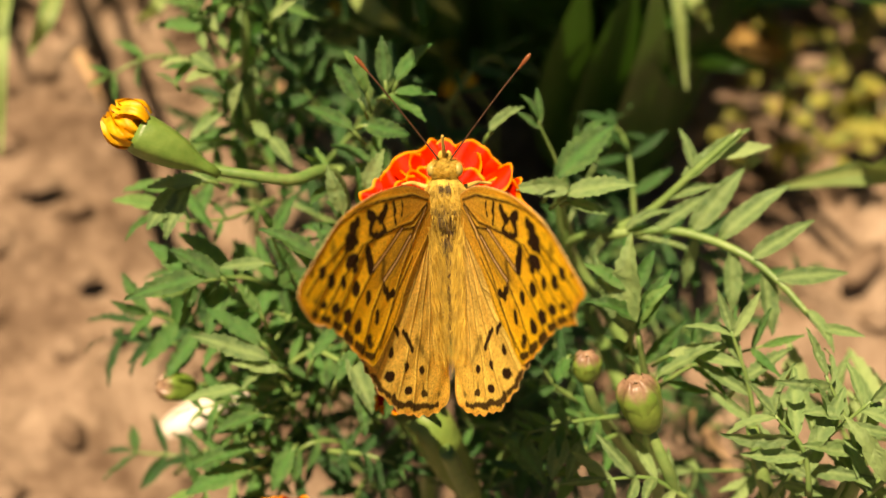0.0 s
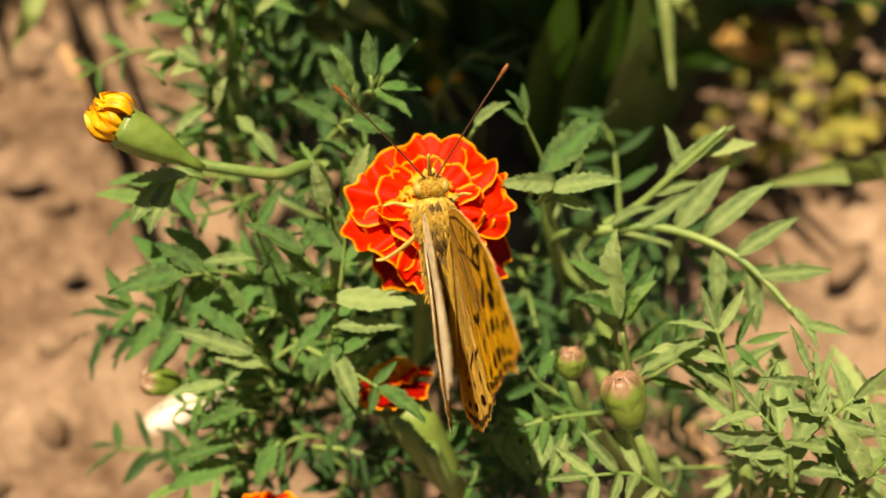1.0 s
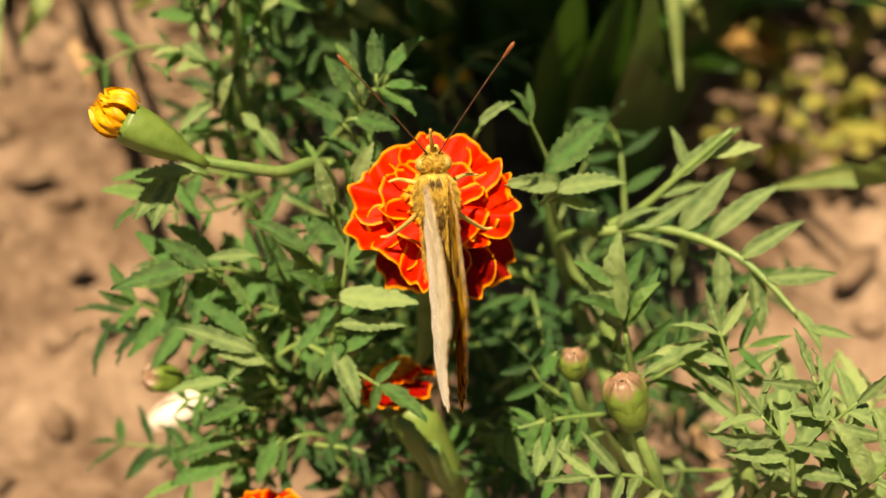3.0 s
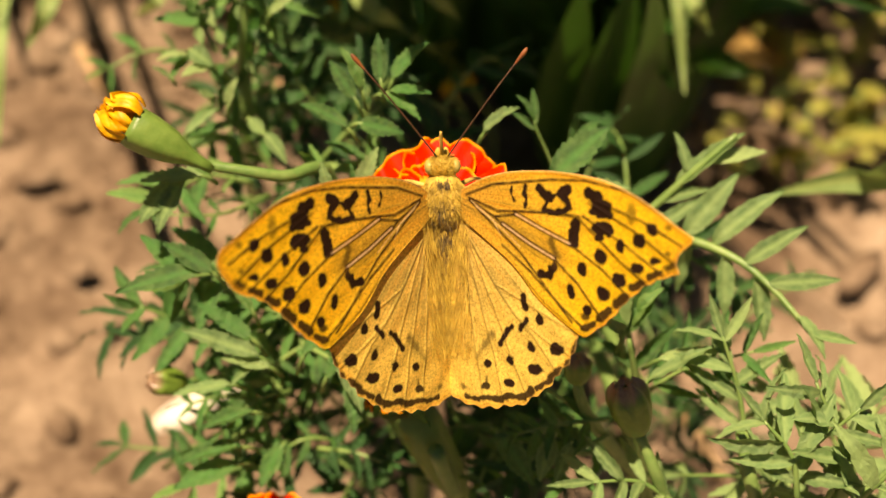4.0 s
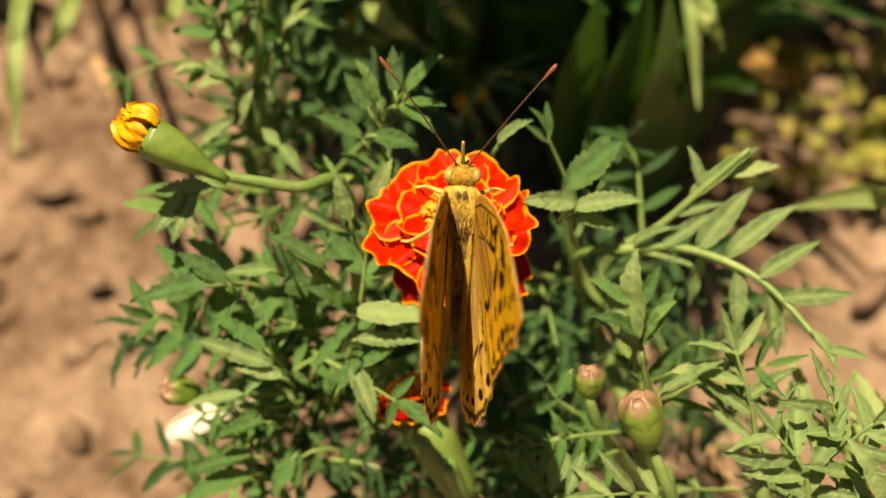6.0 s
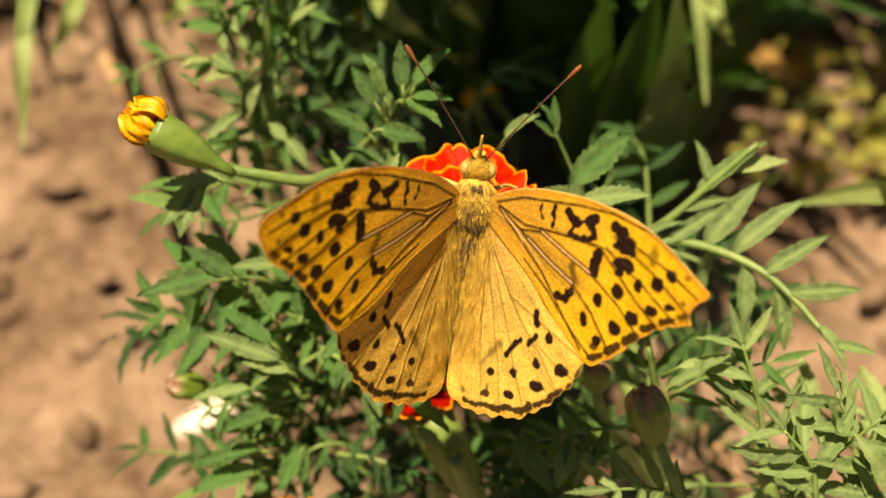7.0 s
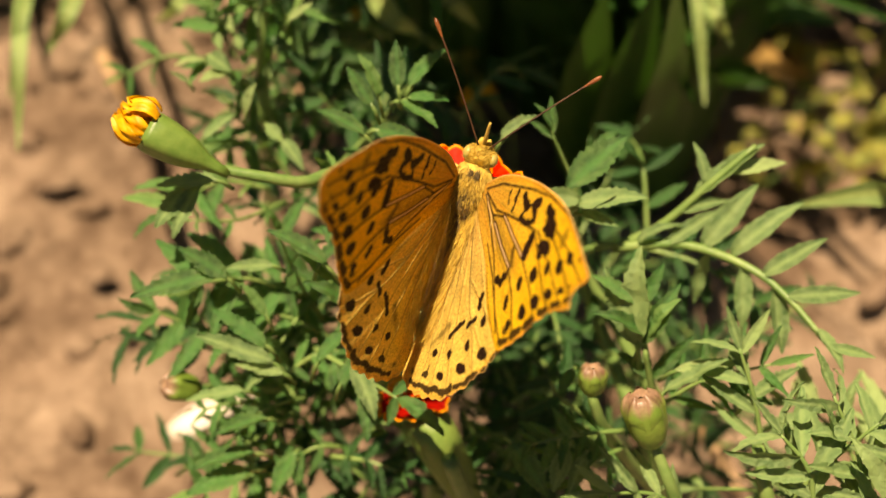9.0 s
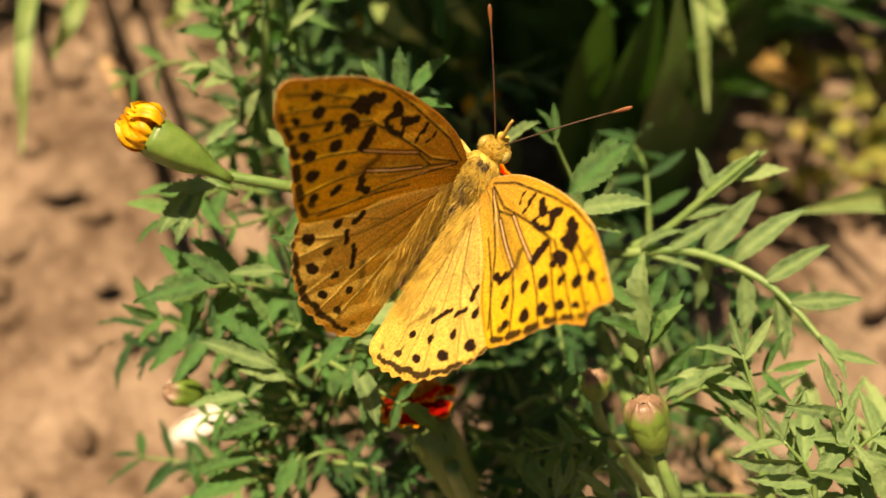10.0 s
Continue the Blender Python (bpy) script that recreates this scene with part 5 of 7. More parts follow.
def wing_mesh(kind, side):
    pts = (FORE if side > 0 else BLUNT_FORE) if kind == "fore" else HIND
    poly = smooth_outline(pts + pts[:1], 300)
    step = 0.125
    lo, hi = poly.min(0) - step, poly.max(0) + step
    nx, ny = int((hi[0] - lo[0]) / step) + 1, int((hi[1] - lo[1]) / step) + 1
    gx, gy = np.meshgrid(lo[0] + np.arange(nx + 1) * step, lo[1] + np.arange(ny + 1) * step)
    P = np.stack([gx.ravel(), gy.ravel()], 1)
    cx, cy = np.meshgrid(lo[0] + (np.arange(nx) + 0.5) * step, lo[1] + (np.arange(ny) + 0.5) * step)
    ok = inside(np.stack([cx.ravel(), cy.ravel()], 1), poly).reshape(ny, nx)
    ii = np.arange((nx + 1) * (ny + 1)).reshape(ny + 1, nx + 1)
    quads = np.stack([ii[:-1, :-1], ii[:-1, 1:], ii[1:, 1:], ii[1:, :-1]], 2)[ok]
    count = np.zeros(len(P), int)
    np.add.at(count, quads.ravel(), 1)
    used = np.where(count > 0)[0]
    remap = np.full(len(P), -1)
    remap[used] = np.arange(len(used))
    quads = remap[quads]
    rim = count[used] < 4
    P = P[used]
    d, near = outline_distance(P, poly)
    P[rim] = near[rim]
    d[rim] = 0
    veins = FORE_VEINS if kind == "fore" else HIND_VEINS
    relief = np.zeros(len(P))
    for v in veins:
        relief = np.maximum(relief, np.clip(1 - line_distance(P, v) / 0.35, 0, 1))
    rho = np.linalg.norm(P, axis=1)
    z = 0.10 * relief
    z += 0.05 * np.sin(P[:, 0] * 0.9 + P[:, 1] * 1.1) * np.clip(rho / 20, 0, 1) * (1 if kind == "fore" else 1.3)
    z += (0.0 if kind == "fore" else -0.35)
    top, low = (bent(P, z + h, kind) * np.array((side, 1, 1)) * MM for h in (0.05, -0.05))
    n = len(P)
    colour = np.vstack([paint(P, kind, True, d), paint(P, kind, False, d)])
    fringe = np.clip(1 - np.concatenate([d, d]) / 0.22, 0, 1)[:, None] * 0.6 * np.tile(np.clip(line_distance(P, INNER_EDGE[kind]) / 1.5 - 0.6, 0, 1), 2)[:, None]
    colour = colour * (1 - fringe) + np.array((0.72, 0.48, 0.15)) * fringe
    faces = np.vstack([quads, quads[:, ::-1] + n])
    if side < 0:
        faces = faces[:, ::-1]
    edges = {}
    for q in quads.tolist():
        for a, b in zip(q, q[1:] + q[:1]):
            edges[(a, b)] = True
    wall = [(b, a, a + n, b + n) for a, b in edges if (b, a) not in edges]
    me = mesh(kind + "wing", np.vstack([top, low]), faces.tolist() + wall, WING)
    at = me.attributes.new("pattern", "FLOAT_COLOR", "POINT")
    at.data.foreach_set("color", np.column_stack([np.clip(colour, 0.004, 0.95), np.repeat((0.36, 0.12), n)]).astype(np.float32).ravel())
    return me


def fur(rng, count, place, length, width, material):
    """A coat of fine tapering hairs; place(rng) gives a root, a direction and a tone."""
    V, F = [], []
    for _ in range(count):
        p, d = place(rng)
        d = d.normalized()
        x = d.orthogonal().normalized()
        x = (Matrix.Rotation(rng.uniform(0, 6.3), 3, d) @ x) * width
        l = length * rng.uniform(0.6, 1.3)
        bend = Vector((rng.gauss(0, 0.2), -0.25, rng.gauss(0, 0.2))) * l
        k = len(V)
        V += [p - x, p + x, p + d * l * 0.6 + x * 0.7 + bend * 0.3, p + d * l * 0.6 - x * 0.7 + bend * 0.3, p + d * l + bend]
        F += [(k, k + 1, k + 2, k + 3), (k + 3, k + 2, k + 4)]
    return mesh("fur", [v * MM for v in V], F, material)


def ellipsoid(c, r, material, n=20, m=14, bump=0.0):
    V, F = [], []
    for i in range(m + 1):
        a = math.pi * i / m
        for k in range(n):
            b = 2 * math.pi * k / n
            q = Vector((math.sin(a) * math.cos(b), math.cos(a), math.sin(a) * math.sin(b)))
            s = 1 + bump * noise.noise(q * 4)
            V.append((Vector(c) + Vector((q.x * r[0], q.y * r[1], q.z * r[2])) * s) * MM)
    for i in range(m):
        for k in range(n):
            F.append((i * n + k, (i + 1) * n + k, (i + 1) * n + (k + 1) % n, i * n + (k + 1) % n))
    return mesh("ellipsoid", V, F, material)


def build_butterfly():
    rng = random.Random(21)
    b = thing("butterfly", (0, 0, 0), "yellow-orange fritillary butterfly with black spots, feeding on a marigold", "butterfly")
    thorax = part("thorax", ellipsoid((0, -0.4, 0), (3.0, 4.0, 2.6), BODY, bump=0.08), b, "furry golden thorax", local=True)

    def on_thorax(r):
        a, u = r.uniform(-1.9, 1.9), r.uniform(-1, 1)
        q = math.sqrt(1 - u * u)
        p = Vector((2.95 * q * math.sin(a), -0.4 + 3.9 * u, 2.55 * q * math.cos(a)))
        return p, Vector((math.sin(a) * q, -0.9, 0.55 * math.cos(a) * q + 0.25))

    part("fur", fur(rng, 4200, on_thorax, 0.75, 0.035, FUR), thorax, local=True)

    def dark_tufts(r):
        k = r.random()
        if k < 0.07:
            x, y = r.choice((-0.5, 0.5)) + r.gauss(0, 0.2), 2.0 + r.gauss(0, 0.35)
        elif k < 0.5:
            x, y = r.gauss(0, 1.2), -1.6 + r.gauss(0, 1.2)
        else:
            x, y = r.gauss(0, 1.0), -7.7 + r.gauss(0, 0.8)
        top = 2.5 * math.sqrt(max(0.05, 1 - (x / 2.95) ** 2 - (min(y, 0) + 0.4) ** 2 / 60))
        return Vector((x, y, top - 0.05 + min(0, y + 2) * 0.08)), Vector((r.gauss(0, 0.2), -1, 0.25))

    part("dark_fur", fur(rng, 1000, dark_tufts, 0.9, 0.05, FUR_DARK), thorax, "dark tufts on the back", local=True)
    profile = [(0, -2.5, 1.6), (0.08, -4, 2.2), (0.25, -8, 2.3), (0.45, -12, 2.1), (0.65, -16, 1.6), (0.85, -20, 1.0), (1, -22.5, 0.35)]
    V, F = [], []
    for i in range(46):
        u = i / 45
        y = np.interp(u, [p[0] for p in profile], [p[1] for p in profile])
        r = np.interp(u, [p[0] for p in profile], [p[2] for p in profile]) * (1 + 0.05 * math.sin(u * 60))
        for k in range(18):
            a = 2 * math.pi * k / 18
            V.append(Vector((r * math.sin(a), y, r * 0.95 * math.cos(a) - 0.8 - 2.6 * u)) * MM)
    for i in range(45):
        for k in range(18):
            F.append((i * 18 + k, i * 18 + (k + 1) % 18, (i + 1) * 18 + (k + 1) % 18, (i + 1) * 18 + k))
    abdomen = part("abdomen", mesh("abdomen", V, F, ABDOMEN), b, "slender dark brown abdomen", local=True)

    def on_abdomen(r):
        u, a = r.random() ** 1.6 * 0.5, r.uniform(-1.9, 1.9)
        y = np.interp(u, [p[0] for p in profile], [p[1] for p in profile])
        rr = np.interp(u, [p[0] for p in profile], [p[2] for p in profile])
        return Vector((rr * math.sin(a), y, rr * math.cos(a) - 0.8 - 2.6 * u)), Vector((math.sin(a) * 0.5, -1, 0.3 * math.cos(a)))

    part("fur", fur(rng, 1300, on_abdomen, 1.0, 0.03, FUR), abdomen, local=True)
    head = part("head", ellipsoid((0, 4.0, -0.1), (2.3, 1.8, 1.9), BODY, bump=0.1), b, local=True)
    part("fur", fur(rng, 1900, lambda r: (lambda q: (Vector((0, 4.0, -0.1)) + Vector((q.x * 2.2, q.y * 1.75, abs(q.z) * 1.85)), Vector((q.x, q.y * 0.4 + 0.5, abs(q.z) * 0.5))))(Vector((r.gauss(0, 1), r.gauss(0, 1), r.gauss(0, 1))).normalized()), 0.5, 0.035, FUR), head, local=True)
    for s in (-1, 1):
        part("eye", ellipsoid((s * 1.85, 4.1, 0.30), (0.75, 1.05, 1.1), EYE), head, "large pale yellow compound eye", local=True)
        d = [(s * 0.8, 5.6, 0.8), (s * 3.8, 9.8, 1.6), (s * 8.0, 15.4, 2.2), (s * 11.9, 20.2, 2.2)]
        ant = part("antenna", tube("antenna", d, lambda u: 0.13 * MM, HORN, 16, 6), b, "thin dark antenna with a rusty club", local=True)
        e = [Vector(d[2]).lerp(Vector(d[3]), 0.55), Vector(d[2]).lerp(Vector(d[3]), 0.8), Vector(d[3]), Vector(d[3]) + Vector((s * 0.25, 0.35, 0.02))]
        part("club", tube("club", e, lambda u: (0.13 + 0.20 * math.sin(min(1, u * 1.15) * 2.6) ** 2) * MM, CLUB, 10, 8), ant, local=True)
        part("palp", turned([(0, 0.35), (0.4, 0.5), (0.8, 0.4), (1, 0.12)], (s * 0.6, 5.2, -0.5), (s * 0.5, 6.8, 0.0), FUR, 8), head, local=True)
        for y0, knee, foot in ((0.6, (3.4, 1.2, -2.6), (5.0, 1.2, -5.0)), (-2.0, (3.8, -4.6, -3.2), (6.8, -7.4, -6.6))):
            p = [(s * 1.4, y0, -1.8), (s * knee[0], knee[1], knee[2]), (s * foot[0], foot[1], foot[2]), (s * (foot[0] + 1.6), foot[1] - 0.4, foot[2] - 0.8)]
            part("leg", tube("leg", p, lambda u: (0.46 - 0.26 * u) * MM, LEG, 14, 7), b, "pale yellow jointed leg", local=True)
    part("proboscis", tube("proboscis", [(0, 5.6, -0.2), (-0.1, 7.0, 1.2), (-0.2, 8.4, 2.2), (-0.2, 9.4, 2.7)], lambda u: (0.34 - 0.14 * u) * MM, LEG, 12, 7), b, "pale raised proboscis", local=True)
    wings = []
    for side, nm in ((-1, "left"), (1, "right")):
        fore = part("forewing", wing_mesh("fore", side), b, "yellow-orange forewing with black spots", local=True)
        hind = part("hindwing", wing_mesh("hind", side), b, "golden hindwing with a dark scalloped border", local=True)

        def inner_edge(r, s=side):
            u = r.random()
            x, y = from_axis(-2 - 26 * u + 58 * r.random() ** 1.6, 40 + 235 * u)
            return Vector((s * x, y, 0.25)), Vector((-s * 0.12 + r.gauss(0, 0.12), -1, 0.12))

        part("hair", fur(rng, 1500, inner_edge, 2.2, 0.020, FUR), hind, "long golden hairs along the inner edge", local=True)
        wings += [fore, hind]
    return [b] + wings


def hinge(side, lift, sweep, twist, root=HINGE):
    """The pose of a wing on its body: lifted about the body's length, swept forward in its own plane, twisted about its span (degrees)."""
    return Matrix.Translation((side * root.x, root.y, root.z)) @ Matrix.Rotation(radians(-side * lift), 4, "Y") @ Matrix.Rotation(radians(side * sweep), 4, "Z") @ Matrix.Rotation(radians(twist), 4, "X")


butterfly, left_forewing, left_hindwing, right_forewing, right_hindwing = build_butterfly()


def motions():
    walk(butterfly, [(0, pose(-0.00190, 0.00208, 0.16990, 48.8, -1.3, -0.7)),
                     (0.1, pose(-0.00209, 0.00130, 0.16962, 49.3, -0.9, 1.5)),
                     (0.2, pose(-0.00229, 0.00052, 0.16933, 49.7, 1.7, 6.5)),
                     (0.3, pose(-0.00249, -0.00025, 0.16903, 50.1, 1.5, 8.1)),
                     (0.4, pose(-0.00268, -0.00103, 0.16874, 50.9, -3.5, 3.2)),
                     (0.5, pose(-0.00288, -0.00181, 0.16845, 51.6, -5.7, 1.9)),
                     (0.6, pose(-0.00258, -0.00160, 0.16844, 51.7, -5.5, 2.1)),
                     (0.7, pose(-0.00228, -0.00140, 0.16843, 51.4, -3.3, 4.7)),
                     (0.8, pose(-0.00200, -0.00120, 0.16842, 51.3, -2.4, 5.7)),
                     (0.9, pose(-0.00170, -0.00099, 0.16842, 51.2, -1.6, 6.6)),
                     (1, pose(-0.00141, -0.00079, 0.16841, 50.9, 1.3, 10.3)),
                     (1.1, pose(-0.00131, -0.00057, 0.16866, 51.6, -1.0, 7.2)),
                     (1.2, pose(-0.00121, -0.00034, 0.16890, 51.9, -0.2, 8.0)),
                     (1.3, pose(-0.00110, -0.00012, 0.16915, 52.4, 0.0, 8.2)),
                     (1.4, pose(-0.00103, -0.00009, 0.16924, 52.7, -0.5, 7.7)),
                     (1.5, pose(-0.00096, -0.00006, 0.16932, 53.0, 0.9, 9.9)),
                     (1.6, pose(-0.00106, 0.00023, 0.16954, 52.5, -0.8, 7.5)),
                     (1.7, pose(-0.00115, 0.00053, 0.16974, 51.8, -1.8, 6.1)),
                     (1.8, pose(-0.00125, 0.00084, 0.16994, 51.1, -1.6, 6.1)),
                     (1.9, pose(-0.00135, 0.00113, 0.17015, 50.5, -1.2, 6.4)),
                     (2, pose(-0.00143, 0.00144, 0.17035, 49.8, 0.2, 8.1)),
                     (2.1, pose(-0.00154, 0.00142, 0.17038, 49.7, -0.6, 7.1)),
                     (2.2, pose(-0.00163, 0.00142, 0.17041, 49.6, -2.9, 4.4)),
                     (2.3, pose(-0.00173, 0.00141, 0.17045, 49.6, -5.3, 1.1)),
                     (2.4, pose(-0.00183, 0.00140, 0.17048, 49.3, -3.4, 3.7)),
                     (2.5, pose(-0.00193, 0.00140, 0.17051, 49.2, -1.6, 6.1)),
                     (2.6, pose(-0.00188, 0.00144, 0.17051, 49.1, -0.5, 7.1)),
                     (2.7, pose(-0.00182, 0.00148, 0.17050, 49.0, -0.8, 6.5)),
                     (2.8, pose(-0.00177, 0.00152, 0.17049, 49.0, -1.9, 4.7)),
                     (3, pose(-0.00166, 0.00162, 0.17048, 48.9, -0.9, 5.4)),
                     (3.2, pose(-0.00156, 0.00170, 0.17047, 48.8, -0.1, 5.8)),
                     (3.4, pose(-0.00145, 0.00179, 0.17046, 48.6, 0.6, 6.1)),
                     (3.6, pose(-0.00135, 0.00188, 0.17044, 48.6, 0.5, 5.2)),
                     (3.8, pose(-0.00124, 0.00197, 0.17043, 48.4, -0.9, 2.8)),
                     (3.9, pose(-0.00118, 0.00202, 0.17042, 48.4, -0.3, 3.4)),
                     (4, pose(-0.00113, 0.00206, 0.17042, 48.3, 0.6, 4.2)),
                     (4.1, pose(-0.00121, 0.00205, 0.17044, 48.5, -0.3, 3.3)),
                     (4.2, pose(-0.00128, 0.00203, 0.17046, 48.6, 0.1, 4.1)),
                     (4.3, pose(-0.00136, 0.00202, 0.17047, 48.8, 0.1, 4.3)),
                     (4.4, pose(-0.00143, 0.00201, 0.17049, 49.0, -0.3, 4.2)),
                     (4.5, pose(-0.00150, 0.00200, 0.17051, 49.1, -0.0, 4.7)),
                     (4.6, pose(-0.00152, 0.00181, 0.17055, 49.4, 1.1, 3.7)),
                     (4.7, pose(-0.00154, 0.00161, 0.17058, 49.8, 3.7, 4.6)),
                     (4.8, pose(-0.00157, 0.00141, 0.17063, 50.1, 4.3, 2.7)),
                     (4.9, pose(-0.00139, 0.00150, 0.17085, 50.4, 5.8, 3.4)),
                     (5, pose(-0.00123, 0.00159, 0.17109, 50.8, 6.9, 3.3)),
                     (5.1, pose(-0.00117, 0.00160, 0.17119, 50.7, 5.2, 2.2)),
                     (5.2, pose(-0.00112, 0.00161, 0.17128, 50.7, 4.5, 2.8)),
                     (5.3, pose(-0.00106, 0.00161, 0.17138, 50.7, 3.1, 2.3)),
                     (5.4, pose(-0.00102, 0.00162, 0.17148, 50.7, 2.9, 3.5)),
                     (5.5, pose(-0.00097, 0.00162, 0.17158, 50.7, 2.3, 4.0)),
                     (5.6, pose(-0.00087, 0.00162, 0.17159, 50.6, 1.9, 2.7)),
                     (5.7, pose(-0.00078, 0.00162, 0.17161, 50.6, 2.0, 2.2)),
                     (5.85, pose(-0.00064, 0.00160, 0.17163, 50.5, 2.0, 1.0)),
                     (6, pose(-0.00051, 0.00159, 0.17165, 50.4, 2.8, 0.8)),
                     (6.15, pose(-0.00037, 0.00158, 0.17167, 50.4, 2.6, -0.5)),
                     (6.4, pose(-0.00014, 0.00157, 0.17170, 50.2, 2.7, -2.3)),
                     (6.6, pose(0.00005, 0.00156, 0.17173, 50.1, 4.2, -1.7)),
                     (6.8, pose(0.00023, 0.00155, 0.17176, 50.1, 4.6, -2.7)),
                     (6.9, pose(0.00032, 0.00153, 0.17177, 50.1, 5.5, -2.3)),
                     (7, pose(0.00041, 0.00153, 0.17178, 50.1, 6.9, -1.0)),
                     (7.1, pose(0.00025, 0.00165, 0.17230, 50.2, 7.3, -0.1)),
                     (7.2, pose(0.00007, 0.00177, 0.17282, 50.0, 6.2, -1.2)),
                     (7.3, pose(-0.00010, 0.00189, 0.17334, 50.0, 5.3, -1.8)),
                     (7.4, pose(-0.00011, 0.00231, 0.17309, 50.5, 5.6, -2.6)),
                     (7.5, pose(-0.00012, 0.00272, 0.17283, 51.1, 7.7, -0.9)),
                     (7.6, pose(0.00026, 0.00293, 0.17251, 51.6, 8.1, -2.2)),
                     (7.7, pose(0.00065, 0.00315, 0.17220, 51.9, 8.7, -3.4)),
                     (7.8, pose(0.00103, 0.00336, 0.17189, 52.1, 8.1, -5.9)),
                     (7.9, pose(0.00142, 0.00358, 0.17158, 52.4, 8.4, -7.5)),
                     (8, pose(0.00181, 0.00379, 0.17127, 53.0, 10.0, -7.2)),
                     (8.1, pose(0.00150, 0.00407, 0.17122, 52.2, 10.5, -7.0)),
                     (8.2, pose(0.00121, 0.00434, 0.17116, 51.1, 9.4, -8.8)),
                     (8.3, pose(0.00090, 0.00461, 0.17111, 50.2, 9.7, -9.1)),
                     (8.4, pose(0.00061, 0.00490, 0.17105, 49.5, 10.4, -8.6)),
                     (8.5, pose(0.00031, 0.00517, 0.17099, 48.6, 10.5, -8.9)),
                     (8.6, pose(0.00035, 0.00518, 0.17097, 48.5, 10.5, -10.1)),
                     (8.7, pose(0.00039, 0.00520, 0.17095, 48.3, 10.8, -10.9)),
                     (8.8, pose(0.00044, 0.00521, 0.17092, 48.1, 10.5, -12.5)),
                     (8.9, pose(0.00048, 0.00523, 0.17090, 48.0, 10.6, -13.8)),
                     (9, pose(0.00052, 0.00524, 0.17088, 47.9, 11.3, -14.1)),
                     (9.1, pose(0.00040, 0.00568, 0.17119, 49.6, 12.4, -14.5)),
                     (9.2, pose(0.00029, 0.00611, 0.17151, 50.7, 10.7, -18.6)),
                     (9.3, pose(0.00018, 0.00654, 0.17183, 51.2, 7.4, -24.5)),
                     (9.4, pose(0.00006, 0.00697, 0.17215, 52.4, 7.3, -26.4)),
                     (9.5, pose(-0.00006, 0.00740, 0.17247, 54.0, 9.5, -25.5)),
                     (9.6, pose(0.00017, 0.00735, 0.17243, 53.5, 15.5, -21.5)),
                     (9.7, pose(0.00040, 0.00731, 0.17237, 51.4, 16.6, -23.1)),
                     (9.8, pose(0.00063, 0.00725, 0.17232, 49.4, 17.8, -24.9)),
                     (9.9, pose(0.00086, 0.00720, 0.17227, 47.4, 19.1, -26.4)),
                     (10, pose(0.00109, 0.00715, 0.17221, 44.8, 19.0, -29.6))])
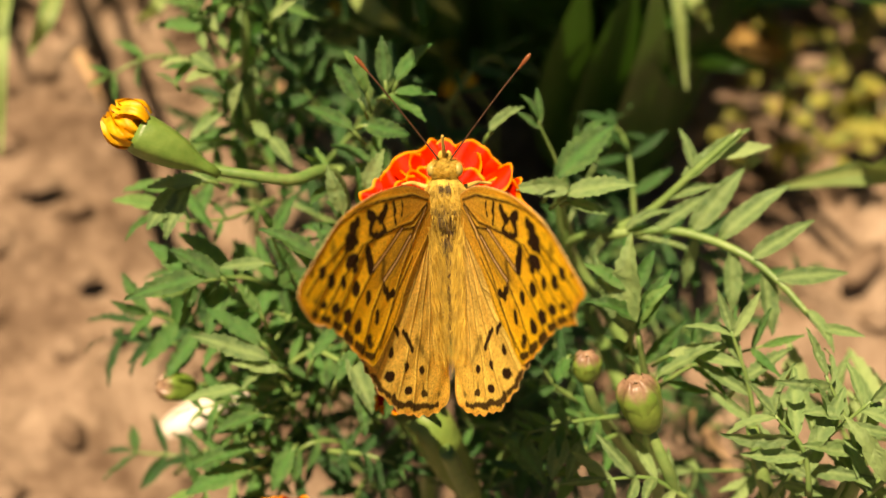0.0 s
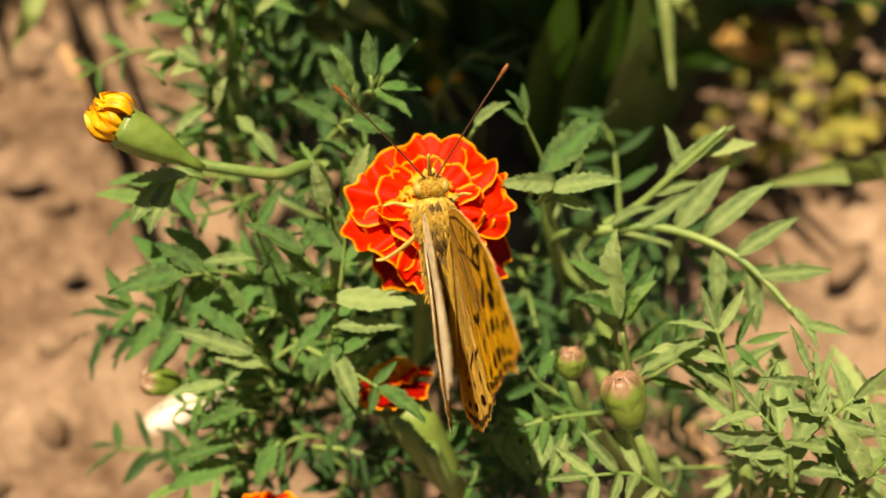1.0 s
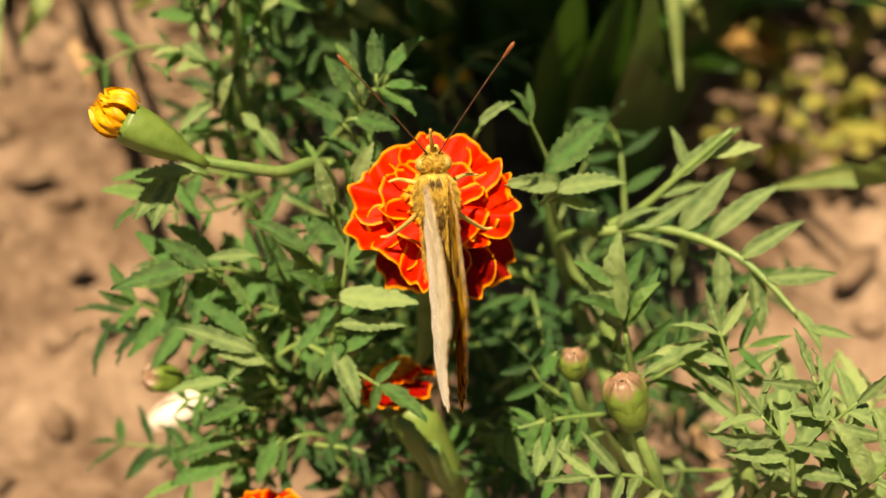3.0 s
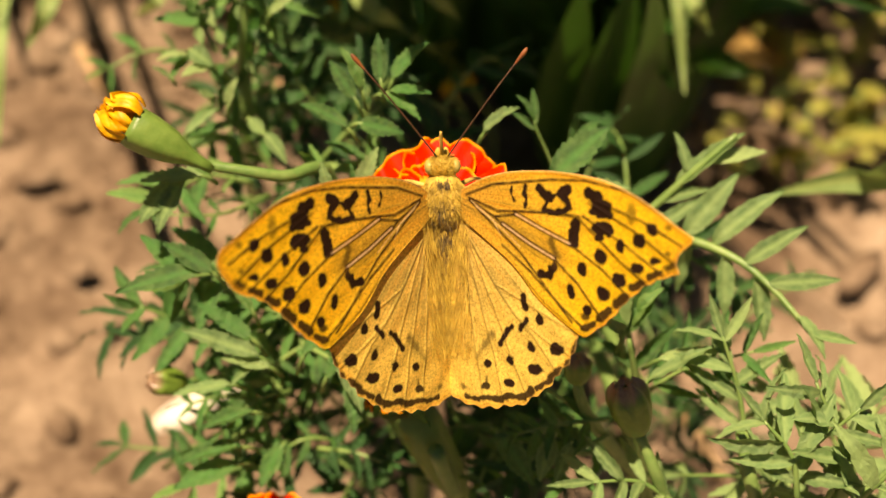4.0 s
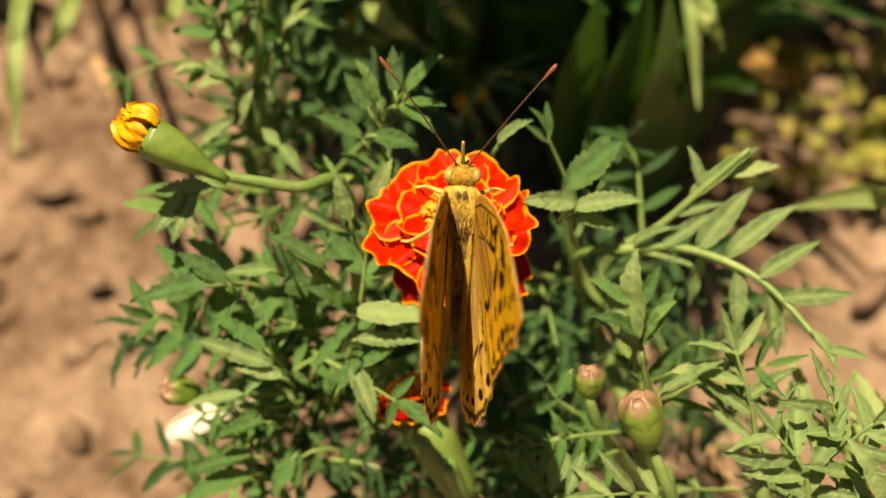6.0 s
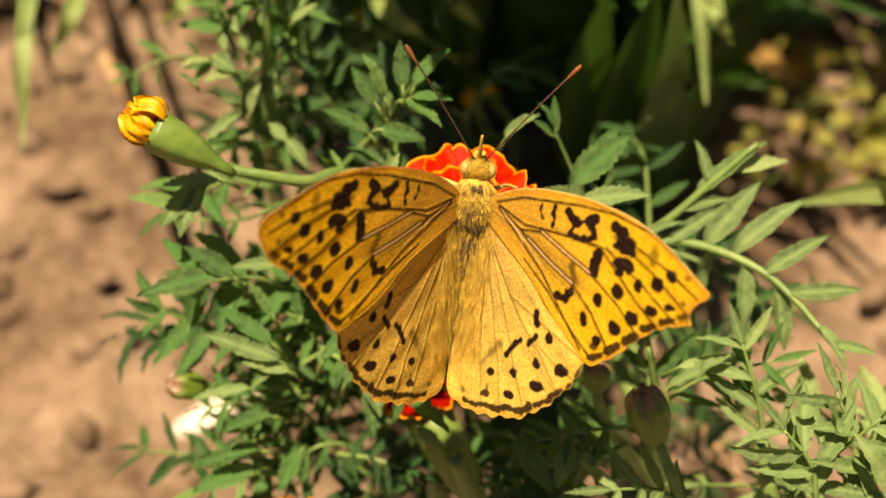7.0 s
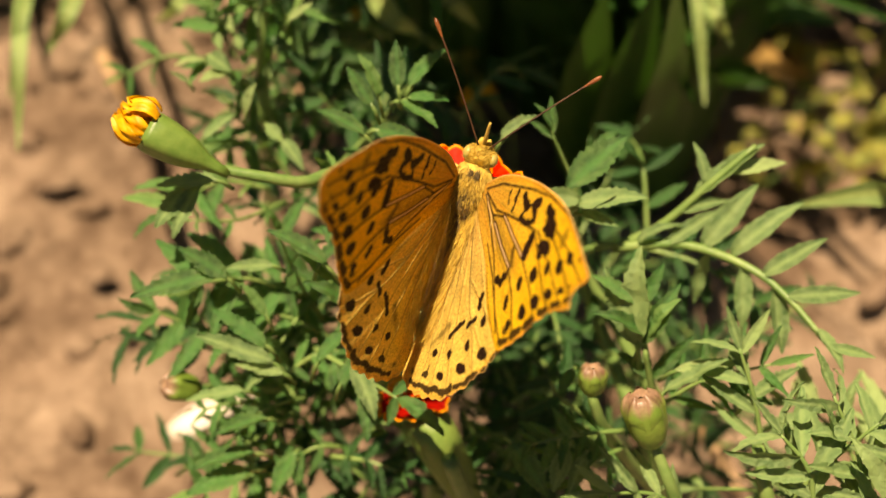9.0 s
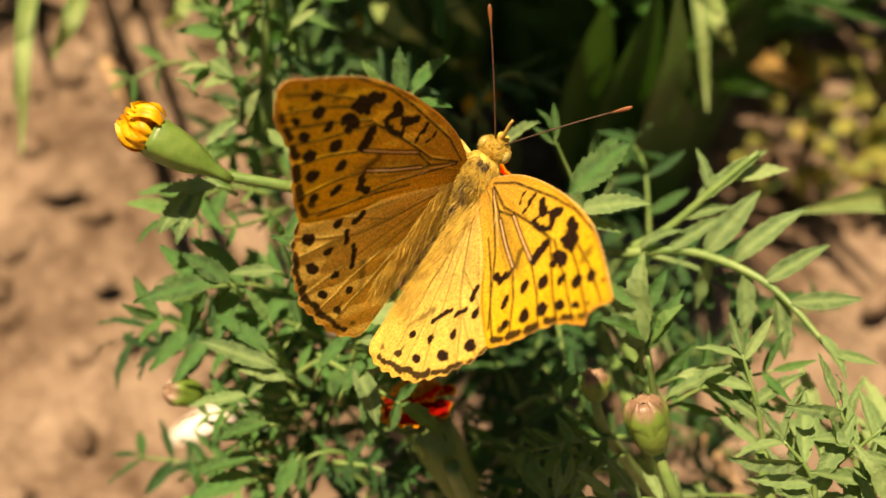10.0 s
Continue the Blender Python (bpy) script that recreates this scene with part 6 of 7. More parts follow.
    walk(left_forewing, [(0, hinge(-1, 68.8, 5.1, -2.3)), (0.1, hinge(-1, 63.0, 4.6, -1.9)), (0.2, hinge(-1, 49.9, 4.2, -1.4)), (0.3, hinge(-1, 44.8, 3.7, -1.0)),
         (0.4, hinge(-1, 41.2, 3.2, -0.6)), (0.5, hinge(-1, 37.9, 2.8, -0.1)), (0.6, hinge(-1, 45.0, 2.1, -0.1)), (0.7, hinge(-1, 53.5, 1.4, -0.1)),
         (0.8, hinge(-1, 66.1, 0.8, -0.1)), (0.9, hinge(-1, 73.4, 0.1, 0.0)), (1, hinge(-1, 87.0, -0.6, 0.0)), (1.1, hinge(-1, 93.5, -0.1, 0.0)),
         (1.2, hinge(-1, 94.0, 0.4, 0.0)), (1.3, hinge(-1, 94.0, 1.0, 0.0)), (1.4, hinge(-1, 92.0, 1.5, 0.0)), (1.5, hinge(-1, 89.5, 2.0, 0.0)),
         (1.6, hinge(-1, 86.6, 2.3, -0.5)), (1.7, hinge(-1, 81.7, 2.5, -0.9)), (1.8, hinge(-1, 76.1, 2.8, -1.4)), (1.9, hinge(-1, 72.6, 3.0, -1.9)),
         (2, hinge(-1, 62.9, 3.3, -2.4)), (2.1, hinge(-1, 58.5, 3.5, -2.5)), (2.2, hinge(-1, 49.4, 3.8, -2.7)), (2.3, hinge(-1, 45.3, 4.0, -2.9)),
         (2.4, hinge(-1, 53.9, 4.3, -3.0)), (2.5, hinge(-1, 61.5, 4.5, -3.2)), (2.6, hinge(-1, 74.4, 4.0, -2.7)), (2.7, hinge(-1, 81.1, 3.5, -2.1)),
         (2.8, hinge(-1, 91.3, 3.0, -1.6)), (3, hinge(-1, 93.0, 2.0, -0.5)), (3.2, hinge(-1, 93.0, 2.3, -0.3)), (3.4, hinge(-1, 87.3, 3.9, -1.0)),
         (3.6, hinge(-1, 72.3, 5.5, -1.6)), (3.8, hinge(-1, 56.3, 7.0, -2.2)), (3.9, hinge(-1, 51.1, 7.8, -2.5)), (4, hinge(-1, 46.3, 8.6, -2.9)),
         (4.1, hinge(-1, 43.3, 8.7, -2.2)), (4.2, hinge(-1, 52.0, 8.8, -1.5)), (4.3, hinge(-1, 60.0, 8.9, -0.8)), (4.4, hinge(-1, 71.4, 9.0, -0.1)),
         (4.5, hinge(-1, 78.3, 9.0, 0.5)), (4.6, hinge(-1, 85.5, 8.0, 0.4)), (4.7, hinge(-1, 91.0, 7.0, 0.3)), (4.8, hinge(-1, 91.5, 6.0, 0.2)),
         (4.9, hinge(-1, 90.5, 5.0, 0.1)), (5, hinge(-1, 87.5, 4.0, 0.0)), (5.1, hinge(-1, 77.6, 5.7, 0.4)), (5.2, hinge(-1, 70.9, 7.3, 0.8)),
         (5.3, hinge(-1, 64.9, 9.0, 1.2)), (5.4, hinge(-1, 57.0, 10.7, 1.5)), (5.5, hinge(-1, 53.0, 12.4, 1.9)), (5.6, hinge(-1, 49.1, 11.1, 1.7)),
         (5.7, hinge(-1, 54.9, 9.8, 1.4)), (5.85, hinge(-1, 71.1, 7.8, 1.1)), (6, hinge(-1, 85.5, 5.9, 0.7)), (6.15, hinge(-1, 92.0, 3.9, 0.4)),
         (6.4, hinge(-1, 92.0, 3.3, 0.1)), (6.6, hinge(-1, 85.0, 5.8, 0.2)), (6.8, hinge(-1, 68.3, 8.3, 0.4)), (6.9, hinge(-1, 60.8, 9.5, 0.5)),
         (7, hinge(-1, 49.9, 10.8, 0.6)), (7.1, hinge(-1, 45.7, 10.9, 0.4)), (7.2, hinge(-1, 38.8, 11.1, 0.1)), (7.3, hinge(-1, 34.7, 11.2, -0.1)),
         (7.4, hinge(-1, 37.4, 11.0, -0.1)), (7.5, hinge(-1, 47.1, 10.9, -0.1)), (7.6, hinge(-1, 62.1, 10.7, 0.0)), (7.7, hinge(-1, 69.7, 10.5, 0.0)),
         (7.8, hinge(-1, 80.2, 10.3, 0.0)), (7.9, hinge(-1, 91.0, 10.2, 0.0)), (8, hinge(-1, 94.0, 10.0, 0.0)), (8.1, hinge(-1, 92.0, 10.2, -0.2)),
         (8.2, hinge(-1, 82.8, 10.4, -0.3)), (8.3, hinge(-1, 80.4, 10.7, -0.5)), (8.4, hinge(-1, 74.1, 10.9, -0.7)), (8.5, hinge(-1, 68.5, 11.1, -0.9)),
         (8.6, hinge(-1, 61.0, 11.6, -0.7)), (8.7, hinge(-1, 56.9, 12.0, -0.6)), (8.8, hinge(-1, 55.4, 12.5, -0.5)), (8.9, hinge(-1, 59.2, 13.0, -0.4)),
         (9, hinge(-1, 69.3, 13.4, -0.2)), (9.1, hinge(-1, 76.6, 12.3, -0.2)), (9.2, hinge(-1, 85.0, 11.3, -0.1)), (9.3, hinge(-1, 93.0, 10.2, -0.1)),
         (9.4, hinge(-1, 94.5, 9.1, 0.0)), (9.5, hinge(-1, 92.5, 8.0, 0.0)), (9.6, hinge(-1, 79.5, 8.9, -0.7)), (9.7, hinge(-1, 75.0, 9.8, -1.4)),
         (9.8, hinge(-1, 70.0, 10.7, -2.1)), (9.9, hinge(-1, 65.3, 11.6, -2.8)), (10, hinge(-1, 56.1, 12.5, -3.5))])
    walk(right_forewing, [(0, hinge(1, 67.5, 4.1, 0.4)), (0.1, hinge(1, 62.2, 3.4, 0.3)), (0.2, hinge(1, 49.7, 2.7, 0.2)), (0.3, hinge(1, 45.0, 2.0, 0.1)),
         (0.4, hinge(1, 42.0, 1.3, 0.0)), (0.5, hinge(1, 39.2, 0.6, -0.1)), (0.6, hinge(1, 46.4, 0.5, -0.1)), (0.7, hinge(1, 54.9, 0.5, 0.0)),
         (0.8, hinge(1, 67.5, 0.4, 0.0)), (0.9, hinge(1, 74.8, 0.4, 0.0)), (1, hinge(1, 88.5, 0.3, 0.0)), (1.1, hinge(1, 93.0, 0.6, 0.0)),
         (1.2, hinge(1, 94.0, 1.0, 0.0)), (1.3, hinge(1, 94.0, 1.3, 0.0)), (1.4, hinge(1, 92.5, 1.7, 0.0)), (1.5, hinge(1, 92.0, 2.0, 0.0)),
         (1.6, hinge(1, 88.3, 2.3, 0.4)), (1.7, hinge(1, 82.6, 2.5, 0.8)), (1.8, hinge(1, 76.2, 2.8, 1.3)), (1.9, hinge(1, 72.0, 3.1, 1.7)),
         (2, hinge(1, 61.5, 3.4, 2.1)), (2.1, hinge(1, 57.1, 3.6, 1.8)), (2.2, hinge(1, 48.0, 3.9, 1.4)), (2.3, hinge(1, 43.9, 4.2, 1.1)),
         (2.4, hinge(1, 52.4, 4.5, 0.8)), (2.5, hinge(1, 59.9, 4.8, 0.4)), (2.6, hinge(1, 72.9, 4.3, 0.4)), (2.7, hinge(1, 79.7, 3.7, 0.3)),
         (2.8, hinge(1, 90.0, 3.2, 0.2)), (3, hinge(1, 92.0, 2.1, 0.1)), (3.2, hinge(1, 92.0, 2.2, -0.1)), (3.4, hinge(1, 86.3, 3.7, -0.4)),
         (3.6, hinge(1, 71.4, 5.2, -0.6)), (3.8, hinge(1, 55.6, 6.7, -0.9)), (3.9, hinge(1, 50.4, 7.4, -1.0)), (4, hinge(1, 45.7, 8.2, -1.1)),
         (4.1, hinge(1, 43.2, 8.0, -1.3)), (4.2, hinge(1, 52.2, 7.9, -1.5)), (4.3, hinge(1, 60.7, 7.7, -1.7)), (4.4, hinge(1, 72.6, 7.6, -1.9)),
         (4.5, hinge(1, 79.9, 7.4, -2.1)), (4.6, hinge(1, 86.7, 7.6, -1.7)), (4.7, hinge(1, 90.0, 7.7, -1.3)), (4.8, hinge(1, 91.0, 7.8, -0.9)),
         (4.9, hinge(1, 90.0, 7.9, -0.4)), (5, hinge(1, 87.0, 8.0, 0.0)), (5.1, hinge(1, 77.1, 7.9, 0.3)), (5.2, hinge(1, 70.4, 7.7, 0.7)),
         (5.3, hinge(1, 64.4, 7.6, 1.0)), (5.4, hinge(1, 56.5, 7.5, 1.4)), (5.5, hinge(1, 52.5, 7.4, 1.7)), (5.6, hinge(1, 48.6, 6.7, 1.5)),
         (5.7, hinge(1, 54.4, 6.0, 1.3)), (5.85, hinge(1, 70.7, 5.0, 1.0)), (6, hinge(1, 85.2, 4.0, 0.6)), (6.15, hinge(1, 91.0, 3.0, 0.3)),
         (6.4, hinge(1, 91.0, 2.6, 0.2)), (6.6, hinge(1, 84.8, 3.9, 0.5)), (6.8, hinge(1, 68.1, 5.1, 0.9)), (6.9, hinge(1, 60.6, 5.8, 1.0)),
         (7, hinge(1, 49.7, 6.4, 1.2)), (7.1, hinge(1, 45.7, 7.0, 0.7)), (7.2, hinge(1, 38.8, 7.7, 0.3)), (7.3, hinge(1, 34.9, 8.3, -0.2)),
         (7.4, hinge(1, 37.3, 8.3, -0.1)), (7.5, hinge(1, 46.8, 8.2, -0.1)), (7.6, hinge(1, 61.5, 8.2, -0.1)), (7.7, hinge(1, 68.9, 8.1, -0.1)),
         (7.8, hinge(1, 79.2, 8.1, 0.0)), (7.9, hinge(1, 87.5, 8.0, 0.0)), (8, hinge(1, 92.5, 8.0, 0.0)), (8.1, hinge(1, 91.0, 8.4, 0.2)),
         (8.2, hinge(1, 82.1, 8.9, 0.4)), (8.3, hinge(1, 80.1, 9.3, 0.7)), (8.4, hinge(1, 74.2, 9.7, 0.9)), (8.5, hinge(1, 69.0, 10.1, 1.1)),
         (8.6, hinge(1, 61.3, 10.6, 0.7)), (8.7, hinge(1, 57.1, 11.0, 0.2)), (8.8, hinge(1, 55.3, 11.4, -0.2)), (8.9, hinge(1, 59.0, 11.8, -0.6)),
         (9, hinge(1, 68.9, 12.2, -1.1)), (9.1, hinge(1, 75.4, 11.4, -0.9)), (9.2, hinge(1, 86.5, 10.5, -0.6)), (9.3, hinge(1, 85.5, 9.7, -0.4)),
         (9.4, hinge(1, 86.5, 8.8, -0.2)), (9.5, hinge(1, 88.0, 8.0, 0.0)), (9.6, hinge(1, 86.5, 9.6, 0.0)), (9.7, hinge(1, 81.5, 11.3, -0.1)),
         (9.8, hinge(1, 69.3, 12.9, -0.1)), (9.9, hinge(1, 65.9, 14.5, -0.1)), (10, hinge(1, 58.0, 16.2, -0.2))])
    walk(left_hindwing, [(0, hinge(-1, 65.2, 9.6, -6.0, HIND_HINGE)), (0.1, hinge(-1, 61.0, 8.6, -5.0, HIND_HINGE)), (0.2, hinge(-1, 49.4, 7.6, -4.0, HIND_HINGE)), (0.3, hinge(-1, 45.8, 6.7, -3.0, HIND_HINGE)),
         (0.4, hinge(-1, 43.7, 5.7, -1.9, HIND_HINGE)), (0.5, hinge(-1, 42.0, 4.8, -0.9, HIND_HINGE)), (0.6, hinge(-1, 48.2, 4.0, -1.1, HIND_HINGE)), (0.7, hinge(-1, 55.8, 3.1, -1.3, HIND_HINGE)),
         (0.8, hinge(-1, 67.4, 2.3, -1.5, HIND_HINGE)), (0.9, hinge(-1, 73.8, 1.5, -1.7, HIND_HINGE)), (1, hinge(-1, 86.5, 0.7, -1.9, HIND_HINGE)), (1.1, hinge(-1, 95.0, 0.8, -1.5, HIND_HINGE)),
         (1.2, hinge(-1, 96.0, 0.8, -1.1, HIND_HINGE)), (1.3, hinge(-1, 96.0, 0.9, -0.8, HIND_HINGE)), (1.4, hinge(-1, 93.5, 0.9, -0.4, HIND_HINGE)), (1.5, hinge(-1, 91.0, 1.0, 0.0, HIND_HINGE)),
         (1.6, hinge(-1, 87.1, 1.7, -1.1, HIND_HINGE)), (1.7, hinge(-1, 81.4, 2.4, -2.2, HIND_HINGE)), (1.8, hinge(-1, 74.8, 3.1, -3.3, HIND_HINGE)), (1.9, hinge(-1, 70.4, 3.8, -4.3, HIND_HINGE)),
         (2, hinge(-1, 59.8, 4.5, -5.4, HIND_HINGE)), (2.1, hinge(-1, 55.6, 4.3, -5.1, HIND_HINGE)), (2.2, hinge(-1, 46.7, 4.1, -4.8, HIND_HINGE)), (2.3, hinge(-1, 42.9, 3.9, -4.6, HIND_HINGE)),
         (2.4, hinge(-1, 51.7, 3.7, -4.3, HIND_HINGE)), (2.5, hinge(-1, 59.4, 3.5, -4.0, HIND_HINGE)), (2.6, hinge(-1, 72.5, 2.9, -3.5, HIND_HINGE)), (2.7, hinge(-1, 79.5, 2.3, -3.0, HIND_HINGE)),
         (2.8, hinge(-1, 90.0, 1.7, -2.5, HIND_HINGE)), (3, hinge(-1, 95.0, 0.6, -1.5, HIND_HINGE)), (3.2, hinge(-1, 95.0, 0.3, -1.2, HIND_HINGE)), (3.4, hinge(-1, 87.2, 0.8, -1.7, HIND_HINGE)),
         (3.6, hinge(-1, 72.7, 1.3, -2.2, HIND_HINGE)), (3.8, hinge(-1, 57.1, 1.8, -2.7, HIND_HINGE)), (3.9, hinge(-1, 52.1, 2.0, -3.0, HIND_HINGE)), (4, hinge(-1, 47.5, 2.3, -3.2, HIND_HINGE)),
         (4.1, hinge(-1, 44.3, 4.0, -2.8, HIND_HINGE)), (4.2, hinge(-1, 52.8, 5.7, -2.3, HIND_HINGE)), (4.3, hinge(-1, 60.6, 7.4, -1.9, HIND_HINGE)), (4.4, hinge(-1, 71.9, 9.1, -1.4, HIND_HINGE)),
         (4.5, hinge(-1, 78.5, 10.9, -1.0, HIND_HINGE)), (4.6, hinge(-1, 86.3, 9.1, -0.4, HIND_HINGE)), (4.7, hinge(-1, 92.0, 7.3, 0.2, HIND_HINGE)), (4.8, hinge(-1, 93.0, 5.5, 0.8, HIND_HINGE)),
         (4.9, hinge(-1, 92.5, 3.8, 1.4, HIND_HINGE)), (5, hinge(-1, 90.5, 2.0, 2.0, HIND_HINGE)), (5.1, hinge(-1, 79.8, 3.0, 1.6, HIND_HINGE)), (5.2, hinge(-1, 72.2, 3.9, 1.3, HIND_HINGE)),
         (5.3, hinge(-1, 65.3, 4.9, 0.9, HIND_HINGE)), (5.4, hinge(-1, 56.5, 5.9, 0.6, HIND_HINGE)), (5.5, hinge(-1, 51.7, 6.8, 0.2, HIND_HINGE)), (5.6, hinge(-1, 47.8, 6.0, 0.0, HIND_HINGE)),
         (5.7, hinge(-1, 53.6, 5.1, -0.1, HIND_HINGE)), (5.85, hinge(-1, 69.8, 3.8, -0.3, HIND_HINGE)), (6, hinge(-1, 84.4, 2.6, -0.6, HIND_HINGE)), (6.15, hinge(-1, 94.0, 1.3, -0.8, HIND_HINGE)),
         (6.4, hinge(-1, 94.0, 0.6, -0.8, HIND_HINGE)), (6.6, hinge(-1, 84.1, 1.7, -0.4, HIND_HINGE)), (6.8, hinge(-1, 67.4, 2.8, 0.0, HIND_HINGE)), (6.9, hinge(-1, 59.9, 3.4, 0.2, HIND_HINGE)),
         (7, hinge(-1, 49.1, 3.9, 0.4, HIND_HINGE)), (7.1, hinge(-1, 46.4, 4.1, 0.2, HIND_HINGE)), (7.2, hinge(-1, 40.9, 4.2, 0.1, HIND_HINGE)), (7.3, hinge(-1, 38.3, 4.4, -0.1, HIND_HINGE)),
         (7.4, hinge(-1, 40.7, 4.0, -0.1, HIND_HINGE)), (7.5, hinge(-1, 50.0, 3.7, -0.1, HIND_HINGE)), (7.6, hinge(-1, 64.6, 3.4, -0.1, HIND_HINGE)), (7.7, hinge(-1, 71.8, 3.0, -0.1, HIND_HINGE)),
         (7.8, hinge(-1, 82.0, 2.7, 0.0, HIND_HINGE)), (7.9, hinge(-1, 92.5, 2.3, 0.0, HIND_HINGE)), (8, hinge(-1, 95.0, 2.0, 0.0, HIND_HINGE)), (8.1, hinge(-1, 94.0, 3.4, -1.0, HIND_HINGE)),
         (8.2, hinge(-1, 81.8, 4.8, -2.0, HIND_HINGE)), (8.3, hinge(-1, 78.4, 6.3, -3.0, HIND_HINGE)), (8.4, hinge(-1, 71.0, 7.7, -4.0, HIND_HINGE)), (8.5, hinge(-1, 64.4, 9.1, -5.0, HIND_HINGE)),
         (8.6, hinge(-1, 56.9, 9.3, -5.0, HIND_HINGE)), (8.7, hinge(-1, 52.9, 9.4, -5.0, HIND_HINGE)), (8.8, hinge(-1, 51.3, 9.6, -5.0, HIND_HINGE)), (8.9, hinge(-1, 55.1, 9.7, -4.9, HIND_HINGE)),
         (9, hinge(-1, 65.3, 9.9, -4.9, HIND_HINGE)), (9.1, hinge(-1, 73.3, 8.3, -3.9, HIND_HINGE)), (9.2, hinge(-1, 83.5, 6.7, -3.0, HIND_HINGE)), (9.3, hinge(-1, 93.5, 5.2, -2.0, HIND_HINGE)),
         (9.4, hinge(-1, 95.0, 3.6, -1.0, HIND_HINGE)), (9.5, hinge(-1, 92.0, 2.0, 0.0, HIND_HINGE)), (9.6, hinge(-1, 79.0, 3.4, -1.3, HIND_HINGE)), (9.7, hinge(-1, 74.0, 4.7, -2.5, HIND_HINGE)),
         (9.8, hinge(-1, 68.5, 6.1, -3.8, HIND_HINGE)), (9.9, hinge(-1, 63.5, 7.5, -5.1, HIND_HINGE)), (10, hinge(-1, 54.0, 8.8, -6.3, HIND_HINGE))])
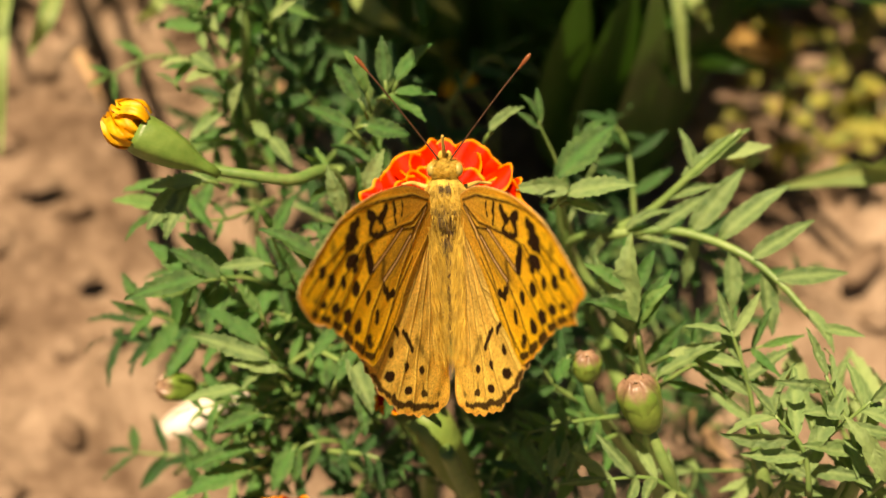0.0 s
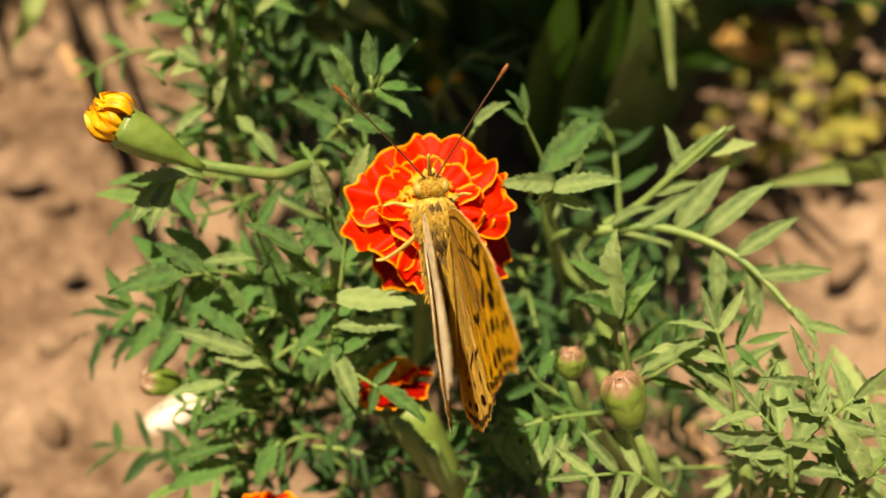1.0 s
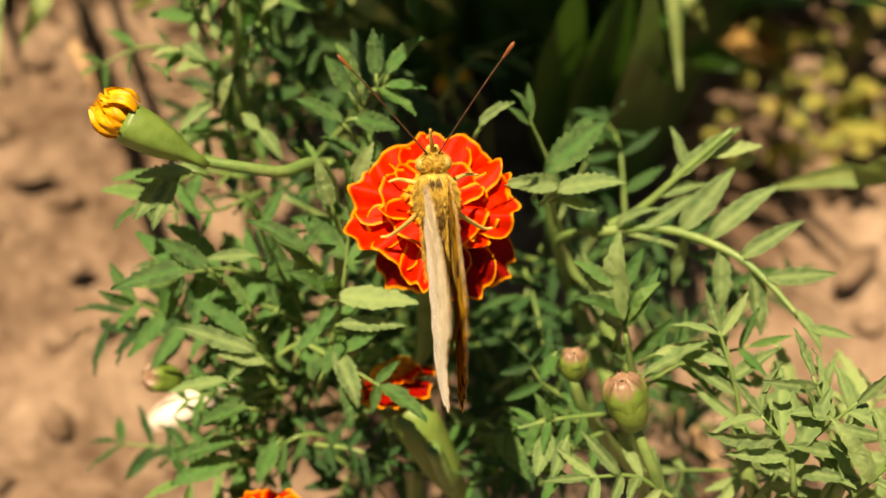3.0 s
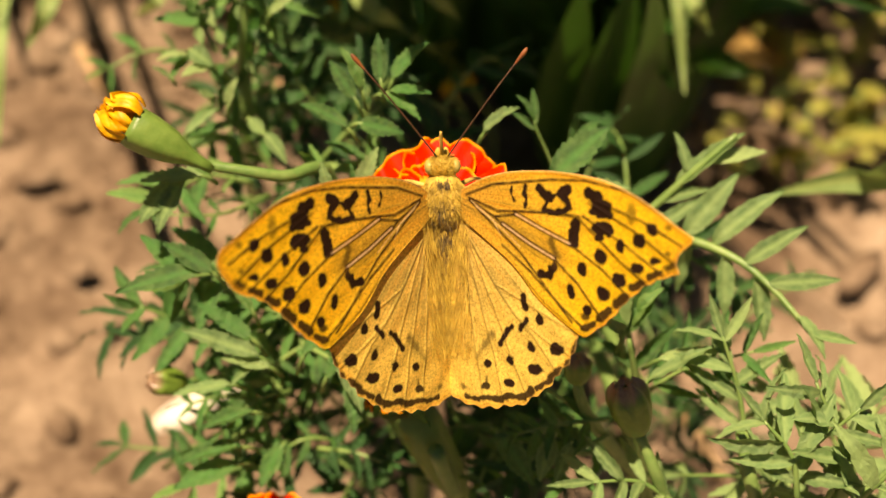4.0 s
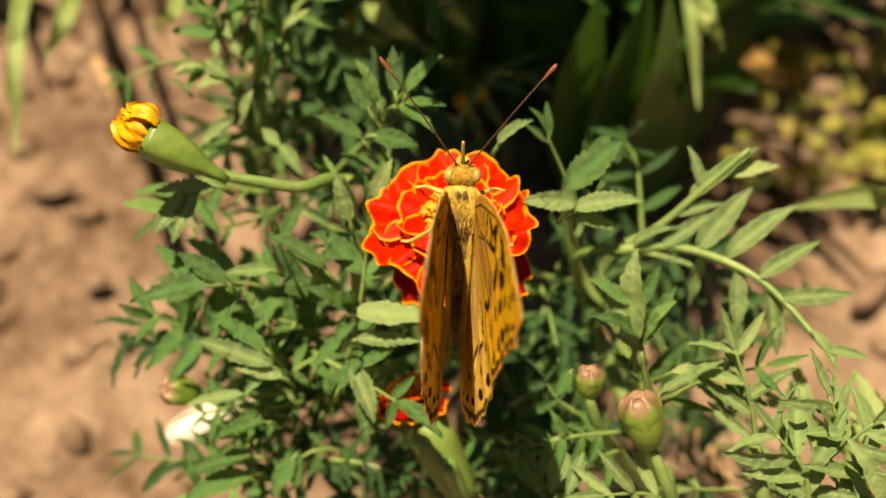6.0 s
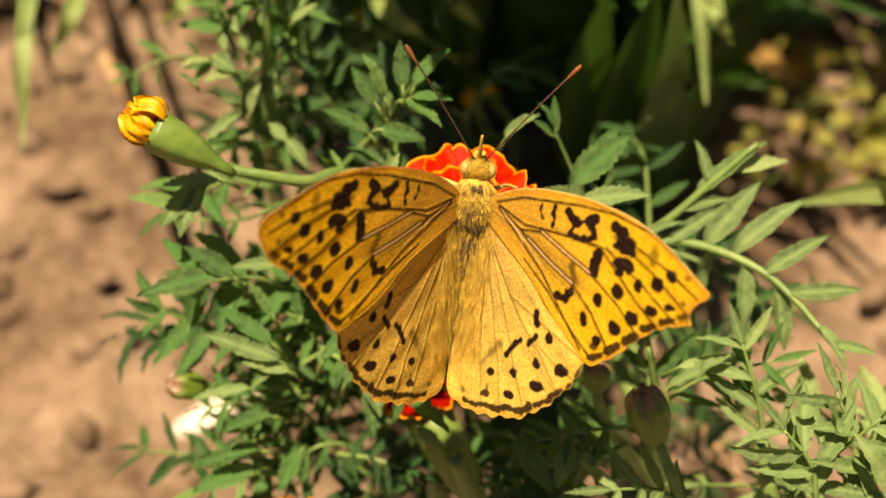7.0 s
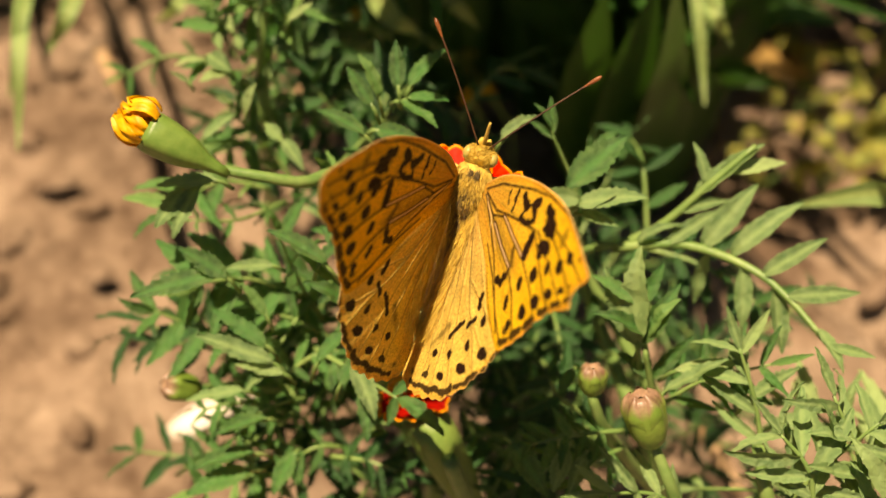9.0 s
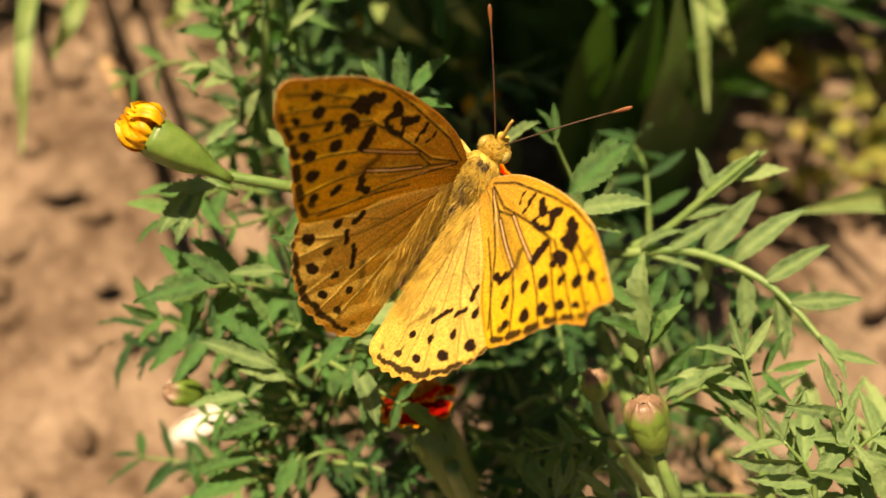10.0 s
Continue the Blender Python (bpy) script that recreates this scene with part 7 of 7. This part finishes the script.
    walk(right_hindwing, [(0, hinge(1, 65.2, 11.0, -4.0, HIND_HINGE)), (0.1, hinge(1, 60.9, 9.7, -3.1, HIND_HINGE)), (0.2, hinge(1, 49.4, 8.3, -2.2, HIND_HINGE)), (0.3, hinge(1, 45.7, 7.0, -1.2, HIND_HINGE)),
         (0.4, hinge(1, 43.7, 5.7, -0.3, HIND_HINGE)), (0.5, hinge(1, 41.9, 4.4, 0.6, HIND_HINGE)), (0.6, hinge(1, 48.7, 4.1, 0.3, HIND_HINGE)), (0.7, hinge(1, 56.8, 3.7, 0.0, HIND_HINGE)),
         (0.8, hinge(1, 68.9, 3.4, -0.3, HIND_HINGE)), (0.9, hinge(1, 75.8, 3.0, -0.7, HIND_HINGE)), (1, hinge(1, 89.0, 2.7, -1.0, HIND_HINGE)), (1.1, hinge(1, 91.5, 2.4, -0.8, HIND_HINGE)),
         (1.2, hinge(1, 92.5, 2.0, -0.6, HIND_HINGE)), (1.3, hinge(1, 92.5, 1.7, -0.4, HIND_HINGE)), (1.4, hinge(1, 91.0, 1.3, -0.2, HIND_HINGE)), (1.5, hinge(1, 91.5, 1.0, 0.0, HIND_HINGE)),
         (1.6, hinge(1, 87.4, 1.9, -0.4, HIND_HINGE)), (1.7, hinge(1, 81.5, 2.8, -0.9, HIND_HINGE)), (1.8, hinge(1, 74.7, 3.7, -1.3, HIND_HINGE)), (1.9, hinge(1, 70.1, 4.6, -1.8, HIND_HINGE)),
         (2, hinge(1, 59.3, 5.5, -2.2, HIND_HINGE)), (2.1, hinge(1, 55.0, 5.3, -2.4, HIND_HINGE)), (2.2, hinge(1, 46.1, 5.1, -2.6, HIND_HINGE)), (2.3, hinge(1, 42.2, 4.9, -2.8, HIND_HINGE)),
         (2.4, hinge(1, 51.0, 4.7, -3.0, HIND_HINGE)), (2.5, hinge(1, 58.7, 4.5, -3.2, HIND_HINGE)), (2.6, hinge(1, 71.8, 3.8, -2.8, HIND_HINGE)), (2.7, hinge(1, 78.9, 3.0, -2.5, HIND_HINGE)),
         (2.8, hinge(1, 89.3, 2.3, -2.1, HIND_HINGE)), (3, hinge(1, 92.0, 0.8, -1.4, HIND_HINGE)), (3.2, hinge(1, 92.0, 0.4, -1.2, HIND_HINGE)), (3.4, hinge(1, 86.8, 1.1, -1.7, HIND_HINGE)),
         (3.6, hinge(1, 72.3, 1.8, -2.1, HIND_HINGE)), (3.8, hinge(1, 56.8, 2.6, -2.5, HIND_HINGE)), (3.9, hinge(1, 51.9, 2.9, -2.8, HIND_HINGE)), (4, hinge(1, 47.3, 3.3, -3.0, HIND_HINGE)),
         (4.1, hinge(1, 44.1, 4.7, -3.4, HIND_HINGE)), (4.2, hinge(1, 52.5, 6.1, -3.8, HIND_HINGE)), (4.3, hinge(1, 60.4, 7.5, -4.3, HIND_HINGE)), (4.4, hinge(1, 71.6, 8.8, -4.7, HIND_HINGE)),
         (4.5, hinge(1, 78.2, 10.2, -5.1, HIND_HINGE)), (4.6, hinge(1, 85.1, 8.8, -3.7, HIND_HINGE)), (4.7, hinge(1, 90.0, 7.3, -2.3, HIND_HINGE)), (4.8, hinge(1, 90.0, 5.9, -0.8, HIND_HINGE)),
         (4.9, hinge(1, 89.0, 4.4, 0.6, HIND_HINGE)), (5, hinge(1, 86.0, 3.0, 2.0, HIND_HINGE)), (5.1, hinge(1, 76.3, 3.5, 1.3, HIND_HINGE)), (5.2, hinge(1, 69.8, 4.0, 0.6, HIND_HINGE)),
         (5.3, hinge(1, 63.8, 4.5, -0.1, HIND_HINGE)), (5.4, hinge(1, 56.1, 5.1, -0.8, HIND_HINGE)), (5.5, hinge(1, 52.3, 5.6, -1.4, HIND_HINGE)), (5.6, hinge(1, 48.4, 4.9, -1.4, HIND_HINGE)),
         (5.7, hinge(1, 54.2, 4.2, -1.3, HIND_HINGE)), (5.85, hinge(1, 70.5, 3.1, -1.3, HIND_HINGE)), (6, hinge(1, 85.0, 2.1, -1.2, HIND_HINGE)), (6.15, hinge(1, 91.0, 1.0, -1.1, HIND_HINGE)),
         (6.4, hinge(1, 91.0, 0.4, -1.3, HIND_HINGE)), (6.6, hinge(1, 84.7, 1.1, -1.9, HIND_HINGE)), (6.8, hinge(1, 68.1, 1.8, -2.5, HIND_HINGE)), (6.9, hinge(1, 60.6, 2.2, -2.8, HIND_HINGE)),
         (7, hinge(1, 49.7, 2.6, -3.0, HIND_HINGE)), (7.1, hinge(1, 47.1, 3.3, -2.7, HIND_HINGE)), (7.2, hinge(1, 41.6, 3.9, -2.3, HIND_HINGE)), (7.3, hinge(1, 39.0, 4.6, -1.9, HIND_HINGE)),
         (7.4, hinge(1, 40.5, 4.1, -1.7, HIND_HINGE)), (7.5, hinge(1, 48.9, 3.6, -1.4, HIND_HINGE)), (7.6, hinge(1, 62.7, 3.1, -1.1, HIND_HINGE)), (7.7, hinge(1, 69.0, 2.5, -0.8, HIND_HINGE)),
         (7.8, hinge(1, 78.2, 2.0, -0.6, HIND_HINGE)), (7.9, hinge(1, 88.0, 1.5, -0.3, HIND_HINGE)), (8, hinge(1, 89.5, 1.0, 0.0, HIND_HINGE)), (8.1, hinge(1, 91.0, 2.3, -1.0, HIND_HINGE)),
         (8.2, hinge(1, 78.8, 3.5, -2.0, HIND_HINGE)), (8.3, hinge(1, 76.6, 4.8, -3.0, HIND_HINGE)), (8.4, hinge(1, 70.4, 6.1, -4.1, HIND_HINGE)), (8.5, hinge(1, 65.1, 7.3, -5.1, HIND_HINGE)),
         (8.6, hinge(1, 57.7, 7.7, -5.3, HIND_HINGE)), (8.7, hinge(1, 53.6, 8.0, -5.5, HIND_HINGE)), (8.8, hinge(1, 52.1, 8.4, -5.7, HIND_HINGE)), (8.9, hinge(1, 56.0, 8.7, -6.0, HIND_HINGE)),
         (9, hinge(1, 66.2, 9.1, -6.2, HIND_HINGE)), (9.1, hinge(1, 73.6, 7.7, -4.9, HIND_HINGE)), (9.2, hinge(1, 86.5, 6.3, -3.7, HIND_HINGE)), (9.3, hinge(1, 87.0, 4.8, -2.5, HIND_HINGE)),
         (9.4, hinge(1, 88.5, 3.4, -1.2, HIND_HINGE)), (9.5, hinge(1, 90.0, 2.0, 0.0, HIND_HINGE)), (9.6, hinge(1, 87.0, 4.4, -1.1, HIND_HINGE)), (9.7, hinge(1, 81.5, 6.8, -2.2, HIND_HINGE)),
         (9.8, hinge(1, 68.7, 9.1, -3.3, HIND_HINGE)), (9.9, hinge(1, 64.4, 11.5, -4.4, HIND_HINGE)), (10, hinge(1, 55.6, 13.9, -5.5, HIND_HINGE))])


motions()
